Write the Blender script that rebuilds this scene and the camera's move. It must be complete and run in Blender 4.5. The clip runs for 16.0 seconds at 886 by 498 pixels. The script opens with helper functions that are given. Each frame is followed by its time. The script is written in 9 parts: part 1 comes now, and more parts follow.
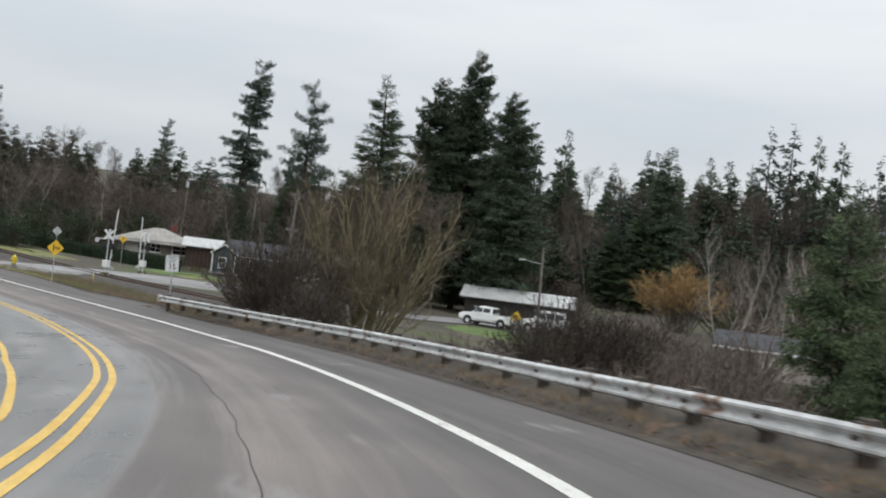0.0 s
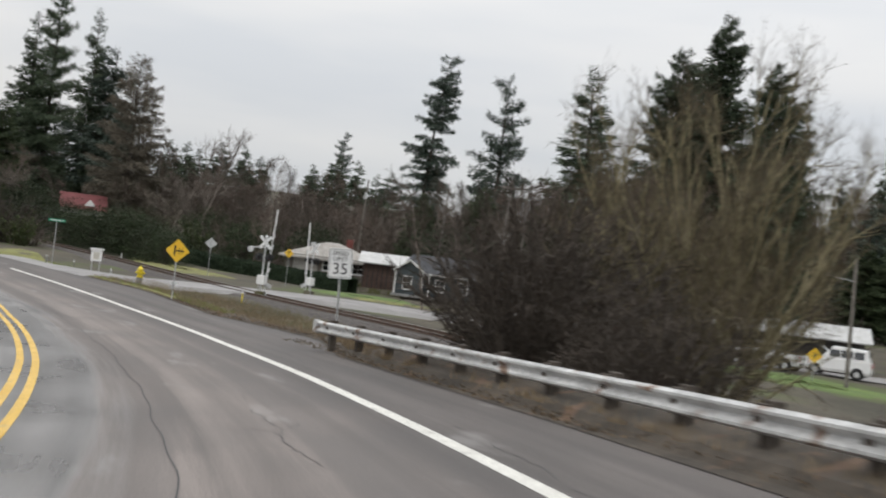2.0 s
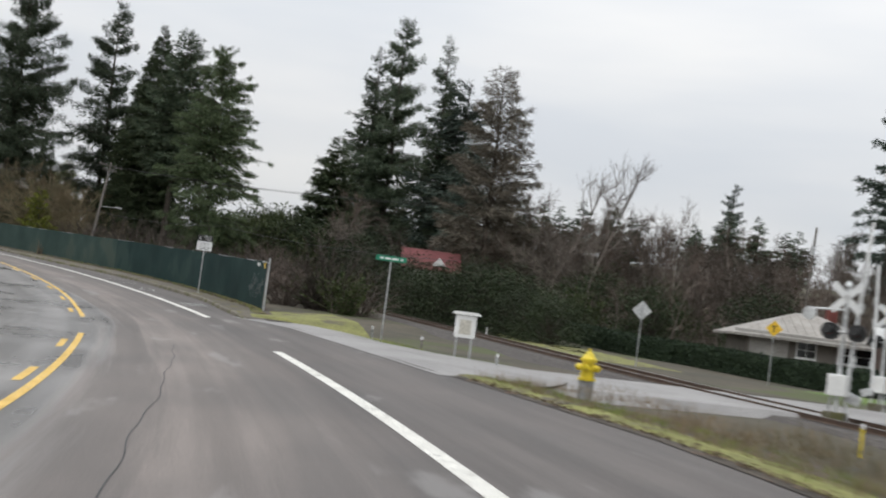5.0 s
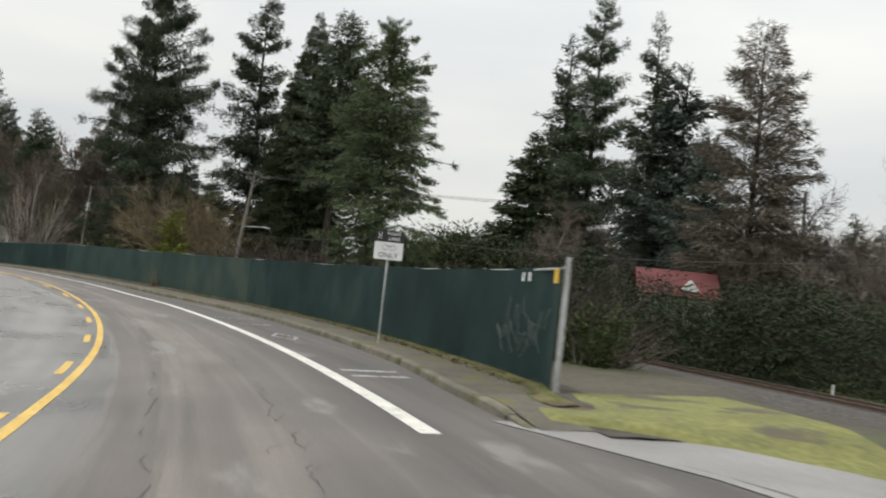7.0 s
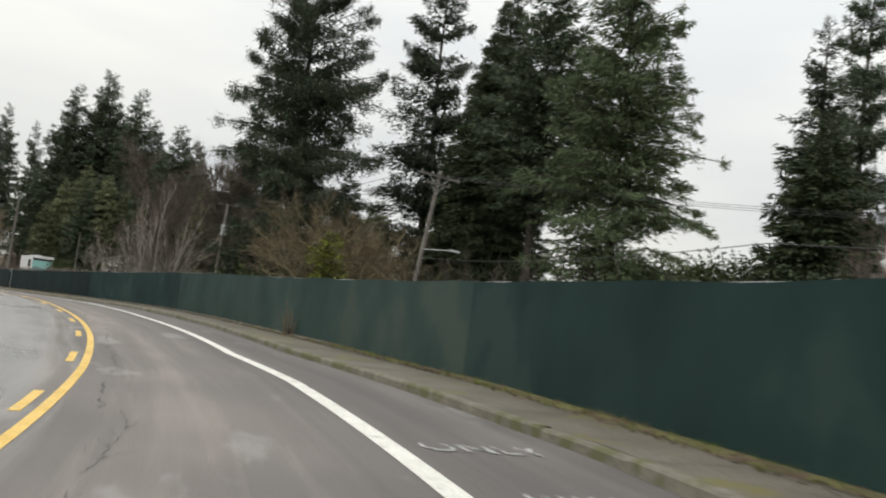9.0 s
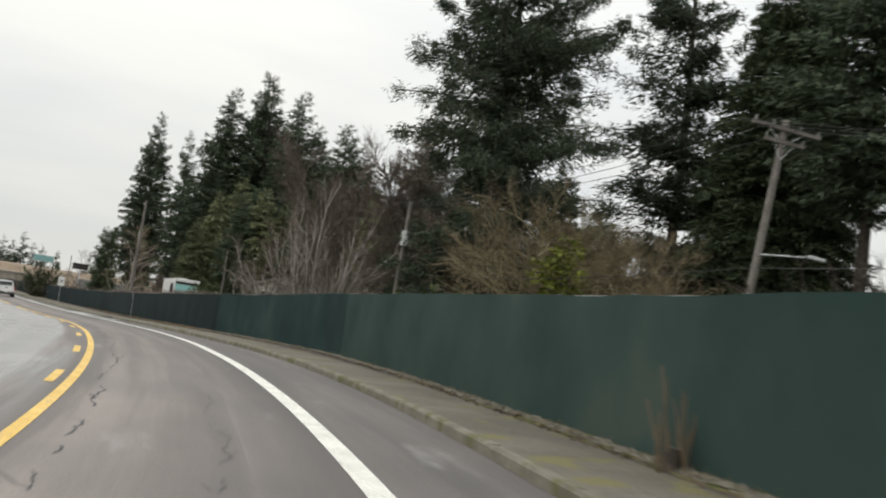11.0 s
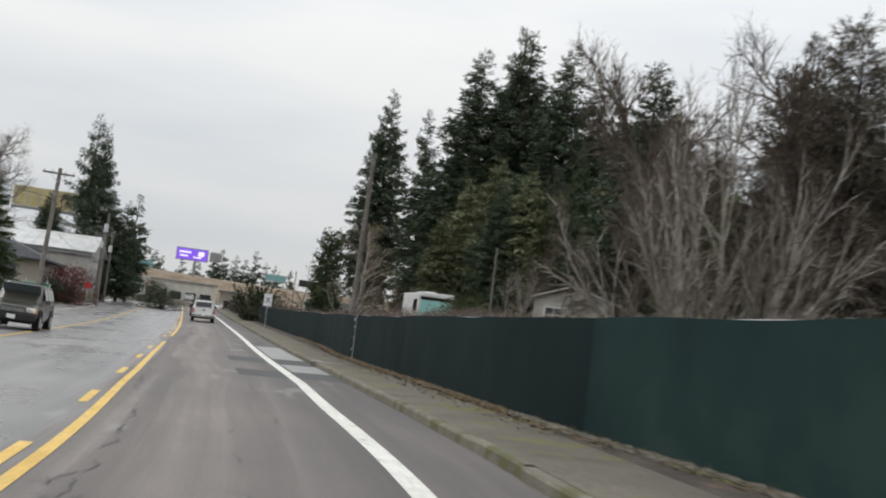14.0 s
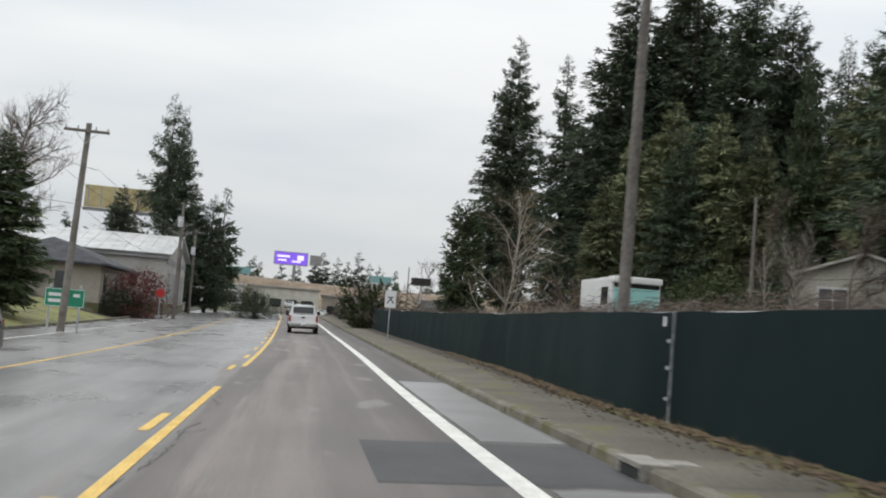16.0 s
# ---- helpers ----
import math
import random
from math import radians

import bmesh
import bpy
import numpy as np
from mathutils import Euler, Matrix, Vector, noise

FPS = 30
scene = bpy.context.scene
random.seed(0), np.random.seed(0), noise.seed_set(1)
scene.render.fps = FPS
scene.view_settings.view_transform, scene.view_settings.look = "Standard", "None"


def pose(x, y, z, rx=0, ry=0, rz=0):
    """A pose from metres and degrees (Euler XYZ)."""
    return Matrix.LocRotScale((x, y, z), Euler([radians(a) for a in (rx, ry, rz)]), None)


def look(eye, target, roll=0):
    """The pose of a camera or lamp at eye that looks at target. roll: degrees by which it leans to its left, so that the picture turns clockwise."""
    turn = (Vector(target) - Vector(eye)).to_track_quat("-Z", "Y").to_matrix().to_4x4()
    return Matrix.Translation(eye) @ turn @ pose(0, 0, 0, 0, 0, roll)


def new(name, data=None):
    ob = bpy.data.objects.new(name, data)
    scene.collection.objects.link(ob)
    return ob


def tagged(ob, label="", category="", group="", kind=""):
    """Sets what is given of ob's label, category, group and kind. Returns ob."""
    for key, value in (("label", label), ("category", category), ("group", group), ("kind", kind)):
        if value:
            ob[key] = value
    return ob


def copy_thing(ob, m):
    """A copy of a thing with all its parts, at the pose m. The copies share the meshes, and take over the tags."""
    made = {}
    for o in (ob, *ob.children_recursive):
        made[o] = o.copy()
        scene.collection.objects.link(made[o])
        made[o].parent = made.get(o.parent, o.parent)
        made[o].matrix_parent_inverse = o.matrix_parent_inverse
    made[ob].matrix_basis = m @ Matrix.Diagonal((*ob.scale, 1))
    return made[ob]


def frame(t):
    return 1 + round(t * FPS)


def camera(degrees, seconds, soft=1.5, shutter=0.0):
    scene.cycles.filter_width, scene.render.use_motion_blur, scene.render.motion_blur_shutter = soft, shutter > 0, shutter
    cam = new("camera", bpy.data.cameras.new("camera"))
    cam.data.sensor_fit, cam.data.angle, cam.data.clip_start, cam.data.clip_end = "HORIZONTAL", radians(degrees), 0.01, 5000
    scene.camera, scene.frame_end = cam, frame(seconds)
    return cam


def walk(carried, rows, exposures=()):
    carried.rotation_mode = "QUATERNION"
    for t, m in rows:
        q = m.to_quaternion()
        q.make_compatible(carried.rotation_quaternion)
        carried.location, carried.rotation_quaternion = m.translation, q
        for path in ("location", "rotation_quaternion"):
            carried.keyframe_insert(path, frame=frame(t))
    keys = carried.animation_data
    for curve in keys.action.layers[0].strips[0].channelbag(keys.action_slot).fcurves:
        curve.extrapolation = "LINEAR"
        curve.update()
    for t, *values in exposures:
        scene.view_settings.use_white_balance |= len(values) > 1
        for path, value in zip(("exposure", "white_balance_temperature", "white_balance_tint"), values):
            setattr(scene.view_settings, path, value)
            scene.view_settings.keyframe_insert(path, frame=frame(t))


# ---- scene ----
# The road's centre line is the line that the car drives. Stations run along it in metres.
cam = camera(43.39, 16.0, soft=2.0, shutter=0.4)
ROWS = [
    (0.0, 2.72, -0.57, 4.41, 90.38, -7.01, 1.59),
    (0.5, 1.46, 5.71, 4.03, 90.46, -7.08, 2.86),
    (1.0, 0.06, 12.14, 3.60, 90.51, -7.15, 5.01),
    (1.5, -1.73, 18.54, 3.17, 90.63, -7.20, 7.57),
    (2.0, -3.85, 25.10, 2.74, 90.75, -7.01, 10.55),
    (2.5, -6.31, 31.48, 2.35, 91.02, -6.94, 13.64),
    (3.0, -9.29, 37.89, 1.97, 91.32, -7.01, 16.70),
    (3.5, -12.61, 44.26, 1.74, 91.66, -7.21, 19.63),
    (4.0, -16.36, 50.58, 1.43, 92.08, -7.23, 22.46),
    (4.5, -20.45, 56.86, 1.22, 92.45, -7.31, 25.15),
    (5.0, -24.78, 62.82, 1.05, 92.77, -7.37, 27.64),
    (7.5, -48.39, 89.17, 0.77, 93.86, -6.15, 37.89),
    (8.0, -53.55, 93.88, 0.83, 94.28, -6.36, 39.87),
    (10.5, -80.94, 113.60, 1.51, 95.44, -7.84, 50.26),
    (11.0, -86.67, 116.79, 1.69, 95.46, -7.82, 52.30),
    (11.5, -92.33, 119.71, 1.89, 95.33, -7.69, 54.38),
    (12.0, -97.92, 122.30, 1.99, 95.30, -7.73, 56.36),
    (12.5, -103.58, 124.79, 2.14, 95.22, -7.73, 58.35),
    (13.0, -109.34, 127.08, 2.26, 95.11, -7.68, 60.31),
    (13.5, -115.17, 129.18, 2.37, 94.92, -7.44, 62.30),
    (14.0, -121.15, 131.21, 2.49, 94.71, -7.06, 64.25),
    (14.5, -127.56, 133.05, 2.48, 94.51, -6.45, 66.10),
    (15.0, -133.63, 134.60, 2.53, 94.30, -5.80, 67.65),
    (15.5, -139.83, 136.04, 2.51, 94.18, -5.12, 68.82),
    (16.0, -145.92, 137.41, 2.52, 94.12, -4.48, 69.49),
]
walk(cam, [(t, pose(x, y, z, rx, ry, rz)) for t, x, y, z, rx, ry, rz in ROWS],
     exposures=[(0.0, -0.08, 6250, 8), (3.0, -0.08, 6600, 11), (5.0, -0.05, 6400, 10), (7.5, 0.0, 6700, 7), (12.5, 0.04, 6650, 8), (14.0, -0.10, 6400, 9), (16.0, -0.05, 6350, 8)])

# ---- light: an overcast winter sky, brightest overhead ----
world = bpy.data.worlds.new("overcast_sky")
scene.world = world
world.use_nodes = True
wn, wl = world.node_tree.nodes, world.node_tree.links
wn.clear()
w_out = wn.new("ShaderNodeOutputWorld")
w_bg = wn.new("ShaderNodeBackground")
w_sky = wn.new("ShaderNodeTexSky")
w_sky.sky_type, w_sky.sun_disc = "NISHITA", False
w_sky.sun_elevation, w_sky.sun_rotation = radians(32), radians(200)
w_co = wn.new("ShaderNodeTexCoord")
w_sep = wn.new("ShaderNodeSeparateXYZ")
wl.new(w_co.outputs["Generated"], w_sep.inputs[0])
w_ramp = wn.new("ShaderNodeMapRange")          # overcast luminance: horizon a third of the zenith
w_ramp.inputs[1].default_value, w_ramp.inputs[2].default_value = 0.0, 1.0
w_ramp.inputs[3].default_value, w_ramp.inputs[4].default_value = 0.675, 1.85
wl.new(w_sep.outputs["Z"], w_ramp.inputs[0])
w_map = wn.new("ShaderNodeMapping")
w_map.inputs["Scale"].default_value = (1.3, 1.3, 7.0)
w_map.inputs["Rotation"].default_value = (0.10, -0.06, 0.5)
wl.new(w_co.outputs["Generated"], w_map.inputs[0])
w_noise = wn.new("ShaderNodeTexNoise")
w_noise.inputs["Scale"].default_value, w_noise.inputs["Detail"].default_value, w_noise.inputs["Roughness"].default_value = 1.7, 4.0, 0.45
wl.new(w_map.outputs[0], w_noise.inputs["Vector"])
w_cr = wn.new("ShaderNodeValToRGB")
w_cr.color_ramp.elements[0].position, w_cr.color_ramp.elements[0].color = 0.36, (0.85, 0.882, 0.92, 1)
w_cr.color_ramp.elements[1].position, w_cr.color_ramp.elements[1].color = 0.66, (1.04, 1.035, 1.02, 1)
wl.new(w_noise.outputs[0], w_cr.inputs[0])
w_mul = wn.new("ShaderNodeVectorMath")
w_mul.operation = "MULTIPLY"
wl.new(w_cr.outputs[0], w_mul.inputs[0])
wl.new(w_ramp.outputs[0], w_mul.inputs[1])
w_sc = wn.new("ShaderNodeVectorMath")
w_sc.operation = "SCALE"
w_sc.inputs["Scale"].default_value = 0.09
wl.new(w_sky.outputs[0], w_sc.inputs[0])
w_mix = wn.new("ShaderNodeMix")
w_mix.data_type = "RGBA"
w_mix.inputs["Factor"].default_value = 0.96
wl.new(w_sc.outputs[0], w_mix.inputs[6])
wl.new(w_mul.outputs[0], w_mix.inputs[7])
wl.new(w_mix.outputs[2], w_bg.inputs[0])
wl.new(w_bg.outputs[0], w_out.inputs[0])

sun = new("sun", bpy.data.lights.new("sun", "SUN"))
sun.data.energy, sun.data.angle, sun.data.color = 0.7, radians(25), (1.0, 0.97, 0.92)
sun.matrix_world = look((0, 0, 100), (40, 60, 0))

# ---- alignment of the road ----
CENTRE = ((12.66, -61.95, 6.65), (9.96, -31.95, 4.85), (2.72, -0.57, 2.91), (0.05, 12.15, 2.1), (-3.68, 24.6, 1.27), (-9.1, 37.5, 0.49),
          (-15.85, 49.76, -0.03), (-23.69, 61.35, -0.41), (-33.68, 73.84, -0.67), (-44.62, 85.52, -0.75), (-54.12, 94.38, -0.67), (-64.23, 102.55, -0.46),
          (-75.77, 110.47, -0.14), (-88.79, 117.91, 0.27), (-102.37, 124.28, 0.61), (-116.39, 129.61, 0.9), (-130.76, 133.89, 1), (-145.37, 137.28, 1.02),
          (-164.84, 141.86, 1.06), (-189.14, 147.71, 1.2), (-218.39, 154.38, 1.51), (-257.44, 163.06, 2.07), (-313.81, 175.54, 2.92))


def catmull(points, step=0.5):
    """A smooth line through points, sampled about every step metres."""
    p = [Vector(q) for q in points]
    p = [2 * p[0] - p[1]] + p + [2 * p[-1] - p[-2]]
    out = []
    for a, b, c, d in zip(p, p[1:], p[2:], p[3:]):
        n = max(2, int((c - b).length / step))
        for i in range(n):
            t = i / n
            out.append(0.5 * (2 * b + (c - a) * t + (2 * a - 5 * b + 4 * c - d) * t * t + (3 * b - a - 3 * c + d) * t ** 3))
    out.append(p[-2])
    return np.array([tuple(v) for v in out])


LINE = catmull(CENTRE)
STEPS = np.linalg.norm(np.diff(LINE[:, :2], axis=0), axis=1)
START = int(np.argmin(np.hypot(LINE[:, 0] - 2.72, LINE[:, 1] - -0.57)))
STATION = np.r_[0, np.cumsum(STEPS)]
STATION = STATION - STATION[START]
TANGENT = np.gradient(LINE[:, :2], axis=0)
TANGENT /= np.linalg.norm(TANGENT, axis=1)[:, None]
S_MIN, S_MAX = STATION[0], STATION[-1]


def profile(*pairs):
    """A quantity along the road from (station, value) pairs, eased between them."""
    xs, ys = [p[0] for p in pairs], [p[1] for p in pairs]

    def value(s):
        return np.interp(s, xs, ys)
    return value


BANK = profile((-60, 0.02), (0, 0.021), (20, 0.032), (33, 0.045), (48, 0.035), (62, 0.029), (105, 0.047), (115, 0.055), (130, 0.05), (146, 0.04), (153, 0.026), (165, 0.018), (184, 0.012), (197, 0.019), (216, 0.03), (420, 0.02))
EDGE = profile((-60, 3.2), (20, 3.22), (33, 3.2), (40, 3.08), (48, 2.89), (55, 2.62), (62, 2.52), (70, 2.38), (105, 2.43), (112, 2.35), (130, 2.1), (146, 1.83), (153, 1.42), (165, 1.45), (184, 1.5), (197, 1.78), (209, 2.02), (216, 2.22), (420, 2.25))
YELLOW = profile((-60, -1.55), (0, -1.55), (20, -1.46), (33, -1.7), (48, -1.96), (62, -2.38), (70, -2.37), (105, -2.12), (112, -2.12), (146, -1.75), (185, -1.8), (203, -1.66), (216, -1.52), (420, -1.6))
KERB = profile((112.5, 3.7), (116, 3.8), (121.5, 4.2), (126, 4.3), (138, 4.3), (146, 3.8), (156, 3.15), (164, 3.3), (174, 3.5), (184, 3.5), (201, 3.25), (210, 3.45), (227, 3.6), (420, 3.6))
FENCE = profile((114, 4.95), (116, 5.45), (123, 5.8), (134, 6.1), (150, 5.8), (165, 5.5), (172, 5.6), (184, 6.0), (191, 6.3), (201, 6.0), (207, 5.6), (231, 5.58), (236, 5.62), (249, 6.2), (420, 6.4))
FENCE_H = profile((114, 2.0), (150, 2.05), (180, 2.1), (191, 2.1), (207, 1.83), (225, 1.7), (420, 1.7))
PAVED = profile((-60, 6.4), (0, 6.3), (11, 6.1), (23, 5.8), (34, 5.65), (42, 5.5), (47, 5.25), (53, 5.0), (59, 6.2), (63, 6.0), (66, 5.6), (69, 5.2), (81, 6.0), (84, 6.1), (88, 5.9), (108, 5.0), (112.5, 3.7), (116, 3.8), (121.5, 4.2), (126, 4.3), (138, 4.3), (146, 3.8), (156, 3.15), (164, 3.3), (174, 3.5), (184, 3.5), (201, 3.25), (210, 3.45), (227, 3.6), (420, 3.6))
MEDIAN = profile((-60, -2.3), (10, -2.3), (13.5, -2.4), (17, -2.78), (24, -3.55), (42, -4.6))
LEFT = profile((-60, -8.4), (40, -8.6), (100, -10.8), (200, -12.8), (268, -13.3), (420, -13.4))
RAIL = profile((-60, 6.9), (0, 6.8), (10, 6.7), (20, 6.4), (30, 6.2), (40, 6.1), (48, 5.6), (56, 5.0))


def at(s, o, up=0.0):
    """The place o metres to the right of the line at a station, up metres over the road's plane there."""
    x, y, z = (np.interp(s, STATION, LINE[:, k]) for k in range(3))
    tx, ty = np.interp(s, STATION, TANGENT[:, 0]), np.interp(s, STATION, TANGENT[:, 1])
    return Vector((x + o * ty, y - o * tx, z + BANK(s) * np.clip(o, -12, 9) + up))


def heading(s):
    """Degrees to the left of +y."""
    return math.degrees(math.atan2(-np.interp(s, STATION, TANGENT[:, 0]), np.interp(s, STATION, TANGENT[:, 1])))


def nearest(x, y):
    """Station, offset and road height for arrays of places."""
    x, y = np.atleast_1d(x), np.atleast_1d(y)
    sub = slice(None, None, 2)
    lx, ly, tx, ty, st, lz = LINE[sub, 0], LINE[sub, 1], TANGENT[sub, 0], TANGENT[sub, 1], STATION[sub], LINE[sub, 2]
    s, o, z = np.empty(len(x)), np.empty(len(x)), np.empty(len(x))
    for i in range(0, len(x), 4000):
        dx, dy = x[i:i + 4000, None] - lx, y[i:i + 4000, None] - ly
        k = (dx * dx + dy * dy).argmin(1)
        r = np.arange(len(k))
        side = np.sign(dx[r, k] * ty[k] - dy[r, k] * tx[k])
        s[i:i + 4000], z[i:i + 4000] = st[k], lz[k]
        o[i:i + 4000] = side * np.hypot(dx[r, k], dy[r, k])
    return s, o, z


def smooth(a, b, v):
    t = np.clip((np.asarray(v, float) - a) / (b - a), 0, 1)
    return t * t * (3 - 2 * t)


def ground(x, y):
    """Height of the land, for numbers or arrays."""
    one = np.isscalar(x)
    x, y = np.atleast_1d(np.asarray(x, float)), np.atleast_1d(np.asarray(y, float))
    s, o, z = nearest(x, y)
    road = z + BANK(s) * np.clip(o, -12, 9)
    land = -1.08 - 1.15 * np.exp(-((x - 20) ** 2 / 27 ** 2 + (y - 122) ** 2 / 48 ** 2)) - 0.9 * np.exp(-((x - 20) ** 2 + (y - 60) ** 2) / 30 ** 2)
    land = land + (2.0 * smooth(125, 200, s) + 1.5 * smooth(232, 262, s)) * smooth(8, 18, o)
    land = land + (10.0 * smooth(206, 262, y) + 8.0 * smooth(250, 420, y)) * smooth(-330, -150, x) + 6 * smooth(300, 900, np.hypot(x, y))
    land = land + 9.5 * smooth(212, 270, y) * smooth(-20, 40, x)
    land = land + 0.05 * np.sin(x * 0.31 + y * 0.17) + 0.05 * np.sin(x * 0.13 - y * 0.41)
    edge = np.where(s < 58, RAIL(s) + 0.4, np.where(s < 112, PAVED(s) + 0.2, FENCE(s) + 0.5))
    wide = np.where(s < 58, 9.0, 5.0)
    t = smooth(0, 1, (o - edge) / wide)
    right = (road - 0.14) * (1 - t) + land * t
    tl = smooth(0, 1, (-o + LEFT(s)) / 9)
    left = (road - 0.14) * (1 - tl) + (road + 0.55 + 0.9 * smooth(215, 250, s)) * tl
    far = smooth(60, 200, np.abs(o))
    left = left * (1 - far) + (0.5 + 6 * smooth(300, 900, np.hypot(x, y))) * far
    h = np.where(o > 0, right, left)
    return float(h[0]) if one else h


# ---- materials ----
def surf(name, low, high, size=1.0, rough=0.8, bump=0.2, grain=12.0, vary=0.0, metal=0.0, spot=None, spot_size=0.3, spot_at=0.62, coords="Object", spec=0.5, fine=0.25):
    """A surface between two colours in patches of about size metres, with finer grain, relief, spots of wear or painted
    sheen and some variation between objects.
    """
    m = bpy.data.materials.new(name)
    m.use_nodes = True
    n, l = m.node_tree.nodes, m.node_tree.links
    b = n["Principled BSDF"]
    b.inputs["Roughness"].default_value, b.inputs["Metallic"].default_value = rough, metal
    b.inputs["Specular IOR Level"].default_value = spec
    co = n.new("ShaderNodeTexCoord")

    def noise_of(scale, detail=4.0):
        t = n.new("ShaderNodeTexNoise")
        t.inputs["Scale"].default_value, t.inputs["Detail"].default_value = scale, detail
        l.new(co.outputs[coords], t.inputs["Vector"])
        return t.outputs[0]

    def mix(a, c, fac, kind="MIX"):
        x = n.new("ShaderNodeMix")
        x.data_type, x.blend_type = "RGBA", kind
        for socket, v in ((x.inputs[6], a), (x.inputs[7], c), (x.inputs[0], fac)):
            if isinstance(v, (tuple, float, int)):
                socket.default_value = (*v, 1) if isinstance(v, tuple) else v
            else:
                l.new(v, socket)
        return x.outputs[2]

    def band(value, lo, hi, a=0.0, c=1.0):
        r = n.new("ShaderNodeMapRange")
        r.inputs[1].default_value, r.inputs[2].default_value, r.inputs[3].default_value, r.inputs[4].default_value = lo, hi, a, c
        l.new(value, r.inputs[0])
        return r.outputs[0]

    big, small = noise_of(1.0 / size), noise_of(grain)
    colour = mix(low, high, band(big, 0.32, 0.68))
    colour = mix(colour, mix(colour, (0.5, 0.5, 0.5), 1.0, "OVERLAY"), 0.0)
    colour = mix(colour, band(small, 0.25, 0.75, 1 - fine * 1.6, 1 + fine), 1.0, "MULTIPLY")
    if spot:
        colour = mix(colour, spot, band(noise_of(1.0 / spot_size, 6.0), spot_at, spot_at + 0.07))
    if vary:
        info = n.new("ShaderNodeObjectInfo")
        colour = mix(colour, band(info.outputs["Random"], 0, 1, 1 - vary, 1 + vary), 1.0, "MULTIPLY")
    l.new(colour, b.inputs["Base Color"])
    if bump:
        bp = n.new("ShaderNodeBump")
        bp.inputs["Strength"].default_value, bp.inputs["Distance"].default_value = bump, 0.02
        l.new(small, bp.inputs["Height"])
        l.new(bp.outputs[0], b.inputs["Normal"])
    return m


def leafy(name, low, high, vary=0.25):
    """Foliage and twigs: each piece a little different, softly lit through."""
    m = bpy.data.materials.new(name)
    m.use_nodes = True
    n, l = m.node_tree.nodes, m.node_tree.links
    b = n["Principled BSDF"]
    b.inputs["Roughness"].default_value, b.inputs["Specular IOR Level"].default_value = 0.75, 0.25
    geo, info = n.new("ShaderNodeNewGeometry"), n.new("ShaderNodeObjectInfo")
    ramp = n.new("ShaderNodeMix")
    ramp.data_type = "RGBA"
    ramp.inputs[6].default_value, ramp.inputs[7].default_value = (*low, 1), (*high, 1)
    l.new(geo.outputs["Random Per Island"], ramp.inputs[0])
    r = n.new("ShaderNodeMapRange")
    r.inputs[3].default_value, r.inputs[4].default_value = 1 - vary, 1 + vary
    l.new(info.outputs["Random"], r.inputs[0])
    mul = n.new("ShaderNodeMix")
    mul.data_type, mul.blend_type = "RGBA", "MULTIPLY"
    mul.inputs[0].default_value = 1.0
    l.new(ramp.outputs[2], mul.inputs[6])
    l.new(r.outputs[0], mul.inputs[7])
    l.new(mul.outputs[2], b.inputs["Base Color"])
    return m


def glassy(name, tint, rough=0.08):
    m = surf(name, tint, tint, rough=rough, bump=0.0, fine=0.03, spec=0.8)
    return m


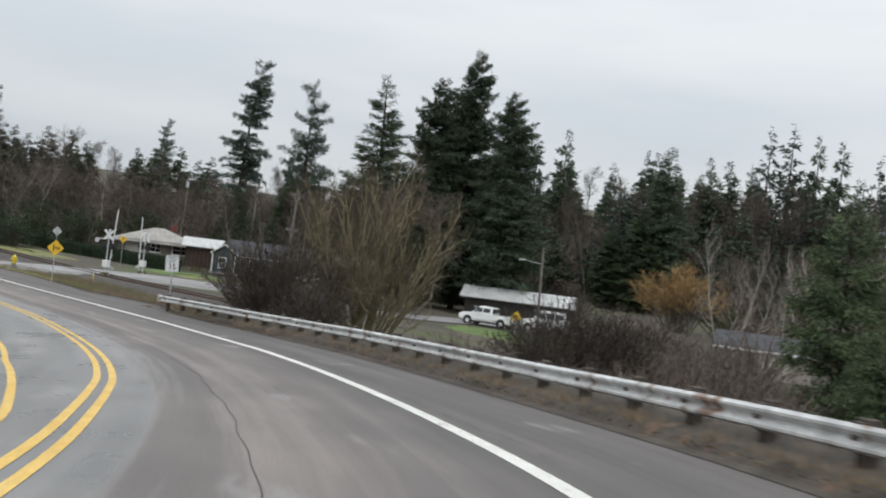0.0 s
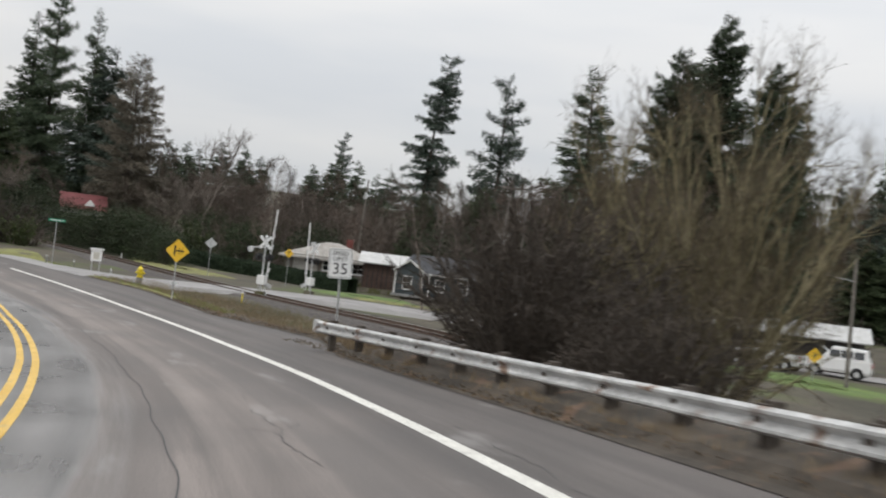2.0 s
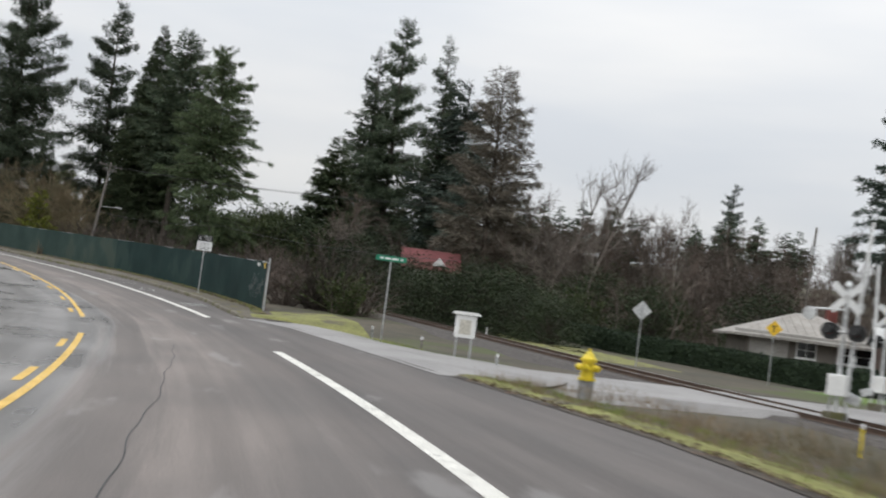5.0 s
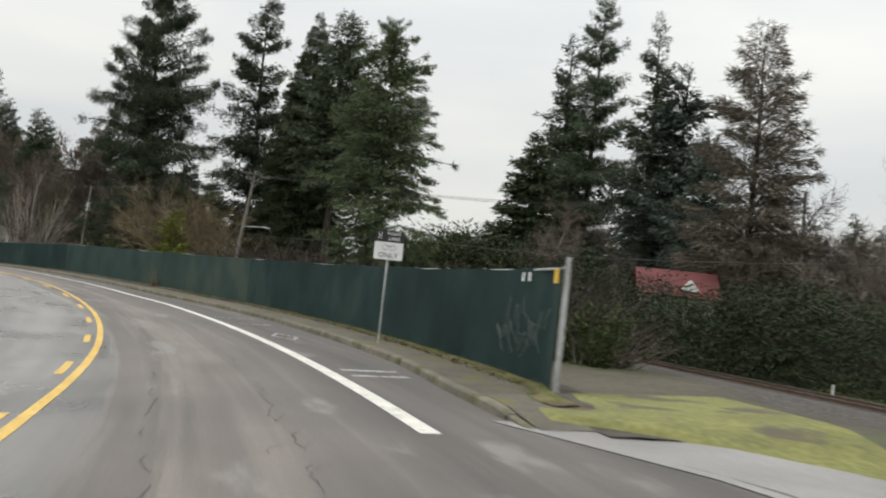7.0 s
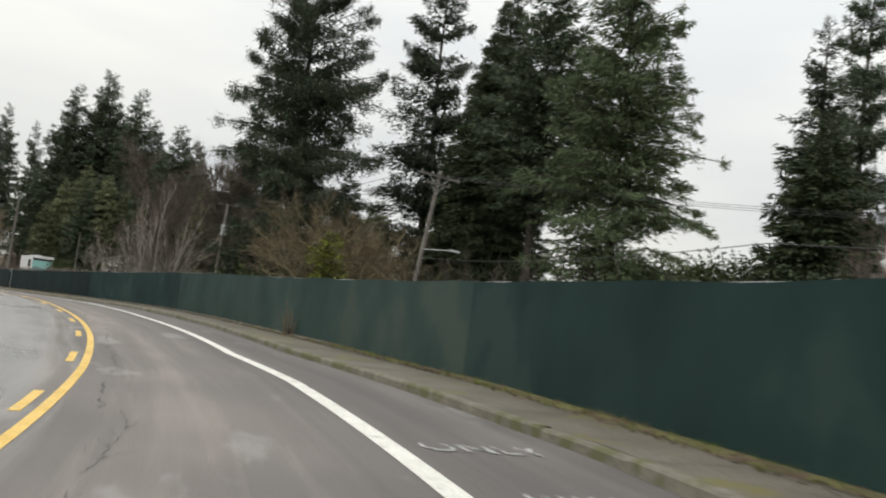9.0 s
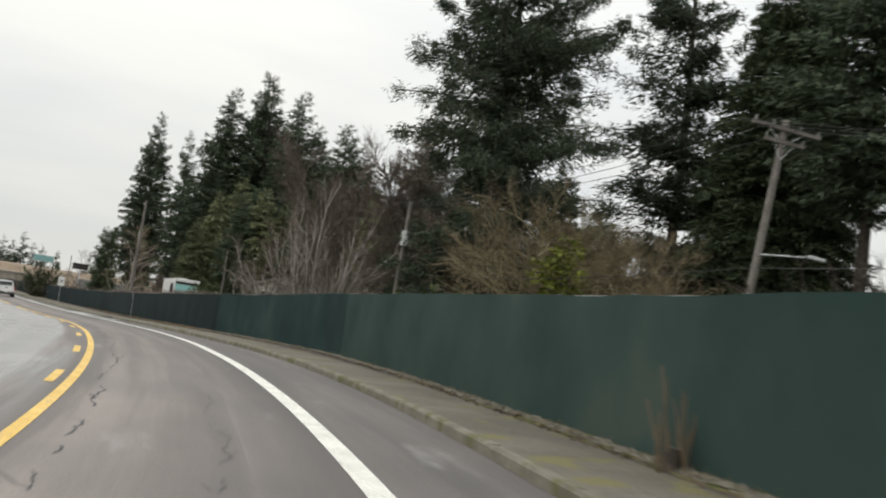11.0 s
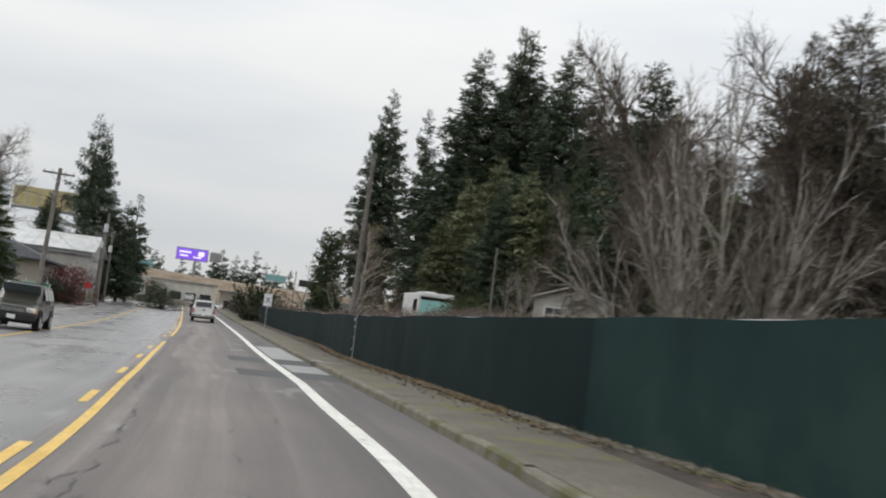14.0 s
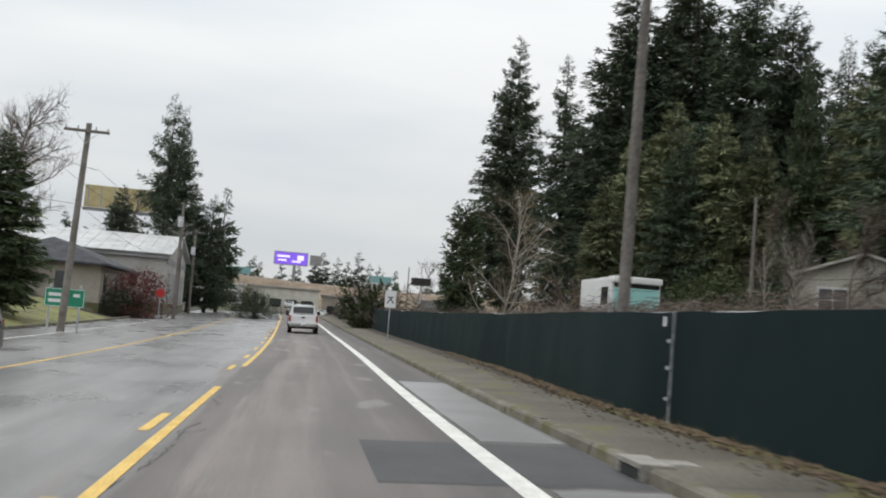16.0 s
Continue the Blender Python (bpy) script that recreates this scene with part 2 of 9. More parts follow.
def asphalt(name, lane, shoulder, turn):
    """Worn asphalt; its u runs across the road from the edge line, its v along it."""
    m = bpy.data.materials.new(name)
    m.use_nodes = True
    n, l = m.node_tree.nodes, m.node_tree.links
    b = n["Principled BSDF"]
    uv = n.new("ShaderNodeUVMap")
    sep = n.new("ShaderNodeSeparateXYZ")
    l.new(uv.outputs[0], sep.inputs[0])

    def tex(scale, stretch=(1, 1, 1), detail=5.0, rough=0.55):
        mp = n.new("ShaderNodeMapping")
        mp.inputs["Scale"].default_value = stretch
        l.new(uv.outputs[0], mp.inputs[0])
        t = n.new("ShaderNodeTexNoise")
        t.inputs["Scale"].default_value, t.inputs["Detail"].default_value, t.inputs["Roughness"].default_value = scale, detail, rough
        l.new(mp.outputs[0], t.inputs["Vector"])
        return t.outputs[0]

    def rng(v, a, c, lo=0.0, hi=1.0, kind="SMOOTHSTEP"):
        r = n.new("ShaderNodeMapRange")
        r.interpolation_type = kind
        r.inputs[1].default_value, r.inputs[2].default_value, r.inputs[3].default_value, r.inputs[4].default_value = a, c, lo, hi
        l.new(v, r.inputs[0])
        return r.outputs[0]

    def op(kind, a, c):
        x = n.new("ShaderNodeMath")
        x.operation = kind
        for s, v in zip(x.inputs, (a, c)):
            if isinstance(v, (int, float)):
                s.default_value = v
            else:
                l.new(v, s)
        return x.outputs[0]

    def mix(a, c, fac, kind="MIX"):
        x = n.new("ShaderNodeMix")
        x.data_type, x.blend_type = "RGBA", kind
        for socket, v in ((x.inputs[6], a), (x.inputs[7], c), (x.inputs[0], fac)):
            if isinstance(v, (tuple, float, int)):
                socket.default_value = (*v, 1) if isinstance(v, tuple) else v
            else:
                l.new(v, socket)
        return x.outputs[2]

    streak = tex(1.0, (1.6, 0.05, 1))
    blotch = tex(0.45, (1, 0.5, 1))
    wob = op("ADD", sep.outputs["X"], rng(streak, 0.3, 0.7, -0.35, 0.35))
    right = rng(wob, -1.15, -0.45)
    left = rng(wob, -3.5, -4.3)
    colour = mix(lane, shoulder, right)
    # The wet turn lane's sky sheen is partly put into the turn colour.
    colour = mix(colour, turn, left)
    def track(middle, half):
        off = op("ABSOLUTE", op("SUBTRACT", wob, middle), 0.0)
        return rng(off, half * 0.4, half, 1.0, 0.0)
    worn = op("MAXIMUM", track(-1.3, 0.5), track(-3.35, 0.55))
    colour = mix(colour, (0.080, 0.072, 0.068), op("MULTIPLY", worn, rng(streak, 0.25, 0.75, 0.25, 0.62)))
    colour = mix(colour, rng(blotch, 0.3, 0.7, 0.78, 1.18), 1.0, "MULTIPLY")
    colour = mix(colour, rng(streak, 0.3, 0.7, 0.76, 1.2), 1.0, "MULTIPLY")
    grain = tex(38.0, (1, 1, 1), 3.0, 0.7)
    colour = mix(colour, rng(grain, 0.25, 0.75, 0.72, 1.25), 1.0, "MULTIPLY")
    pale = rng(tex(0.9, (0.9, 0.22, 1), 6.0), 0.60, 0.68)
    colour = mix(colour, (0.31, 0.30, 0.29), op("MULTIPLY", pale, 0.35))
    l.new(colour, b.inputs["Base Color"])
    rough = op("SUBTRACT", rng(blotch, 0.3, 0.7, 0.66, 0.8), op("MULTIPLY", left, 0.42))
    l.new(rough, b.inputs["Roughness"])
    bp = n.new("ShaderNodeBump")
    bp.inputs["Strength"].default_value, bp.inputs["Distance"].default_value = 0.25, 0.008
    l.new(grain, bp.inputs["Height"])
    l.new(bp.outputs[0], b.inputs["Normal"])
    return m


M_ROAD = asphalt("worn_asphalt", (0.174, 0.150, 0.137), (0.100, 0.088, 0.082), (0.170, 0.161, 0.156))
M_STREET = surf("side_street_asphalt", (0.215, 0.206, 0.200), (0.31, 0.298, 0.290), 2.5, 0.6, 0.2, 30)
# Pale tone holds the reflection on the damp gutter.
M_GUTTER = surf("damp_sheen_gutter_asphalt", (0.150, 0.146, 0.143), (0.22, 0.214, 0.210), 1.5, 0.35, 0.1, 30)
M_PATCH = surf("fresh_patch", (0.036, 0.036, 0.037), (0.058, 0.057, 0.057), 1.2, 0.7, 0.2, 30)
M_CRACK = surf("crack_filler", (0.032, 0.032, 0.033), (0.065, 0.064, 0.063), 0.5, 0.7, 0.0)
M_WHITE = surf("white_line_paint", (0.62, 0.605, 0.555), (0.77, 0.755, 0.70), 0.5, 0.6, 0.1, 25, spot=(0.36, 0.345, 0.32), spot_size=0.22, spot_at=0.62)
M_YELLOW = surf("yellow_line_paint", (0.62, 0.38, 0.055), (0.75, 0.50, 0.12), 0.6, 0.55, 0.1, 25, spot=(0.45, 0.33, 0.14), spot_size=0.2, spot_at=0.62)
M_GROUND = surf("winter_ground", (0.048, 0.044, 0.029), (0.098, 0.082, 0.058), 6.0, 0.95, 0.5, 3.0, spot=(0.070, 0.082, 0.028), spot_size=9, spot_at=0.56, coords="Object")
M_DIRT = surf("dead_grass_and_leaf_litter", (0.040, 0.033, 0.026), (0.092, 0.075, 0.058), 0.9, 0.95, 0.6, 9, spot=(0.13, 0.082, 0.054), spot_size=0.5, spot_at=0.6)
M_VERGE = surf("mossy_verge", (0.15, 0.15, 0.05), (0.24, 0.24, 0.075), 1.4, 0.95, 0.6, 9, spot=(0.10, 0.085, 0.055), spot_size=1.0, spot_at=0.55)
M_MOSS = surf("yellow_green_moss_and_litter", (0.085, 0.078, 0.030), (0.165, 0.158, 0.046), 0.7, 0.95, 0.6, 12, spot=(0.095, 0.062, 0.040), spot_size=0.5, spot_at=0.52)
M_LAWN = surf("wet_lawn", (0.075, 0.125, 0.026), (0.135, 0.20, 0.045), 1.2, 0.9, 0.5, 10, spot=(0.10, 0.105, 0.04), spot_size=1.5, spot_at=0.58)
M_KERB = surf("weathered_concrete_kerb", (0.120, 0.108, 0.080), (0.195, 0.176, 0.136), 0.8, 0.85, 0.3, 14, spot=(0.092, 0.090, 0.036), spot_size=0.6, spot_at=0.50)
M_HOOD = surf("pale_cast_concrete", (0.22, 0.205, 0.18), (0.33, 0.31, 0.275), 0.4, 0.85, 0.2, 20)
M_WALK = surf("mossy_concrete_pavement", (0.090, 0.078, 0.060), (0.150, 0.132, 0.103), 1.6, 0.9, 0.3, 16, spot=(0.125, 0.112, 0.040), spot_size=0.9, spot_at=0.56)
# Broad pale spots are the sheet's sheen put into the colour.
M_MESH = surf("dark_green_windscreen", (0.010, 0.025, 0.024), (0.021, 0.045, 0.042), 2.6, 0.85, 0.1, 60, spot=(0.026, 0.048, 0.043), spot_size=2.6, spot_at=0.58, fine=0.08, spec=0.12)
# Paler and darker copies of M_MESH paint how its sheen shifts with view.
M_MESHSHEEN = surf("sheen_pale_green_windscreen", (0.022, 0.043, 0.038), (0.042, 0.068, 0.060), 2.6, 0.85, 0.1, 60, spot=(0.050, 0.070, 0.058), spot_size=2.6, spot_at=0.58, fine=0.08, spec=0.12)
M_MESHGRAZE = surf("grazing_black_green_windscreen", (0.006, 0.014, 0.015), (0.011, 0.023, 0.023), 5.0, 0.85, 0.1, 60, fine=0.08, spec=0.12)
M_RUBBLE = leafy("pale_stones_and_dry_clods", (0.085, 0.072, 0.050), (0.27, 0.25, 0.205))
M_GALV = surf("galvanised_steel", (0.42, 0.43, 0.44), (0.60, 0.61, 0.61), 0.5, 0.42, 0.05, 20, metal=0.6, spot=(0.30, 0.22, 0.16), spot_size=0.5, spot_at=0.66)
M_BEAM = surf("chalky_weathered_guardrail", (0.42, 0.42, 0.415), (0.66, 0.66, 0.65), 0.6, 0.55, 0.05, 14, metal=0.3, spot=(0.20, 0.13, 0.09), spot_size=0.45, spot_at=0.58)
M_WORN = surf("worn_road_paint", (0.30, 0.30, 0.29), (0.55, 0.55, 0.53), 0.25, 0.7, 0.1, 20, spot=(0.11, 0.11, 0.11), spot_size=0.12, spot_at=0.5)
M_RUST = surf("rusty_rail_steel", (0.055, 0.035, 0.025), (0.12, 0.075, 0.05), 0.3, 0.7, 0.2, 20)
M_SHINE = surf("polished_rail_head", (0.35, 0.34, 0.33), (0.5, 0.5, 0.5), 0.8, 0.3, 0.0, metal=0.9)
M_BALLAST = surf("ballast", (0.055, 0.047, 0.043), (0.115, 0.102, 0.095), 0.12, 0.95, 0.8, 7, fine=0.5)
M_POST = surf("weathered_timber_post", (0.045, 0.036, 0.029), (0.10, 0.082, 0.066), 0.3, 0.9, 0.4, 18)
M_POLE = surf("weathered_pole_wood", (0.125, 0.110, 0.097), (0.23, 0.210, 0.190), 0.7, 0.9, 0.4, 14, vary=0.2)
M_BARK = surf("dark_bark", (0.035, 0.028, 0.022), (0.085, 0.07, 0.056), 0.25, 0.95, 0.6, 12, vary=0.25)
M_BARE = surf("grey_brown_bark", (0.085, 0.068, 0.056), (0.175, 0.148, 0.125), 0.3, 0.95, 0.5, 12, vary=0.3)
M_PALE = surf("pale_bark", (0.26, 0.235, 0.205), (0.41, 0.375, 0.33), 0.3, 0.9, 0.4, 10, vary=0.15)
M_MOSSY = surf("mossy_bark", (0.18, 0.156, 0.088), (0.29, 0.252, 0.152), 0.3, 0.95, 0.5, 12)
M_FIR = leafy("fir_needles", (0.031, 0.050, 0.033), (0.100, 0.126, 0.074))
M_CEDAR = leafy("cedar_sprays", (0.030, 0.049, 0.026), (0.096, 0.122, 0.057))
M_PINE = leafy("blue_green_needles", (0.030, 0.048, 0.041), (0.090, 0.114, 0.086))
M_GREENFIR = leafy("soft_green_needles", (0.042, 0.066, 0.034), (0.118, 0.150, 0.072))
M_BROWNFIR = leafy("bare_larch_twigs", (0.088, 0.076, 0.059), (0.185, 0.160, 0.124))
M_OLIVE = leafy("olive_green_sprays", (0.105, 0.122, 0.064), (0.25, 0.26, 0.142))
M_LAUREL = leafy("dark_broad_evergreen_leaves", (0.014, 0.024, 0.011), (0.044, 0.058, 0.026))
M_REDLEAF = leafy("dark_red_leaves", (0.055, 0.018, 0.016), (0.150, 0.050, 0.042))
M_HOLLY = leafy("evergreen_leaves", (0.024, 0.040, 0.014), (0.078, 0.098, 0.034))
M_GOLDEN = leafy("yellow_green_sprays", (0.10, 0.13, 0.02), (0.26, 0.27, 0.05))
M_TWIG = leafy("brown_twigs", (0.070, 0.052, 0.043), (0.170, 0.130, 0.105))
M_GREYTWIG = leafy("grey_twigs", (0.100, 0.083, 0.071), (0.225, 0.190, 0.163))
M_MOSSTWIG = leafy("mossy_twigs", (0.066, 0.052, 0.034), (0.150, 0.120, 0.078))
M_TANTWIG = leafy("tan_mossy_twigs", (0.112, 0.088, 0.054), (0.235, 0.186, 0.118))
M_WILLOW = leafy("golden_willow_twigs", (0.17, 0.110, 0.045), (0.34, 0.225, 0.100))
M_DARKTWIG = leafy("dark_brush_twigs", (0.030, 0.024, 0.019), (0.082, 0.066, 0.053))
M_STRAW = leafy("dead_grass_blades", (0.17, 0.125, 0.075), (0.34, 0.26, 0.165))
M_GRASS = leafy("green_grass_blades", (0.09, 0.13, 0.025), (0.22, 0.26, 0.06))
M_WEED = leafy("olive_weeds", (0.075, 0.070, 0.036), (0.17, 0.145, 0.085))
M_LEAF = leafy("fallen_leaves", (0.085, 0.062, 0.040), (0.190, 0.140, 0.090))
M_BLACK = surf("black_rubber", (0.012, 0.012, 0.012), (0.022, 0.022, 0.022), 0.3, 0.8, 0.1)
M_GLASS = glassy("dark_glass", (0.015, 0.018, 0.02))
# Paler than dark_glass: the sky's reflection is part of the tint.
M_PALEGLASS = glassy("sky_lit_windscreen", (0.09, 0.12, 0.13))
# Aqua tint raised so that a bright reflection is painted into the glass.
M_AQUA = glassy("aqua_reflection_glass", (0.36, 0.68, 0.66), 0.3)
M_CARWHITE = surf("white_car_paint", (0.74, 0.74, 0.74), (0.80, 0.80, 0.79), 1.0, 0.25, 0.0, fine=0.02)
M_CARDARK = surf("dark_bronze_car_paint", (0.040, 0.038, 0.030), (0.055, 0.052, 0.042), 1.0, 0.22, 0.0, fine=0.03, spec=0.7)
M_CARBLACK = surf("black_car_paint", (0.014, 0.015, 0.018), (0.02, 0.022, 0.026), 1.0, 0.22, 0.0, fine=0.03, spec=0.7)
M_CHROME = surf("chrome_trim", (0.6, 0.6, 0.6), (0.7, 0.7, 0.7), 1.0, 0.15, 0.0, metal=1.0)
M_TAIL = surf("red_tail_lamp", (0.35, 0.02, 0.02), (0.42, 0.03, 0.03), 0.2, 0.2, 0.0)
M_LAMP = surf("clear_lamp_lens", (0.75, 0.75, 0.72), (0.85, 0.85, 0.82), 0.2, 0.15, 0.0)
M_AMBER = surf("amber_lens", (0.75, 0.35, 0.05), (0.8, 0.4, 0.08), 0.2, 0.2, 0.0)
M_SIGNWHITE = surf("white_sign_sheeting", (0.70, 0.71, 0.71), (0.80, 0.80, 0.79), 0.6, 0.45, 0.0, fine=0.05)
M_SIGNYELLOW = surf("yellow_sign_sheeting", (0.78, 0.46, 0.02), (0.85, 0.54, 0.04), 0.6, 0.45, 0.0, fine=0.05)
M_DULLYELLOW = surf("faded_yellow_panel", (0.46, 0.37, 0.16), (0.58, 0.49, 0.27), 1.2, 0.6, 0.0, fine=0.1)
M_SIGNBLACK = surf("black_sign_ink", (0.015, 0.015, 0.015), (0.02, 0.02, 0.02), 0.6, 0.5, 0.0)
M_SIGNGREEN = surf("green_sign_sheeting", (0.01, 0.20, 0.11), (0.02, 0.26, 0.15), 0.6, 0.45, 0.0, fine=0.05)
M_HYDRANT = surf("yellow_enamel", (0.72, 0.55, 0.02), (0.80, 0.63, 0.04), 0.3, 0.4, 0.1)
M_CABINET = surf("white_painted_steel", (0.74, 0.74, 0.72), (0.82, 0.82, 0.80), 0.7, 0.45, 0.05, spot=(0.55, 0.52, 0.48), spot_size=0.5, spot_at=0.72, fine=0.06)
M_ALU = surf("silver_painted_metal", (0.55, 0.56, 0.56), (0.68, 0.69, 0.69), 0.4, 0.4, 0.0, metal=0.4)
M_SHINGLE = surf("dark_shingles", (0.035, 0.037, 0.042), (0.07, 0.072, 0.08), 0.6, 0.85, 0.4, 14)
M_METALROOF = surf("pale_brown_grey_roof", (0.27, 0.25, 0.225), (0.38, 0.355, 0.325), 1.5, 0.7, 0.1, 8)
M_WHITEROOF = surf("white_metal_roof", (0.44, 0.44, 0.43), (0.58, 0.58, 0.57), 1.5, 0.5, 0.05, 8, spot=(0.34, 0.33, 0.30), spot_size=0.8, spot_at=0.6)
M_REDROOF = surf("dull_red_roof", (0.115, 0.030, 0.032), (0.18, 0.052, 0.052), 1.0, 0.8, 0.2)
M_SIDING = surf("slate_blue_siding", (0.037, 0.051, 0.058), (0.058, 0.071, 0.078), 1.5, 0.7, 0.1)
M_TRIM = surf("white_trim", (0.68, 0.68, 0.66), (0.80, 0.80, 0.78), 1.0, 0.5, 0.0, fine=0.05)
M_TAN = surf("tan_stucco", (0.30, 0.265, 0.22), (0.40, 0.36, 0.31), 1.4, 0.85, 0.2)
M_BRICKRED = surf("brick_red_cladding", (0.13, 0.035, 0.028), (0.20, 0.06, 0.05), 0.8, 0.8, 0.2)
M_BROWNWALL = surf("red_brown_stained_boards", (0.060, 0.034, 0.026), (0.105, 0.062, 0.048), 1.2, 0.8, 0.2)
M_OLDROOF = surf("worn_brown_shingles", (0.095, 0.075, 0.066), (0.165, 0.135, 0.12), 0.8, 0.85, 0.3, 14)
M_TAUPE = surf("taupe_painted_boards", (0.13, 0.115, 0.098), (0.20, 0.178, 0.155), 1.4, 0.8, 0.1)
M_CREAM = surf("cream_wall", (0.50, 0.47, 0.40), (0.62, 0.60, 0.53), 1.4, 0.8, 0.1)
M_GREYWALL = surf("grey_wall", (0.22, 0.22, 0.22), (0.32, 0.32, 0.31), 1.4, 0.8, 0.1)
M_BARKWALL = surf("dark_stained_boards", (0.022, 0.020, 0.018), (0.045, 0.04, 0.035), 1.0, 0.8, 0.2)
M_PALEWALL = surf("pale_grey_wall", (0.36, 0.34, 0.31), (0.48, 0.46, 0.43), 1.4, 0.8, 0.1)
# Blue-grey here is distance haze painted into the hills' colour.
M_FAR = surf("haze_blue_wooded_hills", (0.16, 0.20, 0.24), (0.20, 0.245, 0.285), 60.0, 1.0, 0.0, 0.02, spec=0.0)
M_HILL = surf("brown_hillside_grass", (0.16, 0.115, 0.075), (0.26, 0.20, 0.14), 5.0, 0.95, 0.3, 1.5)
M_TEAL = surf("blue_green_sheeting", (0.16, 0.33, 0.34), (0.22, 0.40, 0.40), 1.0, 0.5, 0.0)
M_HEDGE = leafy("clipped_hedge_leaves", (0.010, 0.022, 0.012), (0.040, 0.062, 0.030))
M_PURPLE = bpy.data.materials.new("lit_violet_panel")
M_PURPLE.use_nodes = True
M_PURPLE.node_tree.nodes["Principled BSDF"].inputs["Base Color"].default_value = (0.1, 0.05, 0.3, 1)
M_PURPLE.node_tree.nodes["Principled BSDF"].inputs["Emission Color"].default_value = (0.22, 0.10, 0.75, 1)
M_PURPLE.node_tree.nodes["Principled BSDF"].inputs["Emission Strength"].default_value = 0.9
M_LILAC = bpy.data.materials.new("lit_pale_panel")
M_LILAC.use_nodes = True
M_LILAC.node_tree.nodes["Principled BSDF"].inputs["Emission Color"].default_value = (0.80, 0.70, 1.0, 1)
M_LILAC.node_tree.nodes["Principled BSDF"].inputs["Emission Strength"].default_value = 0.8


# ---- building blocks ----
def link(name, verts, faces, materials, parent=None, label="", index=None, uvs=None, smooth_shade=False):
    """One mesh object from plain arrays."""
    me = bpy.data.meshes.new(name)
    me.from_pydata([tuple(v) for v in verts] if not isinstance(verts, np.ndarray) else verts.tolist(), [], faces.tolist() if isinstance(faces, np.ndarray) else faces)
    for m in materials if isinstance(materials, (list, tuple)) else [materials]:
        me.materials.append(m)
    if index is not None:
        me.polygons.foreach_set("material_index", np.asarray(index, np.int32))
    if uvs is not None:
        layer = me.uv_layers.new(name="UVMap")
        loops = np.empty(len(me.loops), np.int32)
        me.loops.foreach_get("vertex_index", loops)
        layer.data.foreach_set("uv", np.asarray(uvs, np.float32)[loops].ravel())
    if smooth_shade:
        me.polygons.foreach_set("use_smooth", np.ones(len(me.polygons), bool))
    me.update()
    ob = new(name, me)
    if parent is not None:
        ob.parent = parent
    if label:
        ob["label"] = label
    return ob


def part(name, bm, material, parent=None, label="", shade=False):
    """Links a bmesh as one mesh object."""
    me = bpy.data.meshes.new(name)
    bm.to_mesh(me)
    bm.free()
    for m in material if isinstance(material, (list, tuple)) else [material]:
        me.materials.append(m)
    if shade:
        me.polygons.foreach_set("use_smooth", np.ones(len(me.polygons), bool))
    ob = new(name, me)
    if parent is not None:
        ob.parent = parent
    if label:
        ob["label"] = label
    return ob


def thing(name, m, label, category, group="", kind=""):
    """An empty at a thing's base."""
    ob = new(name)
    ob.matrix_world = m
    return tagged(ob, label, category, group, kind)


def box(size, at_=(0, 0, 0), bevel=0.0, turn=(0, 0, 0), bm=None):
    """A box with its centre at a place; bevelled edges."""
    own = bmesh.new()
    bmesh.ops.create_cube(own, size=1.0)
    bmesh.ops.scale(own, vec=size, verts=own.verts)
    if bevel:
        bmesh.ops.bevel(own, geom=own.edges[:], offset=bevel, segments=2, affect="EDGES", profile=0.7)
    bmesh.ops.transform(own, matrix=pose(*at_, *turn), verts=own.verts)
    if bm is None:
        return own
    tmp = bpy.data.meshes.new("tmp")
    own.to_mesh(tmp)
    own.free()
    bm.from_mesh(tmp)
    bpy.data.meshes.remove(tmp)
    return bm


def rod(p, q, r, r2=None, n=10, bm=None):
    """A round bar from p to q."""
    bm = bm or bmesh.new()
    p, q = Vector(p), Vector(q)
    d = q - p
    m = Matrix.Translation((p + q) / 2) @ d.to_track_quat("Z", "Y").to_matrix().to_4x4()
    bmesh.ops.create_cone(bm, cap_ends=True, segments=n, radius1=r, radius2=r if r2 is None else r2, depth=d.length, matrix=m)
    return bm


def prism(outline, depth, m=None, bm=None):
    """An outline in x and z, drawn out along y about the middle."""
    bm = bm or bmesh.new()
    a = [bm.verts.new((x, -depth / 2, z)) for x, z in outline]
    b = [bm.verts.new((x, depth / 2, z)) for x, z in outline]
    fs = [bm.faces.new(a), bm.faces.new(b[::-1])]
    n = len(a)
    for i in range(n):
        fs.append(bm.faces.new((a[i], b[i], b[(i + 1) % n], a[(i + 1) % n])))
    bmesh.ops.recalc_face_normals(bm, faces=fs)
    if m is not None:
        bmesh.ops.transform(bm, matrix=m, verts=a + b)
    return bm


def glyphs(text, size, m, material, parent, name="lettering", depth=0.004):
    """Lettering in the built-in font, turned into a mesh. Its middle lies at the origin of m, facing -y."""
    cu = bpy.data.curves.new("lettering", "FONT")
    cu.body, cu.size, cu.extrude, cu.align_x, cu.align_y = text, size, depth / 2, "CENTER", "CENTER"
    cu.resolution_u = 3
    tmp = bpy.data.objects.new("tmp", cu)
    scene.collection.objects.link(tmp)
    bpy.context.view_layer.update()
    me = bpy.data.meshes.new_from_object(tmp.evaluated_get(bpy.context.evaluated_depsgraph_get()))
    bpy.data.objects.remove(tmp)
    bpy.data.curves.remove(cu)
    me.transform(m @ pose(0, 0, 0, 90, 0, 0))
    me.materials.clear()
    me.materials.append(material)
    ob = new(name, me)
    ob.parent = parent
    return ob


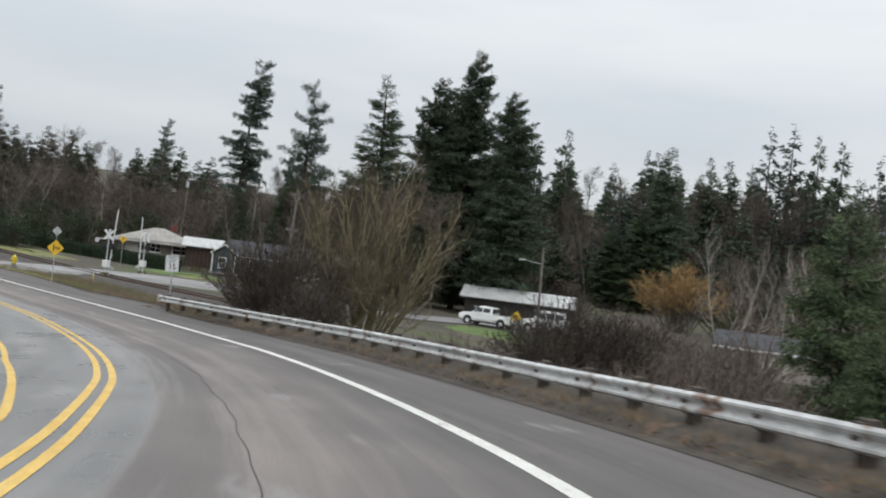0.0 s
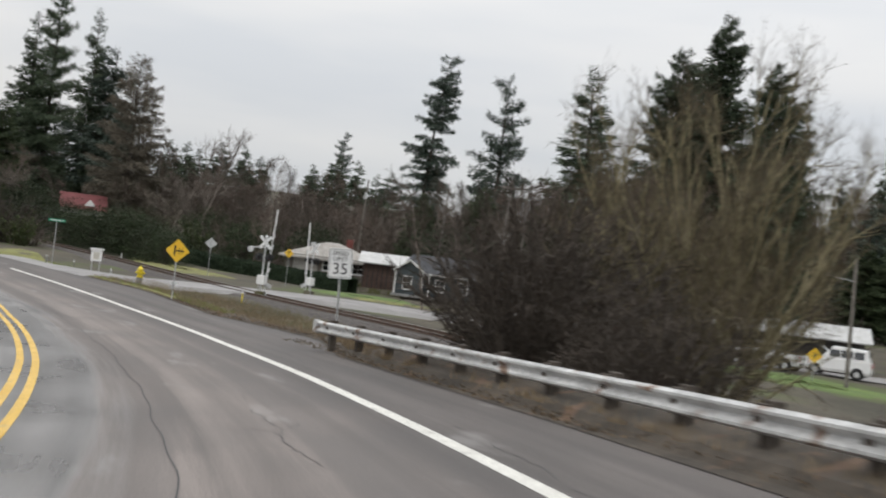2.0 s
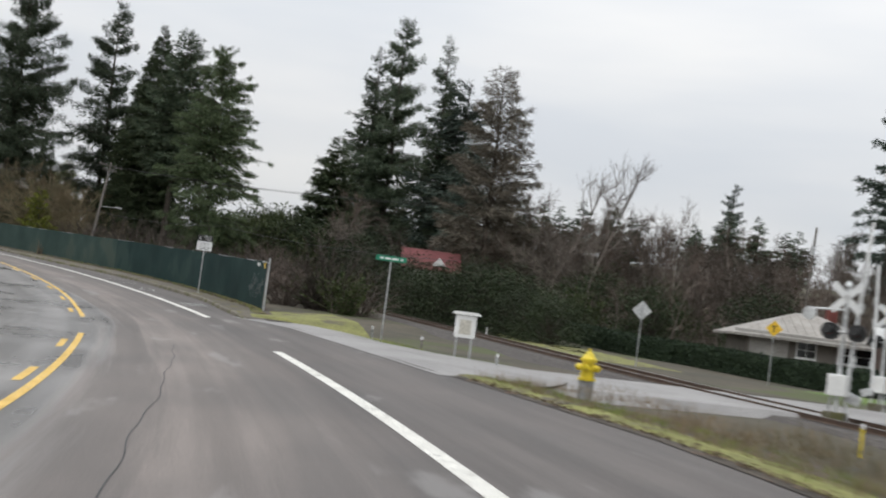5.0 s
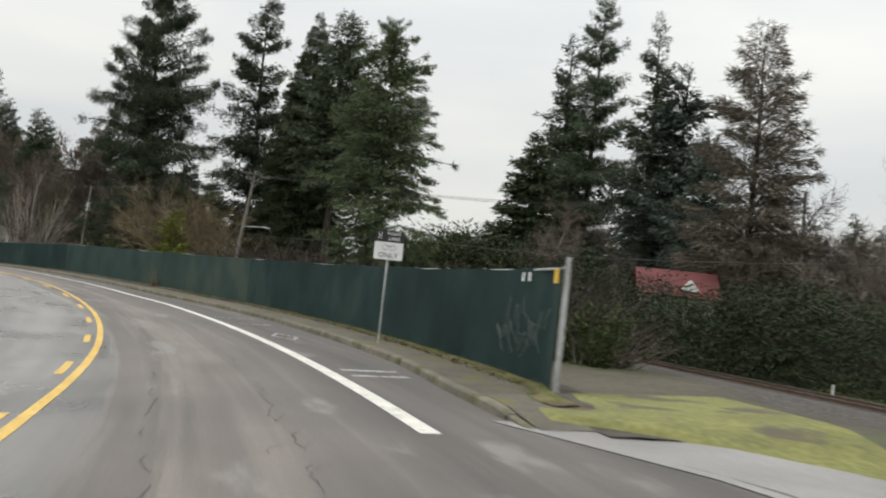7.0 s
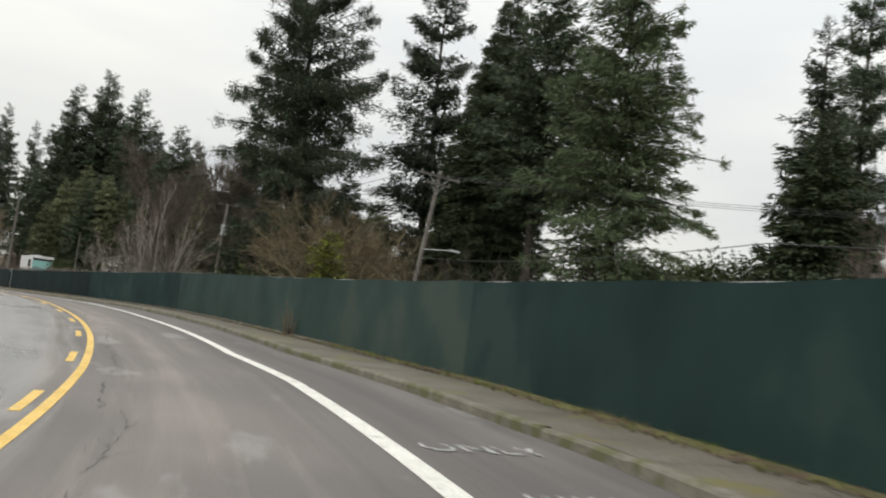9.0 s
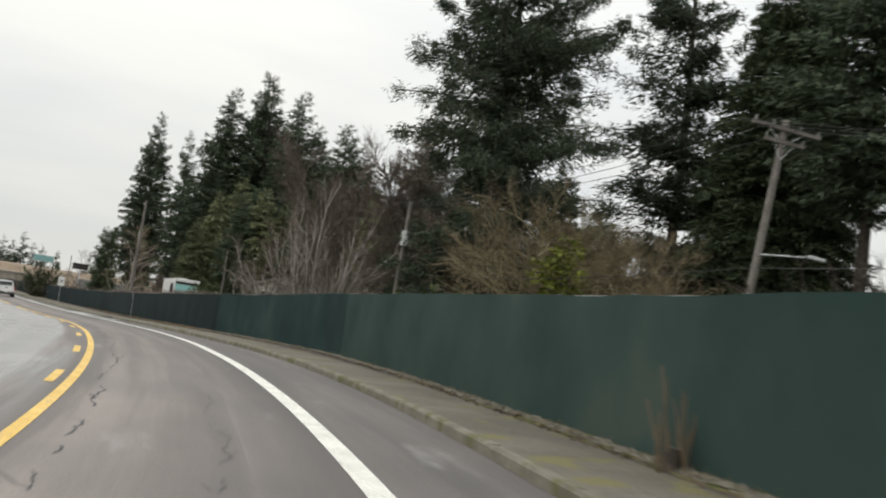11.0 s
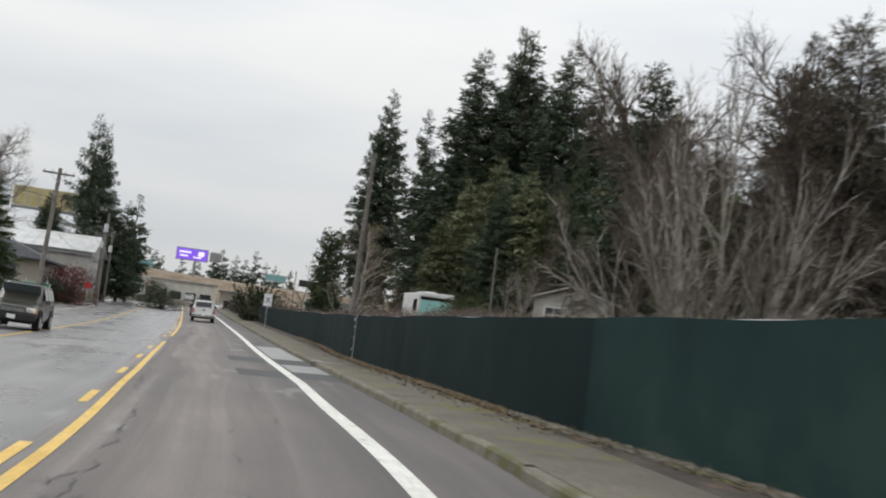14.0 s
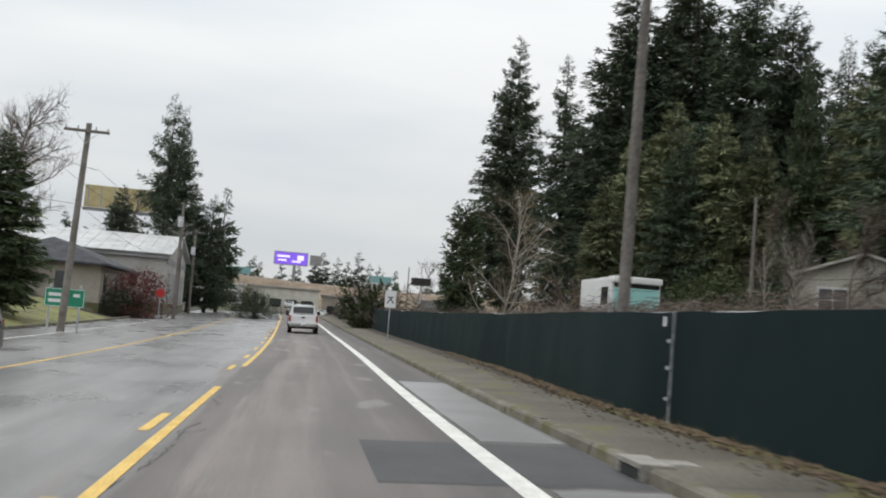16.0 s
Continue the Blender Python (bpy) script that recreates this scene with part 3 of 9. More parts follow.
# ---- land, road, railway, pavement and fence ----
def axis_of(lo, hi, step, reach):
    inner = list(np.arange(lo, hi + step / 2, step))
    grow, out, d = 1.35, [], step
    v = hi
    while v < reach:
        d *= grow
        v += d
        out.append(v)
    d, v, back = step, lo, []
    while v > -reach:
        d *= grow
        v -= d
        back.append(v)
    return np.array(back[::-1] + inner + out)


gx, gy = axis_of(-300, 90, 2.0, 2600), axis_of(-60, 250, 2.0, 2600)
XX, YY = np.meshgrid(gx, gy)
ZZ = ground(XX.ravel(), YY.ravel())
nx, ny = len(gx), len(gy)
ii = np.arange(nx * ny).reshape(ny, nx)
quads = np.stack([ii[:-1, :-1], ii[:-1, 1:], ii[1:, 1:], ii[1:, :-1]], -1).reshape(-1, 4)
land = link("ground", np.c_[XX.ravel(), YY.ravel(), ZZ], quads, M_GROUND, smooth_shade=True)
tagged(land, "damp winter ground with dead grass and moss", "ground", kind="structure")


def strip(name, s0, s1, offsets, ups, material, step=1.0, uv=False, parent=None, label=""):
    """A sheet along the road between two stations; offsets and ups are numbers or functions of the station."""
    ss = np.linspace(s0, s1, max(2, int((s1 - s0) / step) + 1))
    verts, uvs = [], []
    for s in ss:
        for o, u in zip(offsets, ups):
            ov, uu = o(s) if callable(o) else o, u(s) if callable(u) else u
            verts.append(tuple(at(s, ov, uu)))
            uvs.append((ov - EDGE(s), s))
    k = len(offsets)
    faces = [(i * k + j, i * k + j + 1, (i + 1) * k + j + 1, (i + 1) * k + j) for i in range(len(ss) - 1) for j in range(k - 1)]
    return link(name, verts, faces, material, parent, label, uvs=uvs if uv else None, smooth_shade=False)


def lerp(f, g, t):
    return lambda s: f(s) * (1 - t) + g(s) * t


road = strip("road", S_MIN, S_MAX, [lerp(LEFT, PAVED, t) for t in (0, 0.15, 0.3, 0.45, 0.6, 0.7, 0.8, 0.9, 1)] + [lambda s: PAVED(s) + 0.06], [0] * 9 + [-0.2], M_ROAD, 1.0, True)
tagged(road, "worn grey asphalt road curving left", "road", kind="structure")


def paint(name, s0, s1, o, width, material, up=0.006, step=1.0, label=""):
    f = o if callable(o) else (lambda s: o)
    ob = strip(name, s0, s1, [lambda s: f(s) - width / 2, lambda s: f(s) + width / 2], [up, up], material, step, False, road, label)
    return ob


paint("edge_line", -55, 96.9, EDGE, 0.23, M_WHITE, label="white edge line")
paint("edge_line", 110.9, 412, EDGE, 0.26, M_WHITE, label="white edge line")
shift = lambda f, d: (lambda s: f(s) + d)
for d in (0.0, -0.27):
    paint("centre_line", -55, 66, shift(YELLOW, d), 0.13, M_YELLOW, label="solid yellow line")
    paint("centre_line", -55, 42, shift(MEDIAN, d), 0.13, M_YELLOW, label="solid yellow line")
paint("centre_line", 66, 99.0, YELLOW, 0.14, M_YELLOW, label="solid yellow line")
paint("centre_line", 106.7, 238.3, YELLOW, 0.145, M_YELLOW, label="solid yellow line")
paint("centre_line", 246.8, 400, YELLOW, 0.145, M_YELLOW, label="solid yellow line")
dash_start = 71.4
while dash_start < 300:
    if not (96 < dash_start < 106) and not 236 < dash_start < 243:
        paint("dash", dash_start, dash_start + 2.4, shift(YELLOW, -0.27), 0.14, M_YELLOW, label="worn yellow dash")
    dash_start += 7.54
paint("turn_lane_line", 120, 400, shift(YELLOW, -5.0), 0.12, M_YELLOW, label="worn yellow line")
paint("left_edge_line", 110, 400, shift(LEFT, 2.15), 0.15, M_WHITE, label="worn white edge line")

# darker repair patches across the lane
for s0, s1, a, b in ((218.0, 221.2, 0.85, 3.62), (226.0, 229.6, 0.85, 3.55)):
    ob = strip("asphalt_patch", s0, s1, [a, b], [0.0045, 0.0045], M_PATCH, 1.0, False, road, "dark rectangular asphalt patch")
# Damp gutter: its wet reflection is painted as a paler asphalt colour.
for s0, s1, a, b in ((221.5, 225.8, 2.45, 3.6), (229.9, 243.0, 2.45, 3.6)):
    strip("asphalt_patch", s0, s1, [a, b], [0.0045, 0.0045], M_GUTTER, 1.0, False, road, "damp gutter patch with painted pale sheen")


def crack(s0, s1, o0, o1, wide, seed, web=0.5):
    """A wandering crack along the road that stops and starts, with a web of fine side cracks."""
    rng = random.Random(seed)
    verts, faces = [], []

    def line(pts, w):
        for i, (a, b) in enumerate(zip(pts, pts[1:])):
            d = Vector((b[0] - a[0], b[1] - a[1]))
            n = Vector((-d.y, d.x)).normalized() if d.length > 1e-6 else Vector((0, 1))
            h0, h1 = w * rng.uniform(0.15, 1), w * rng.uniform(0.15, 1)
            k = len(verts)
            for (s, o), h in ((a, h0), (b, h1)):
                verts.append(tuple(at(s - n.x * h, o - n.y * h, 0.005)))
                verts.append(tuple(at(s + n.x * h, o + n.y * h, 0.005)))
            faces.append((k, k + 1, k + 3, k + 2))

    s, w, run = s0, 0.0, []
    while s < s1:
        w = w * 0.9 + rng.uniform(-0.06, 0.06)
        run.append((s, o0 + (o1 - o0) * (s - s0) / (s1 - s0) + w))
        if rng.random() < 0.13:
            line(run, wide)
            run = []
            s += rng.uniform(0.1, 0.9)
        if rng.random() < web * 0.4 and run:
            p, ang = run[-1], rng.uniform(-1.2, 1.2)
            br = [p]
            side = rng.choice((-1, 1))
            for _ in range(rng.randint(2, 6)):
                ang += rng.uniform(-0.7, 0.7)
                p = (p[0] + 0.16 * math.cos(ang), p[1] + side * 0.12 * abs(math.sin(ang)) + rng.uniform(-0.02, 0.02))
                br.append(p)
            line(br, wide * 0.6)
        s += rng.uniform(0.1, 0.28)
    line(run, wide)
    link("crack", verts, faces, M_CRACK, road, "dark irregular crack")


seam = profile((10, 0.3), (35, -0.07), (43, -0.32), (60, -0.85), (72, -0.88), (83, -0.7), (90, -0.4), (99, 0.1))
paint("seam", 2, 97, lambda s: seam(s) + 0.03 * math.sin(s * 0.9) + 0.02 * math.sin(s * 2.3), 0.016, M_CRACK, 0.005, 0.4, "thin dark tarred seam")
crack(18, 44, 1.3, 1.1, 0.010, 1, 0.2)
crack(100, 140, -0.72, -0.88, 0.009, 3)
crack(104, 134, 0.72, 0.6, 0.009, 4, 0.9)
crack(140, 200, -1.25, -1.3, 0.02, 5, 0.35)
crack(150, 182, 0.15, 0.25, 0.009, 6, 0.9)
crack(182, 206, 0.5, 0.2, 0.009, 16, 0.8)
crack(196, 236, -1.2, -1.25, 0.016, 7, 0.3)
crack(206, 222, 0.9, 0.75, 0.014, 8, 0.4)
crack(12, 60, 3.75, 3.6, 0.012, 9, 0.2)

# side street that leaves to the right and crosses the rails
STREET = catmull([(-41.1, 90.0, -0.76), (-36.6, 96.0, -0.83), (-31.3, 101.0, -0.83), (-25.5, 103.9, -0.86), (-18.5, 105.0, -1.05), (-11.0, 103.8, -1.4), (-3.5, 98.8, -1.85), (3.0, 91.5, -2.1), (8.5, 84.0, -2.15), (15.0, 74.0, -2.25), (26.0, 61.0, -2.4), (42.0, 48.0, -2.6)], 1.0)


def ribbon(name, line, half, material, up=0.0, z_of=None, skirt=0.0):
    tan = np.gradient(line[:, :2], axis=0)
    tan /= np.linalg.norm(tan, axis=1)[:, None]
    verts = []
    for (x, y, z), (tx, ty) in zip(line, tan):
        for o in (-half, half):
            px, py = x + o * ty, y - o * tx
            verts.append((px, py, (z if z_of is None else z_of(px, py)) + up))
        if skirt:
            for o in (-half - skirt, half + skirt):
                verts.append((x + o * ty, y - o * tx, z - skirt * 0.8))
    k = 4 if skirt else 2
    faces = []
    for i in range(len(line) - 1):
        a, b = i * k, (i + 1) * k
        faces.append((a, a + 1, b + 1, b))
        if skirt:
            faces += [(a + 2, a, b, b + 2), (a + 1, a + 3, b + 3, b + 1)]
    return link(name, verts, faces, material)


street = ribbon("side_street", STREET, 3.7, M_STREET, 0.0, None, 0.8)
tagged(street, "pale worn asphalt side street over the crossing", "street", kind="structure")
def flare(s, t):
    """Offset across the street's flared mouth at a station."""
    return PAVED(s) - 0.3 + t * (0.4 + 6.6 * math.sin(math.pi * np.clip((s - 93.0) / 19.3, 0, 1)))


def settle(t):
    """How far the mouth lies from the road's plane on its way down to the street."""
    return lambda s: 0.010 + t * t * (3 - 2 * t) * (-0.765 - at(s, flare(s, t)).z) * float(smooth(93.0, 96.0, s)) * (1 - float(smooth(107.5, 111.5, s)))


mouth = strip("street_mouth", 93.0, 112.3, [(lambda s, t=t: flare(s, t)) for t in (0, 0.25, 0.5, 0.75, 1)], [settle(t) for t in (0, 0.25, 0.5, 0.75, 1)], M_STREET, 0.8)
tagged(mouth, "flared mouth of the side street", "street", kind="structure")

def corner_up(t):
    """Height over the road's plane of the grass between the street's mouth and the end of the fence."""
    def up(s):
        w = float(smooth(108.5, 112.0, s))
        if t == 0:
            return settle(1)(min(s, 112.3)) - 0.04
        return w * (0.13 + 0.03 * t) + (1 - w) * (-0.74 - at(s, corner_o(t)(s)).z)
    return up


def corner_o(t):
    return lambda s: (flare(min(s, 112.3), 1) - 0.2) * (1 - t) + 8.2 * t


corner = strip("grass_corner", 105.5, 115.2, [corner_o(t) for t in (0, 0.15, 0.4, 0.7, 1)], [corner_up(t) for t in (0, 0.15, 0.4, 0.7, 1)], M_VERGE, 0.6)
tagged(corner, "mossy grass between the side street and the fence", "verge", kind="structure")

# railway
TRACK = catmull([(54, 9, -2.6), (38.6, 26.2, -2.05), (22.5, 41.7, -1.55), (6.2, 57.9, -1.14), (-11.5, 77.8, -0.78), (-31.8, 99.5, -0.80), (-56.0, 127.1, -0.62), (-79.1, 149.2, -0.16), (-106.3, 172.4, 0.56), (-140.0, 192.2, 1.29), (-199.3, 212.9, 1.98)], 0.6)
t_tan = np.gradient(TRACK[:, :2], axis=0)
t_tan /= np.linalg.norm(t_tan, axis=1)[:, None]
t_out = np.c_[t_tan[:, 1], -t_tan[:, 0]]


def swept(name, offs, material, line=TRACK, out=t_out, parent=None):
    """A cross-section of (offset, height) pairs swept along a line."""
    verts = [(x + n0 * o, y + n1 * o, z + u) for (x, y, z), (n0, n1) in zip(line, out) for o, u in offs]
    k = len(offs)
    faces = [(i * k + j, i * k + (j + 1) % k, (i + 1) * k + (j + 1) % k, (i + 1) * k + j) for i in range(len(line) - 1) for j in range(k)]
    return link(name, verts, faces, material, parent)


bed = swept("ballast_bed", [(-3.6, -0.75), (-1.7, -0.14), (1.7, -0.14), (3.6, -0.75)], M_BALLAST)
tagged(bed, "grey ballast bed of the railway", "railway bed", kind="structure")
for side in (-0.76, 0.76):
    r = swept("rail", [(side - 0.06, -0.12), (side - 0.015, -0.09), (side - 0.035, 0.03), (side + 0.035, 0.03), (side + 0.015, -0.09), (side + 0.06, -0.12)], M_RUST)
    tagged(r, "rusty steel running rail", "rail", "rails of the railway", kind="structure")
    swept("rail_head", [(side - 0.032, 0.034), (side + 0.032, 0.034), (side + 0.03, 0.04), (side - 0.03, 0.04)], M_SHINE, parent=r)

# kerb, pavement, verge: all three rise out of the street's mouth
rise_in = lambda s: float(smooth(111.3, 113.4, s))
kerb = strip("kerb", 111.6, 412, [shift(KERB, 0.03), shift(KERB, 0.035), shift(KERB, 0.15), shift(KERB, 0.17)], [-0.02, lambda s: 0.11 * rise_in(s), lambda s: 0.125 * rise_in(s), lambda s: 0.1 * rise_in(s)], M_KERB, 0.5)
tagged(kerb, "weathered concrete kerb with moss", "kerb", kind="structure")
rnd = random.Random(3)
s = 112.5
while s < 330:
    e = s + rnd.choice((2.6, 3.05, 3.05, 3.4))
    d, u = rnd.uniform(-0.012, 0.012), rnd.uniform(-0.012, 0.01)
    strip("kerb_stone", s + 0.012, e - 0.012, [shift(KERB, d), shift(KERB, d + 0.012), shift(KERB, d + 0.045), shift(KERB, 0.16), shift(KERB, 0.178)], [-0.03, lambda t, u=u: (0.115 + u) * rise_in(t), lambda t, u=u: (0.15 + u) * rise_in(t), lambda t, u=u: (0.152 + u) * rise_in(t), lambda t: 0.1 * rise_in(t)], M_KERB, 0.6, False, kerb)
    s = e
walkway = strip("pavement", 111.5, 412, [shift(KERB, 0.18), lambda s: min(KERB(s) + 1.75, FENCE(s) - 0.35)], [lambda s: 0.01 + 0.13 * rise_in(s), lambda s: 0.02 + 0.13 * rise_in(s)], M_WALK, 0.5)
tagged(walkway, "mossy concrete pavement beside the fence", "pavement", kind="structure")
verge = strip("verge", 111, 412, [lambda s: min(KERB(s) + 1.75, FENCE(s) - 0.35), shift(FENCE, 0.0), shift(FENCE, 0.6)], [lambda s: 0.022 + 0.13 * rise_in(s), lambda s: 0.03 + 0.14 * rise_in(s), lambda s: 0.12 * rise_in(s)], M_DIRT, 0.5)
tagged(verge, "strip of leaf litter and moss along the fence", "verge", kind="structure")
for s in np.arange(114.7, 300.2, 3.16):
    verts = [tuple(at(s + d, o, 0.153)) for d in (-0.012, 0.012) for o in (KERB(s) + 0.2, min(KERB(s) + 1.75, FENCE(s) - 0.35))]
    link("pavement_joint", verts, [(0, 1, 3, 2)], M_CRACK, walkway)
left_kerb = strip("left_kerb", 60, 412, [shift(LEFT, -0.2), shift(LEFT, -0.18), shift(LEFT, -0.02), shift(LEFT, 0)], [0.1, 0.15, 0.15, -0.02], M_KERB, 1.5)
tagged(left_kerb, "weathered concrete kerb", "kerb", kind="structure")
fade = lambda s: float(1 - smooth(50, 58, s))
brow = lambda s: max(RAIL(s) if s < 57.5 else 0, PAVED(s) + 0.5)
shoulder = strip("shoulder", -55, 93, [shift(PAVED, -0.05), shift(PAVED, 0.22), lambda s: max(brow(s) - 0.15, PAVED(s) + 0.3), lambda s: brow(s) + 0.45, lambda s: brow(s) + 1.3, lambda s: brow(s) + 2.4], [0.012, 0.035, lambda s: 0.17 * fade(s) + 0.03, lambda s: 0.36 * fade(s), lambda s: 0.34 * fade(s) - 0.08, -0.3], M_DIRT, 1.0)
tagged(shoulder, "strip of dirt, dead grass and leaf litter", "verge", kind="structure")

moss_foot = strip("mossy_foot", 113, 262, [lambda s: FENCE(s) - 0.34 - 0.1 * math.sin(s * 1.7) * math.sin(s * 0.43), shift(FENCE, -0.2), shift(FENCE, 0.0)], [0.158, 0.175, 0.185], M_MOSS, 0.6)
tagged(moss_foot, "band of yellow-green moss at the foot of the fence", "verge", kind="structure")
moss_edge = strip("mossy_edge", 78, 93.2, [shift(PAVED, 0.15), shift(PAVED, 0.4), shift(PAVED, 0.8), shift(PAVED, 1.1)], [0.03, 0.06, 0.03, -0.1], M_VERGE, 0.8)
tagged(moss_edge, "strip of yellow-green moss and grass along the asphalt", "verge", kind="structure")
# drain inlet in the kerb
drain = thing("drain_inlet", Matrix(), "storm drain opening under a pale concrete hood in the kerb", "drain")
q = at(227.0, KERB(227.0) + 0.05, 0.0)
turned = pose(q.x, q.y, q.z, 0, 0, heading(227.0))
# Black block stands in for the shade inside the kerb opening.
part("throat", box((0.05, 0.70, 0.105), (-0.075, 0, 0.062), 0.0), M_BLACK, drain, "black block painted as the shaded opening").matrix_basis = turned
part("hood", box((0.36, 0.92, 0.06), (0.06, 0, 0.150), 0.012), M_HOOD, drain, "pale concrete hood").matrix_basis = turned
for sy in (-1, 1):
    part("cheek", box((0.12, 0.12, 0.13), (-0.05, sy * 0.41, 0.062), 0.012), M_HOOD, drain).matrix_basis = turned
part("lid_slab", box((0.85, 0.46, 0.02), (0.72, 0.1, 0.152), 0.006), M_HOOD, drain, "pale concrete lid in the pavement").matrix_basis = turned

# grassy bank beyond the far kerb
ss = np.arange(222, 306, 1.5)
cols = (0.25, 1.2, 3.0, 6.0, 9.5)
verts = []
for s in ss:
    for c in cols:
        v = at(s, LEFT(s) - c)
        verts.append((v.x, v.y, ground(v.x, v.y) + (0.06 if 0.3 < c < 9 else 0.0)))
k = len(cols)
bank = link("grass_bank", verts, [(i * k + j, i * k + j + 1, (i + 1) * k + j + 1, (i + 1) * k + j) for i in range(len(ss) - 1) for j in range(k - 1)], M_VERGE, smooth_shade=True)
tagged(bank, "mossy yellow-green grass bank beside the far kerb", "grass bank", kind="structure")
# hills on the horizon; the blue haze is put into their colour
verts, n = [], 60
for i in range(n + 1):
    a = radians(29.5 + 10 * i / n)
    r = 1750
    crest = (96 + 12 * math.sin(i * 0.16) + 5 * math.sin(i * 0.5 + 1)) * math.sin(math.pi * i / n) ** 0.6
    for d_, z_ in ((0, -5), (120, crest * 0.7), (220, crest), (420, crest * 0.8)):
        verts.append((-(r + d_) * math.sin(a), (r + d_) * math.cos(a), z_))
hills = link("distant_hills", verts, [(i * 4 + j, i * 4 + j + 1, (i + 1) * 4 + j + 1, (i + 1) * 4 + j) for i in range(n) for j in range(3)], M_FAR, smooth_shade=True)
tagged(hills, "distant wooded hills on the horizon with blue haze painted in", "hills", kind="structure")


# ---- trees ----
def tubes(p, q, r0, r1, k=4):
    """Tapered tubes between rows of points."""
    p, q = np.asarray(p, float), np.asarray(q, float)
    r0, r1 = np.asarray(r0, float), np.asarray(r1, float)
    d = q - p
    d /= np.linalg.norm(d, axis=1)[:, None] + 1e-9
    ref = np.where(np.abs(d[:, 2:]) > 0.9, np.array([[1.0, 0, 0]]), np.array([[0, 0, 1.0]]))
    u = np.cross(d, ref)
    u /= np.linalg.norm(u, axis=1)[:, None] + 1e-9
    v = np.cross(d, u)
    ang = np.arange(k) * 2 * np.pi / k
    ring = u[:, None] * np.cos(ang)[None, :, None] + v[:, None] * np.sin(ang)[None, :, None]
    verts = np.concatenate([p[:, None] + ring * r0[:, None, None], q[:, None] + ring * r1[:, None, None]], 1).reshape(-1, 3)
    base = np.arange(len(p))[:, None] * 2 * k
    j = np.arange(k)
    faces = np.stack([base + j, base + (j + 1) % k, base + k + (j + 1) % k, base + k + j], -1).reshape(-1, 4)
    return verts, faces


def blades(p, d, length, width, rng, bend=0.25):
    """Leaf-shaped pieces from p along d: two triangles each, folded along the middle."""
    n = len(p)
    d = d / (np.linalg.norm(d, axis=1)[:, None] + 1e-9)
    r = rng.normal(size=(n, 3))
    side = np.cross(d, r)
    side /= np.linalg.norm(side, axis=1)[:, None] + 1e-9
    nor = np.cross(side, d)
    length, width = np.broadcast_to(length, n)[:, None], np.broadcast_to(width, n)[:, None]
    mid = p + d * length * 0.45 + nor * length * bend * 0.4
    tip = p + d * length - np.array([0, 0, 1]) * length * bend
    verts = np.stack([p, mid - side * width / 2, tip, mid + side * width / 2], 1).reshape(-1, 3)
    b = np.arange(n)[:, None] * 4
    return verts, np.concatenate([b + [0, 1, 2], b + [0, 2, 3]], 1).reshape(-1, 3)


def slivers(p, d, length, width, rng, sag=0.1):
    """Narrow pointed pieces from p along d, one triangle each: twigs, needle sprays, grass."""
    n = len(p)
    d = d / (np.linalg.norm(d, axis=1)[:, None] + 1e-9)
    side = np.cross(d, rng.normal(size=(n, 3)))
    side /= np.linalg.norm(side, axis=1)[:, None] + 1e-9
    length, width = np.broadcast_to(length, n)[:, None], np.broadcast_to(width, n)[:, None]
    tip = p + d * length - np.array([0, 0, 1]) * length * sag
    verts = np.stack([p - side * width / 2, p + side * width / 2, tip], 1).reshape(-1, 3)
    return verts, np.arange(n * 3).reshape(-1, 3)


def joined(pieces):
    verts, faces, k = [], [], 0
    for v, f in pieces:
        verts.append(v)
        faces += (f + k).tolist()
        k += len(v)
    return np.concatenate(verts), faces


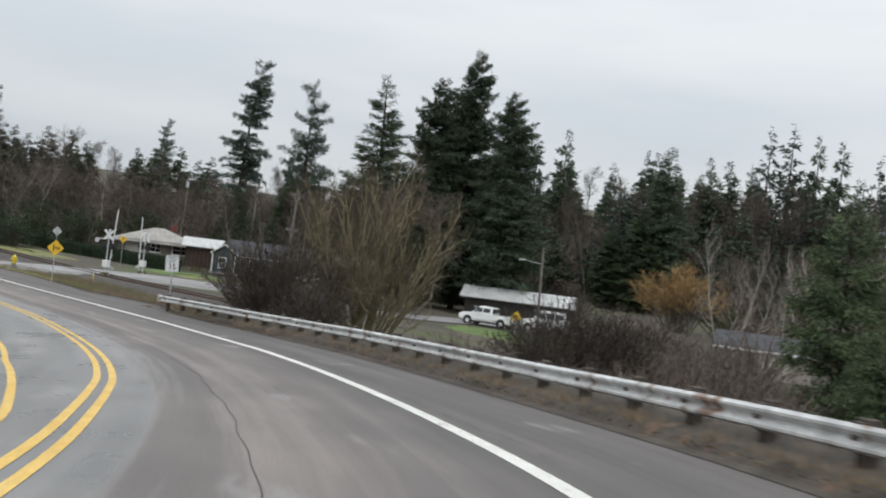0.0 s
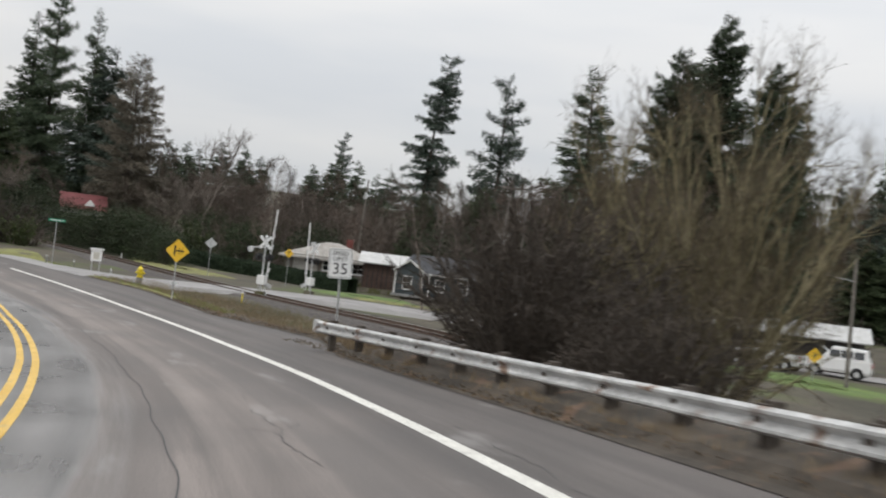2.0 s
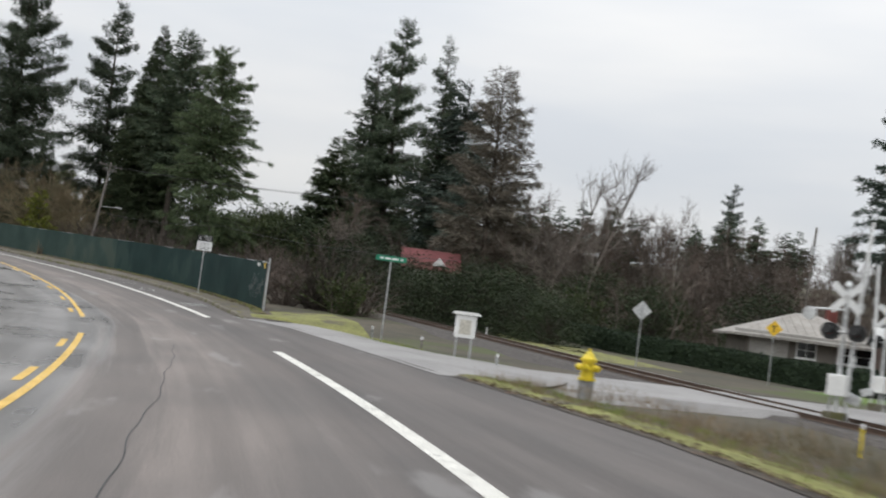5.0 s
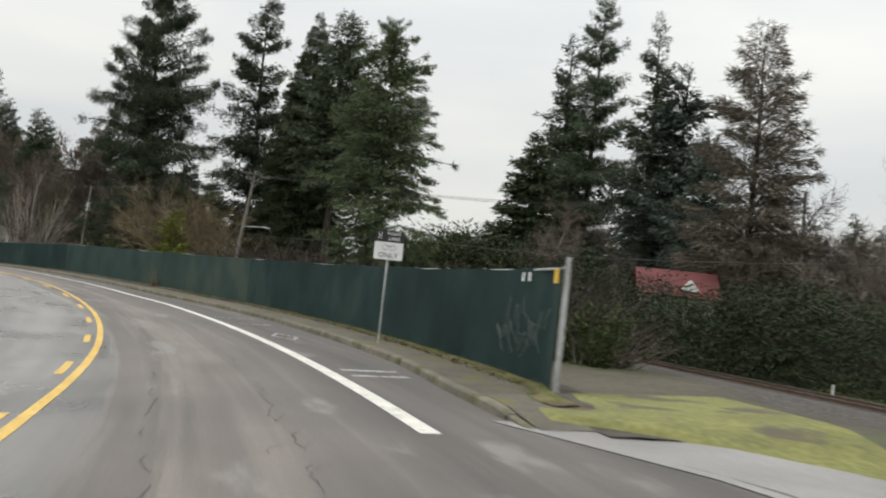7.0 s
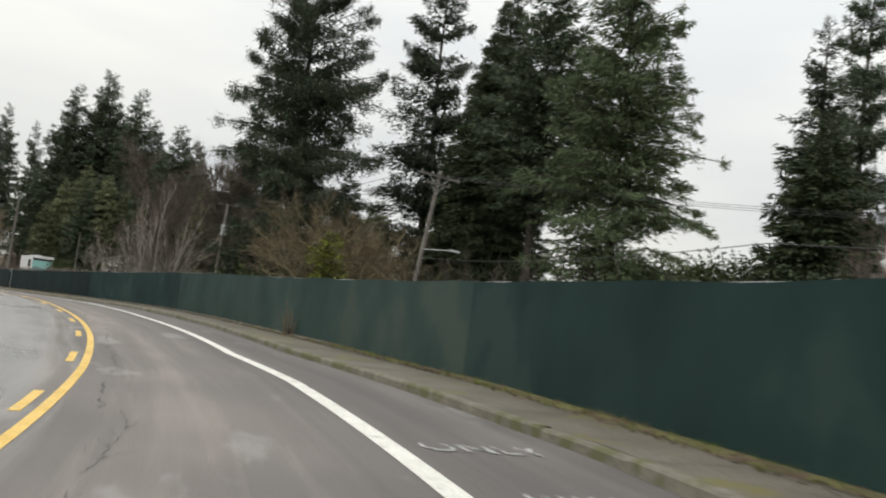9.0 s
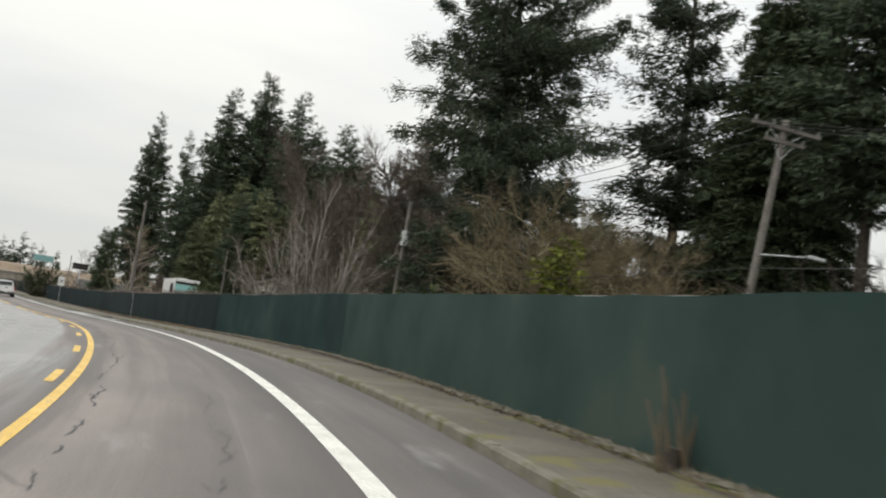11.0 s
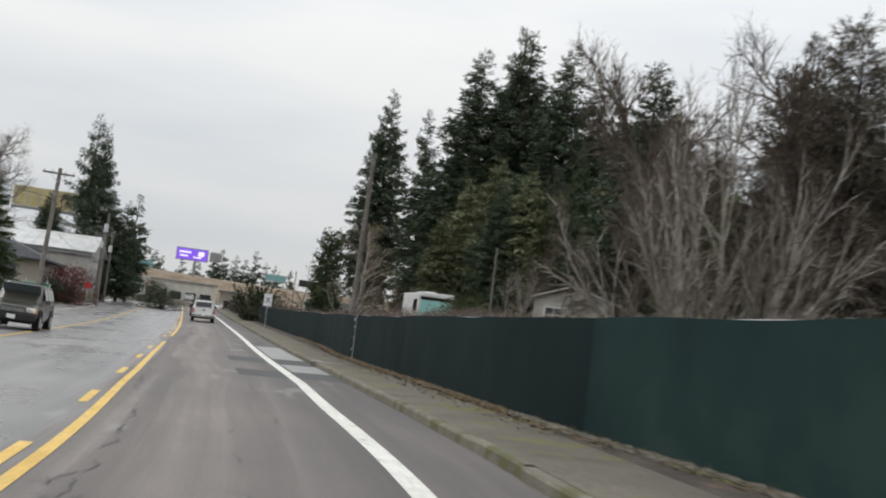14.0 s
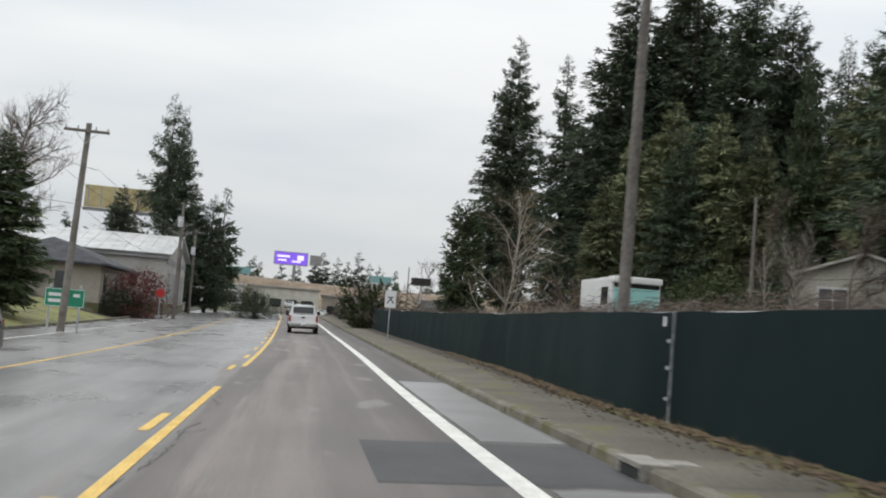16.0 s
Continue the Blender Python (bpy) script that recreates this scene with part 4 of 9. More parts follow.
def conifer(label, seed, height, radius, foliage, base=0.08, whorls=44, per=6, droop=-0.12, dens=9.0, spray=0.8, power=0.8, ragged=0.3, trunk_r=0.4, gaps=0.12, twin=0.0, name="conifer_tree", category="conifer", group="conifers", top_lean=0.0, belly=0.12, fan=0.42, thick=0.36, clump=0.0, inner=0.06, fill=0.2):
    """A fir or cedar: tapered trunk, whorls of sagging limbs, each clothed in small sprays."""
    rng, deep = np.random.default_rng(seed), np.random.default_rng(seed + 900)
    tree = thing(name, pose(0, 0, -500), label, category, group)
    leaders = [(0.0, 1.0)] + ([(twin, 0.93)] if twin else [])
    tp, tq, t0, t1 = [], [], [], []
    limbs_p, limbs_q, lr = [], [], []
    sp, sd, sl, sw = [], [], [], []
    for off, share in leaders:
        h_tot = height * share
        zs = np.linspace(0, h_tot, 9)
        sway = rng.normal(0, 0.008 * height, (9, 2)).cumsum(0) * 0.25
        sway[0] = 0
        axis = np.c_[off * np.clip(zs / (0.25 * height), 0, 1) + sway[:, 0] + top_lean * (zs / height) ** 2, sway[:, 1], zs]
        for a in range(8):
            tp.append(axis[a]); tq.append(axis[a + 1])
            t0.append(trunk_r * (1 - zs[a] / h_tot * 0.97)); t1.append(trunk_r * (1 - zs[a + 1] / h_tot * 0.97))
        for w in range(whorls):
            f = (w + rng.uniform(-0.3, 0.3)) / whorls
            f = min(max(f, 0), 0.99)
            z = base * h_tot + (1 - base) * h_tot * f
            if rng.random() < gaps:
                continue
            shape = (1 - f) ** power * (1 - np.exp(-(f + 0.02) / belly)) if belly else (1 - f) ** power
            axis_c = np.array([np.interp(z, zs, axis[:, 0]), np.interp(z, zs, axis[:, 1]), z])
            m = max(3, int(per * (0.6 + 0.6 * (1 - f))))
            for a in rng.uniform(0, 2 * np.pi, m):
                c = axis_c + np.array([0, 0, rng.uniform(-0.45, 0.45) * (1 - base) * h_tot / whorls])
                length = radius * shape * rng.uniform(1 - ragged * 1.6, 1 + ragged) + 0.03 * radius
                if length < 0.15:
                    continue
                rise = droop + 0.75 * f + rng.normal(0, 0.1)
                out = np.array([np.cos(a), np.sin(a), 0])
                tip = c + out * length + np.array([0, 0, rise * length])
                mid = c + out * length * 0.5 + np.array([0, 0, rise * length * 0.5 + 0.10 * length])
                limbs_p += [c, mid]; limbs_q += [mid, tip]
                br = 0.012 * length + 0.012
                lr += [(br, br * 0.7), (br * 0.7, br * 0.25)]
                k = max(4, int(dens * length * (0.8 + 0.4 * rng.random())))
                t = rng.uniform(inner, 1.0, k) ** 0.75
                if clump:
                    nodes = rng.uniform(inner, 1.0, max(2, int(length / clump))) ** 0.8
                    t = np.clip(rng.choice(nodes, k) + rng.normal(0, 0.3 * clump / length, k), 0.03, 1.04)
                pos = np.where(t[:, None] < 0.5, c + (mid - c) * t[:, None] * 2, mid + (tip - mid) * (t[:, None] * 2 - 1))
                sign = rng.choice([-1, 1], k)
                lat = sign * rng.random(k) * fan * length * (1.05 - 0.85 * t)
                across = np.array([-np.sin(a), np.cos(a), 0])
                pos = pos + across * lat[:, None] + out * (np.abs(lat) * 0.4)[:, None]
                pos[:, 2] -= np.abs(lat) * 0.22 + np.abs(rng.normal(0, 0.10 * spray, k))
                dirs = out * rng.uniform(0.3, 1.0, (k, 1)) + across * (sign * rng.uniform(0.1, 0.9, k))[:, None]
                dirs[:, 2] += rng.normal(-0.16 + 0.4 * f, 0.42, k)
                pos[:, 2] += rng.normal(0, 0.3 * (1 - base) * h_tot / whorls, k)
                sp.append(pos); sd.append(dirs)
                sl.append(spray * rng.uniform(0.55, 1.25, k) * (0.42 + 0.58 * min(1, length / 2.2)))
                sw.append(np.full(k, thick))
                n_in = int(fill * k)          # larger boughs close to the trunk, which shut out the sky
                if n_in:
                    ti = deep.uniform(0.02, 0.62, n_in)[:, None]
                    sp.append(c + (tip - c) * ti + deep.normal(0, 0.10 * length, (n_in, 3)) * np.array([1, 1, 0.5]))
                    way = out + across * deep.normal(0, 0.7, n_in)[:, None]
                    way[:, 2] += deep.normal(-0.25, 0.3, n_in)
                    sd.append(way)
                    sl.append(np.minimum(0.4 * length, 1.7 * spray) * deep.uniform(0.6, 1.1, n_in))
                    sw.append(np.full(n_in, 0.34))
    trunk_v, trunk_f = joined([tubes(tp, tq, t0, t1, 7), tubes(limbs_p, limbs_q, [r[0] for r in lr], [r[1] for r in lr], 3)])
    link("trunk", trunk_v, trunk_f, M_BARK, tree)
    sp, sd, sl = np.concatenate(sp), np.concatenate(sd), np.concatenate(sl)
    v, f = slivers(sp, sd, sl, sl * np.concatenate(sw), rng, 0.15)
    link("crown", v, f, foliage, tree)
    return tree


def bare_tree(label, seed, height, spread, bark=None, twigs=None, trunk_r=0.22, stems=1, fork=0.28, limbs=9, branches=7, twig=5, rise=0.75, name="bare_tree", category="bare tree", group="bare trees", twig_len=1.0, twig_w=0.03, leanout=0.55, wander=0.16, sides=3, angle=1.0):
    """A leafless tree: stems, limbs, branches and a fine haze of twigs."""
    rng = np.random.default_rng(seed)
    bark, twigs = bark or M_BARE, twigs or M_TWIG
    tree = thing(name, pose(0, 0, -500), label, category, group)
    p, q, r0, r1 = [], [], [], []
    tips = []

    def grow(start, direction, length, radius, seg, up):
        pts, d, pos = [start], direction / np.linalg.norm(direction), start
        for i in range(seg):
            d = d + rng.normal(0, wander, 3) + np.array([0, 0, up])
            d /= np.linalg.norm(d)
            nxt = pos + d * length / seg
            a, b = radius * (1 - 0.75 * i / seg), radius * (1 - 0.75 * (i + 1) / seg)
            p.append(pos); q.append(nxt); r0.append(a); r1.append(b)
            pts.append(nxt)
            pos = nxt
        return np.array(pts)

    def pick(pts, f):
        x = f * (len(pts) - 1)
        i = min(int(x), len(pts) - 2)
        return pts[i] + (pts[i + 1] - pts[i]) * (x - i), pts[i + 1] - pts[i]

    def side(d, out):
        d = d / np.linalg.norm(d)
        r = np.cross(d, rng.normal(size=3))
        r /= np.linalg.norm(r) + 1e-9
        return d * math.cos(out) + r * math.sin(out)

    for s in range(stems):
        a = (rng.uniform(0, 2 * np.pi) if stems < 12 else 2.4 * s + rng.normal(0, 0.25)) if stems > 1 else 0
        lean = leanout * (rng.uniform(0.25, 1.0) if stems < 12 else math.sqrt((s + 0.6) / stems)) if stems > 1 else 0.05
        start = np.array([np.cos(a), np.sin(a), 0]) * (0.15 if stems > 1 else 0)
        hs = height * rng.uniform(0.82, 1.0) * (1 - 0.28 * min(1, lean) ** 1.5) if stems > 1 else height
        trunk = grow(start, np.array([np.cos(a) * lean, np.sin(a) * lean, 1.0]), hs * 0.88, trunk_r * (0.7 if stems > 1 else 1), 6, 0.03)
        for i in range(limbs):
            f = fork + (0.97 - fork) * (i + rng.random()) / limbs
            pos, d = pick(trunk, f)
            ang = rng.uniform(0.45, 1.05) * (1.15 - 0.4 * f) * angle
            ll = spread * rng.uniform(0.7, 1.15) * (1.1 - 0.65 * f)
            limb = grow(pos, side(d, ang), ll, trunk_r * 0.42 * (1.1 - 0.6 * f), 4, rise * 0.12)
            for j in range(branches):
                g = 0.2 + 0.8 * (j + rng.random()) / branches
                bp, bd = pick(limb, min(g, 0.999))
                bl = ll * 0.42 * rng.uniform(0.6, 1.2) * (1.15 - 0.5 * g)
                br = grow(bp, side(bd, rng.uniform(0.4, 0.95)), bl, trunk_r * 0.13, 3, rise * 0.1)
                for g2 in rng.uniform(0.15, 1.0, twig):
                    bp2, bd2 = pick(br, min(g2, 0.999))
                    tips.append((bp2, side(bd2, rng.uniform(0.25, 0.9)) + np.array([0, 0, 0.25 * rise])))
    v, f = tubes(p, q, r0, r1, sides)
    link("trunk", v, f, bark, tree)
    tp, td = np.array([t[0] for t in tips]), np.array([t[1] for t in tips])
    td /= np.linalg.norm(td, axis=1)[:, None]
    n = len(tp)
    tl = twig_len * rng.uniform(0.5, 1.3, n)
    fp, fd, fl, fw = [tp], [td], [tl], [np.full(n, twig_w)]
    for _ in range(3):
        fp.append(tp + td * (tl * rng.uniform(0.25, 0.95, n))[:, None])
        fd.append(td + rng.normal(0, 0.55, (n, 3)))
        fl.append(tl * rng.uniform(0.3, 0.7, n))
        fw.append(np.full(n, twig_w * 0.6))
    v, f = slivers(np.concatenate(fp), np.concatenate(fd), np.concatenate(fl), np.concatenate(fw), rng, 0.02)
    link("crown", v, f, twigs, tree)
    return tree


def shrub(label, seed, height, spread, twigs, stems=60, per=26, leaf=0.0, leaf_mat=None, name="shrub", category="shrub", group="shrubs", twig_w=0.02, twig_len=0.6, low=0.0):
    """A thicket of thin stems rising from one foot, with twigs, or with leaves."""
    rng = np.random.default_rng(seed)
    bush = thing(name, pose(0, 0, -500), label, category, group)
    p, q, r0, r1, tp, td = [], [], [], [], [], []
    for _ in range(stems):
        a, lean = rng.uniform(0, 2 * np.pi), rng.uniform(0.05, 1.0) ** 0.7
        foot = np.array([np.cos(a), np.sin(a), 0]) * spread * 0.28 * rng.random()
        hh = height * rng.uniform(0.6, 1.02) * math.sqrt(max(0.1, 1 - 0.62 * lean * lean))
        tip = np.array([np.cos(a) * spread * lean, np.sin(a) * spread * lean, hh])
        mid = foot * 0.5 + tip * 0.5 + np.array([np.cos(a), np.sin(a), 0]) * -0.08 * spread + rng.normal(0, 0.06 * spread, 3)
        p += [foot, mid]; q += [mid, tip]; r0 += [0.035, 0.022]; r1 += [0.022, 0.006]
        t = rng.uniform(low, 1.0, per)[:, None]
        tp.append(np.where(t < 0.5, foot + (mid - foot) * t * 2, mid + (tip - mid) * (t * 2 - 1)) + rng.normal(0, 0.03, (per, 3)))
        td.append((tip - mid) / np.linalg.norm(tip - mid) + rng.normal(0, 0.6, (per, 3)))
    v, f = tubes(p, q, r0, r1, 3)
    link("framework", v, f, M_BARK if twigs is M_DARKTWIG else M_BARE, bush)
    tp, td = np.concatenate(tp), np.concatenate(td)
    v, f = slivers(tp, td, twig_len * rng.uniform(0.4, 1.3, len(tp)), leaf or twig_w, rng, 0.1)
    link("crown", v, f, leaf_mat or twigs, bush)
    return bush


def mound(label, seed, height, spread, material, leaves=7000, size=0.26, clumps=80):
    """A broad evergreen: a lumpy crown down to the ground, of leafy clumps round forking limbs."""
    rng = np.random.default_rng(seed)
    tree = thing("evergreen_tree", pose(0, 0, -500), label, "evergreen", "broad evergreens")
    a, u = rng.uniform(0, 2 * np.pi, clumps), rng.uniform(0.02, 1, clumps)
    r = spread * np.sqrt(np.clip(1 - (u * 1.02 - 0.22) ** 2 / 0.66, 0.05, 1)) * rng.uniform(0.55, 1.0, clumps)
    c = np.c_[r * np.cos(a), r * np.sin(a), u * height * rng.uniform(0.82, 1.0, clumps)]
    foot = np.c_[rng.normal(0, 0.12, (clumps, 2)), np.zeros(clumps)]
    mid = foot * 0.6 + c * np.array([0.35, 0.35, 0.55])
    v, f = joined([tubes(foot, mid, np.full(clumps, 0.06), np.full(clumps, 0.04), 3), tubes(mid, c, np.full(clumps, 0.04), np.full(clumps, 0.01), 3)])
    link("framework", v, f, M_BARK, tree)
    k = rng.integers(0, clumps, leaves)
    off = rng.normal(size=(leaves, 3))
    off /= np.linalg.norm(off, axis=1)[:, None]
    big = (0.16 * (height + spread)) * rng.uniform(0.6, 1.1, clumps)
    p = c[k] + off * (big[k] * rng.uniform(0.3, 1.0, leaves) ** 0.5)[:, None] * np.array([1, 1, 0.75])
    p[:, 2] = np.abs(p[:, 2])
    v, f = slivers(p, off + rng.normal(0, 0.5, (leaves, 3)), size * rng.uniform(0.5, 1.3, leaves), size * 0.6, rng, 0.15)
    link("crown", v, f, material, tree)
    return tree


MASSES = {}


def mass(tree, name, label, category):
    """All copies of a far plant joined into one object."""
    verts, faces, index, mats, base = [], [], [], [], 0
    for child in tree.children:
        me = child.data
        co = np.empty(len(me.vertices) * 3)
        me.vertices.foreach_get("co", co)
        co = co.reshape(-1, 3)
        polys = [tuple(p.vertices) for p in me.polygons]
        mats.append(me.materials[0])
        for m in MASSES[tree]:
            w = np.array(m)
            verts.append(co @ w[:3, :3].T + w[:3, 3])
            faces += [tuple(i + base for i in p) for p in polys]
            index += [len(mats) - 1] * len(polys)
            base += len(co)
    ob = link(name, np.concatenate(verts), faces, mats, index=index)
    return tagged(ob, label, category, kind="stuff")


def plant(tree, x, y, height=None, top=None, of=None, turn=0.0, wide=1.0, lean=0.0, sink=0.15, label=""):
    """A copy of a tree at a place. of: the height it was built with; height or top: the height or the level of its tip that it gets."""
    z = ground(x, y) - sink
    h = height if height else (top - z)
    k = h / of
    if tree in MASSES:
        MASSES[tree].append(pose(x, y, z, 0, lean, turn) @ Matrix.Diagonal((k * wide, k * wide, k, 1)))
        return None
    ob = copy_thing(tree, pose(x, y, z, 0, lean, turn) @ Matrix.Diagonal((k * wide, k * wide, k, 1)))
    if label:
        ob["label"] = label
    return ob


VETERAN = conifer("old open-crowned conifer with heavy tufted limbs", 7, 36, 8.6, M_FIR, base=0.03, whorls=42, per=9, dens=120, spray=0.31, gaps=0.08, power=0.55, ragged=0.34, trunk_r=0.55, droop=-0.04, fan=0.42, clump=1.4, inner=0.10, thick=0.28, fill=0.15)
GREAT_FIR = conifer("great dark green fir with layered sagging limbs", 10, 36, 8.4, M_FIR, base=0.04, whorls=64, per=9, dens=34, spray=0.5, gaps=0.02, power=0.70, ragged=0.28, trunk_r=0.5, droop=-0.18, fan=0.5, thick=0.32)
WILD_FIR = conifer("tall dark fir with long uneven limbs", 9, 36, 6.8, M_FIR, base=0.08, whorls=42, per=7, dens=64, spray=0.38, gaps=0.05, power=0.66, ragged=0.40, trunk_r=0.5, droop=-0.12, clump=1.1, inner=0.12, thick=0.27, fill=0.18)
GREAT_CEDAR = conifer("dense dark green conical cedar", 14, 30, 6.6, M_CEDAR, base=0.01, whorls=84, per=12, dens=62, spray=0.34, ragged=0.10, gaps=0.0, droop=-0.5, power=0.85, trunk_r=0.5, belly=0.04, fan=0.6, thick=0.3, fill=0.04)
WISPY = conifer("broad green conifer with soft wispy limbs", 8, 26, 7.8, M_GREENFIR, base=0.12, whorls=56, per=8, dens=62, spray=0.34, ragged=0.34, gaps=0.10, droop=-0.2, power=0.66, trunk_r=0.4, clump=0.9, inner=0.1, thick=0.26, fill=0.12)
TALL_FIR = conifer("tall dark green Douglas fir with layered sagging limbs", 11, 32, 5.8, M_FIR, base=0.10, whorls=56, per=8, dens=27, spray=0.48, gaps=0.02, power=0.78, ragged=0.24, thick=0.31)
HIGH_FIR = conifer("tall dark fir bare of limbs low on its trunk", 45, 32, 6.2, M_FIR, base=0.36, whorls=44, per=8, dens=27, spray=0.46, gaps=0.02, power=0.7, ragged=0.24, thick=0.31)
SLIM_FIR = conifer("slim dark fir with an uneven outline", 12, 28, 4.2, M_FIR, base=0.10, whorls=52, per=7, dens=27, spray=0.46, ragged=0.28, gaps=0.03, power=0.78, thick=0.31)
OPEN_FIR = conifer("open blue-green fir with ragged layered limbs", 13, 26, 4.8, M_PINE, base=0.12, whorls=32, per=6, dens=36, spray=0.5, ragged=0.45, gaps=0.12, power=0.62, thick=0.3)
CEDAR = conifer("dark green rounded conical cedar", 24, 28, 5.6, M_CEDAR, base=0.02, whorls=48, per=9, dens=27, spray=0.6, ragged=0.16, gaps=0.0, droop=-0.28, power=0.75, thick=0.32)
FAR_FIR = conifer("distant dark fir on the wooded rise", 15, 26, 4.4, M_FIR, base=0.06, whorls=26, per=6, dens=9, spray=1.35, ragged=0.35, gaps=0.1, power=0.74)
FAR_FIR_B = conifer("distant narrow fir on the wooded rise", 16, 26, 3.4, M_PINE, base=0.08, whorls=26, per=5, dens=10, spray=1.25, ragged=0.45, gaps=0.12, power=0.68)
SNAG = conifer("narrow ivy-clad conifer with a ragged top", 17, 30, 3.0, M_PINE, base=0.25, whorls=44, per=6, dens=44, spray=0.46, thick=0.3, ragged=0.6, gaps=0.18, power=0.3, droop=-0.3, top_lean=2.0)
LACY = conifer("lacy thin-needled conifer with visible limbs", 18, 26, 4.2, M_PINE, base=0.2, whorls=28, per=5, dens=46, spray=0.46, thick=0.28, ragged=0.45, gaps=0.10, power=0.5, fill=0.15)
BROWNISH = conifer("bare brown larch with fine drooping twigs", 19, 26, 5.4, M_BROWNFIR, base=0.05, whorls=46, per=8, dens=42, spray=0.62, ragged=0.35, gaps=0.04, power=0.6, thick=0.13, fill=0.0, droop=-0.05)
OLIVE_CEDAR = conifer("drooping olive-green cedar of the dense stand", 20, 24, 5.2, M_OLIVE, base=0.02, whorls=46, per=9, dens=18, spray=0.72, ragged=0.2, gaps=0.0, droop=-0.4, power=0.7, thick=0.3, fill=0.3)
SPIRE = conifer("dark spire-topped fir with level layered limbs", 49, 26, 5.4, M_FIR, base=0.04, whorls=30, per=8, dens=34, spray=0.46, ragged=0.3, gaps=0.04, power=0.85, thick=0.3, fill=0.12, droop=-0.06)
LAYERED = conifer("young dark conifer with long flat layered limbs", 46, 14, 4.6, M_GREENFIR, base=0.02, whorls=20, per=9, dens=40, spray=0.4, ragged=0.18, gaps=0.0, droop=-0.16, power=0.7, trunk_r=0.2, fan=0.5, thick=0.26, fill=0.15)
MAPLE = bare_tree("bare many-stemmed maple with pale fanning limbs", 21, 12, 3.2, M_PALE, M_TWIG, stems=20, limbs=7, branches=6, twig=5, trunk_r=0.2, leanout=1.1, twig_len=0.6, twig_w=0.02, rise=0.7, wander=0.1, angle=0.65, fork=0.2)
HAWTHORN = bare_tree("tangled bare tree with mossy yellow-brown limbs", 47, 9, 4.4, M_MOSSY, M_TANTWIG, stems=5, limbs=12, branches=9, twig=7, trunk_r=0.16, leanout=0.5, twig_len=0.7, twig_w=0.024, rise=0.4, wander=0.3)
ROUND_OAK = bare_tree("bare oak with a rounded crown of fine dark twigs", 48, 17, 5.6, M_BARE, M_TWIG, limbs=30, branches=11, twig=7, trunk_r=0.28, wander=0.2, twig_len=0.8, twig_w=0.028, fork=0.3, rise=0.5, angle=1.15)
ASH = bare_tree("tall bare tree with rising grey limbs", 22, 20, 6.5, M_BARE, M_GREYTWIG, limbs=14, branches=8, twig=5, trunk_r=0.24, twig_len=0.9, twig_w=0.03, rise=1.0, wander=0.24, fork=0.3)
ALDER = bare_tree("slender bare alder with reddish-brown twigs", 23, 15, 4.0, M_BARE, M_TWIG, limbs=13, branches=8, twig=7, trunk_r=0.18, twig_len=1.0, twig_w=0.035, rise=1.1)
BIRCH = bare_tree("pale-barked bare tree with fine twigs", 24, 11, 3.2, M_PALE, M_GREYTWIG, limbs=14, branches=6, twig=5, trunk_r=0.13, twig_len=0.7, twig_w=0.022, rise=1.1)
ASPEN = bare_tree("pale bare tree with level spreading limbs", 50, 11, 3.6, M_PALE, M_TANTWIG, limbs=30, branches=7, twig=5, trunk_r=0.12, twig_len=0.6, twig_w=0.02, rise=0.15, wander=0.14, fork=0.12, angle=1.2)
WOOD = bare_tree("bare brown woodland tree", 26, 16, 5.2, M_BARE, M_TWIG, limbs=12, branches=6, twig=6, trunk_r=0.17, twig_len=1.1, twig_w=0.045, group="woodland trees", rise=0.9, wander=0.24)
WOOD_B = bare_tree("bare grey woodland tree", 27, 16, 5.0, M_BARE, M_GREYTWIG, limbs=12, branches=6, twig=6, trunk_r=0.17, twig_len=1.1, twig_w=0.04, group="woodland trees", rise=1.0, wander=0.24)
FARWOOD = bare_tree("bare dark woodland tree on the rise", 28, 16, 5.0, M_BARE, M_DARKTWIG, limbs=10, branches=5, twig=6, trunk_r=0.18, twig_len=1.5, twig_w=0.07, group="", rise=0.9, wander=0.24)
BRUSH = shrub("dark leafless bush with fine twigs", 31, 4.5, 3.4, M_DARKTWIG, stems=70, per=34, twig_w=0.028, twig_len=0.55)
DENSE = shrub("dense dark leafless bush beside the guardrail", 30, 4.5, 3.4, M_DARKTWIG, stems=140, per=64, twig_w=0.028, twig_len=0.55)
THICKET = shrub("tangled brown leafless thicket", 32, 3.2, 2.6, M_TWIG, stems=60, per=26)
PALEBRUSH = shrub("tangled pale brown leafless scrub", 36, 3.0, 2.4, M_GREYTWIG, stems=56, per=24)
FARBRUSH = shrub("distant brown leafless undergrowth", 38, 3.2, 2.8, M_TWIG, stems=34, per=24, twig_w=0.05, twig_len=0.8, group="undergrowth")
EVERGREEN = shrub("rounded green evergreen shrub", 33, 3.0, 2.2, M_HOLLY, stems=56, per=56, leaf=0.10, leaf_mat=M_HOLLY, twig_len=0.22)
LAUREL = mound("broad dark evergreen tree with glossy leaves", 91, 8.0, 4.4, M_LAUREL)
REDHEDGE = mound("dark red-leaved shrub before the shop", 93, 8.0, 4.2, M_REDLEAF)
BROADLEAF = mound("rounded green broadleaf evergreen", 92, 8.0, 4.2, M_HOLLY)
GOLDSHRUB = conifer("yellow-green young conifer behind the fence", 34, 5.5, 2.2, M_GOLDEN, base=0.0, whorls=22, per=7, dens=30, spray=0.4, trunk_r=0.08, name="young_conifer", group="")
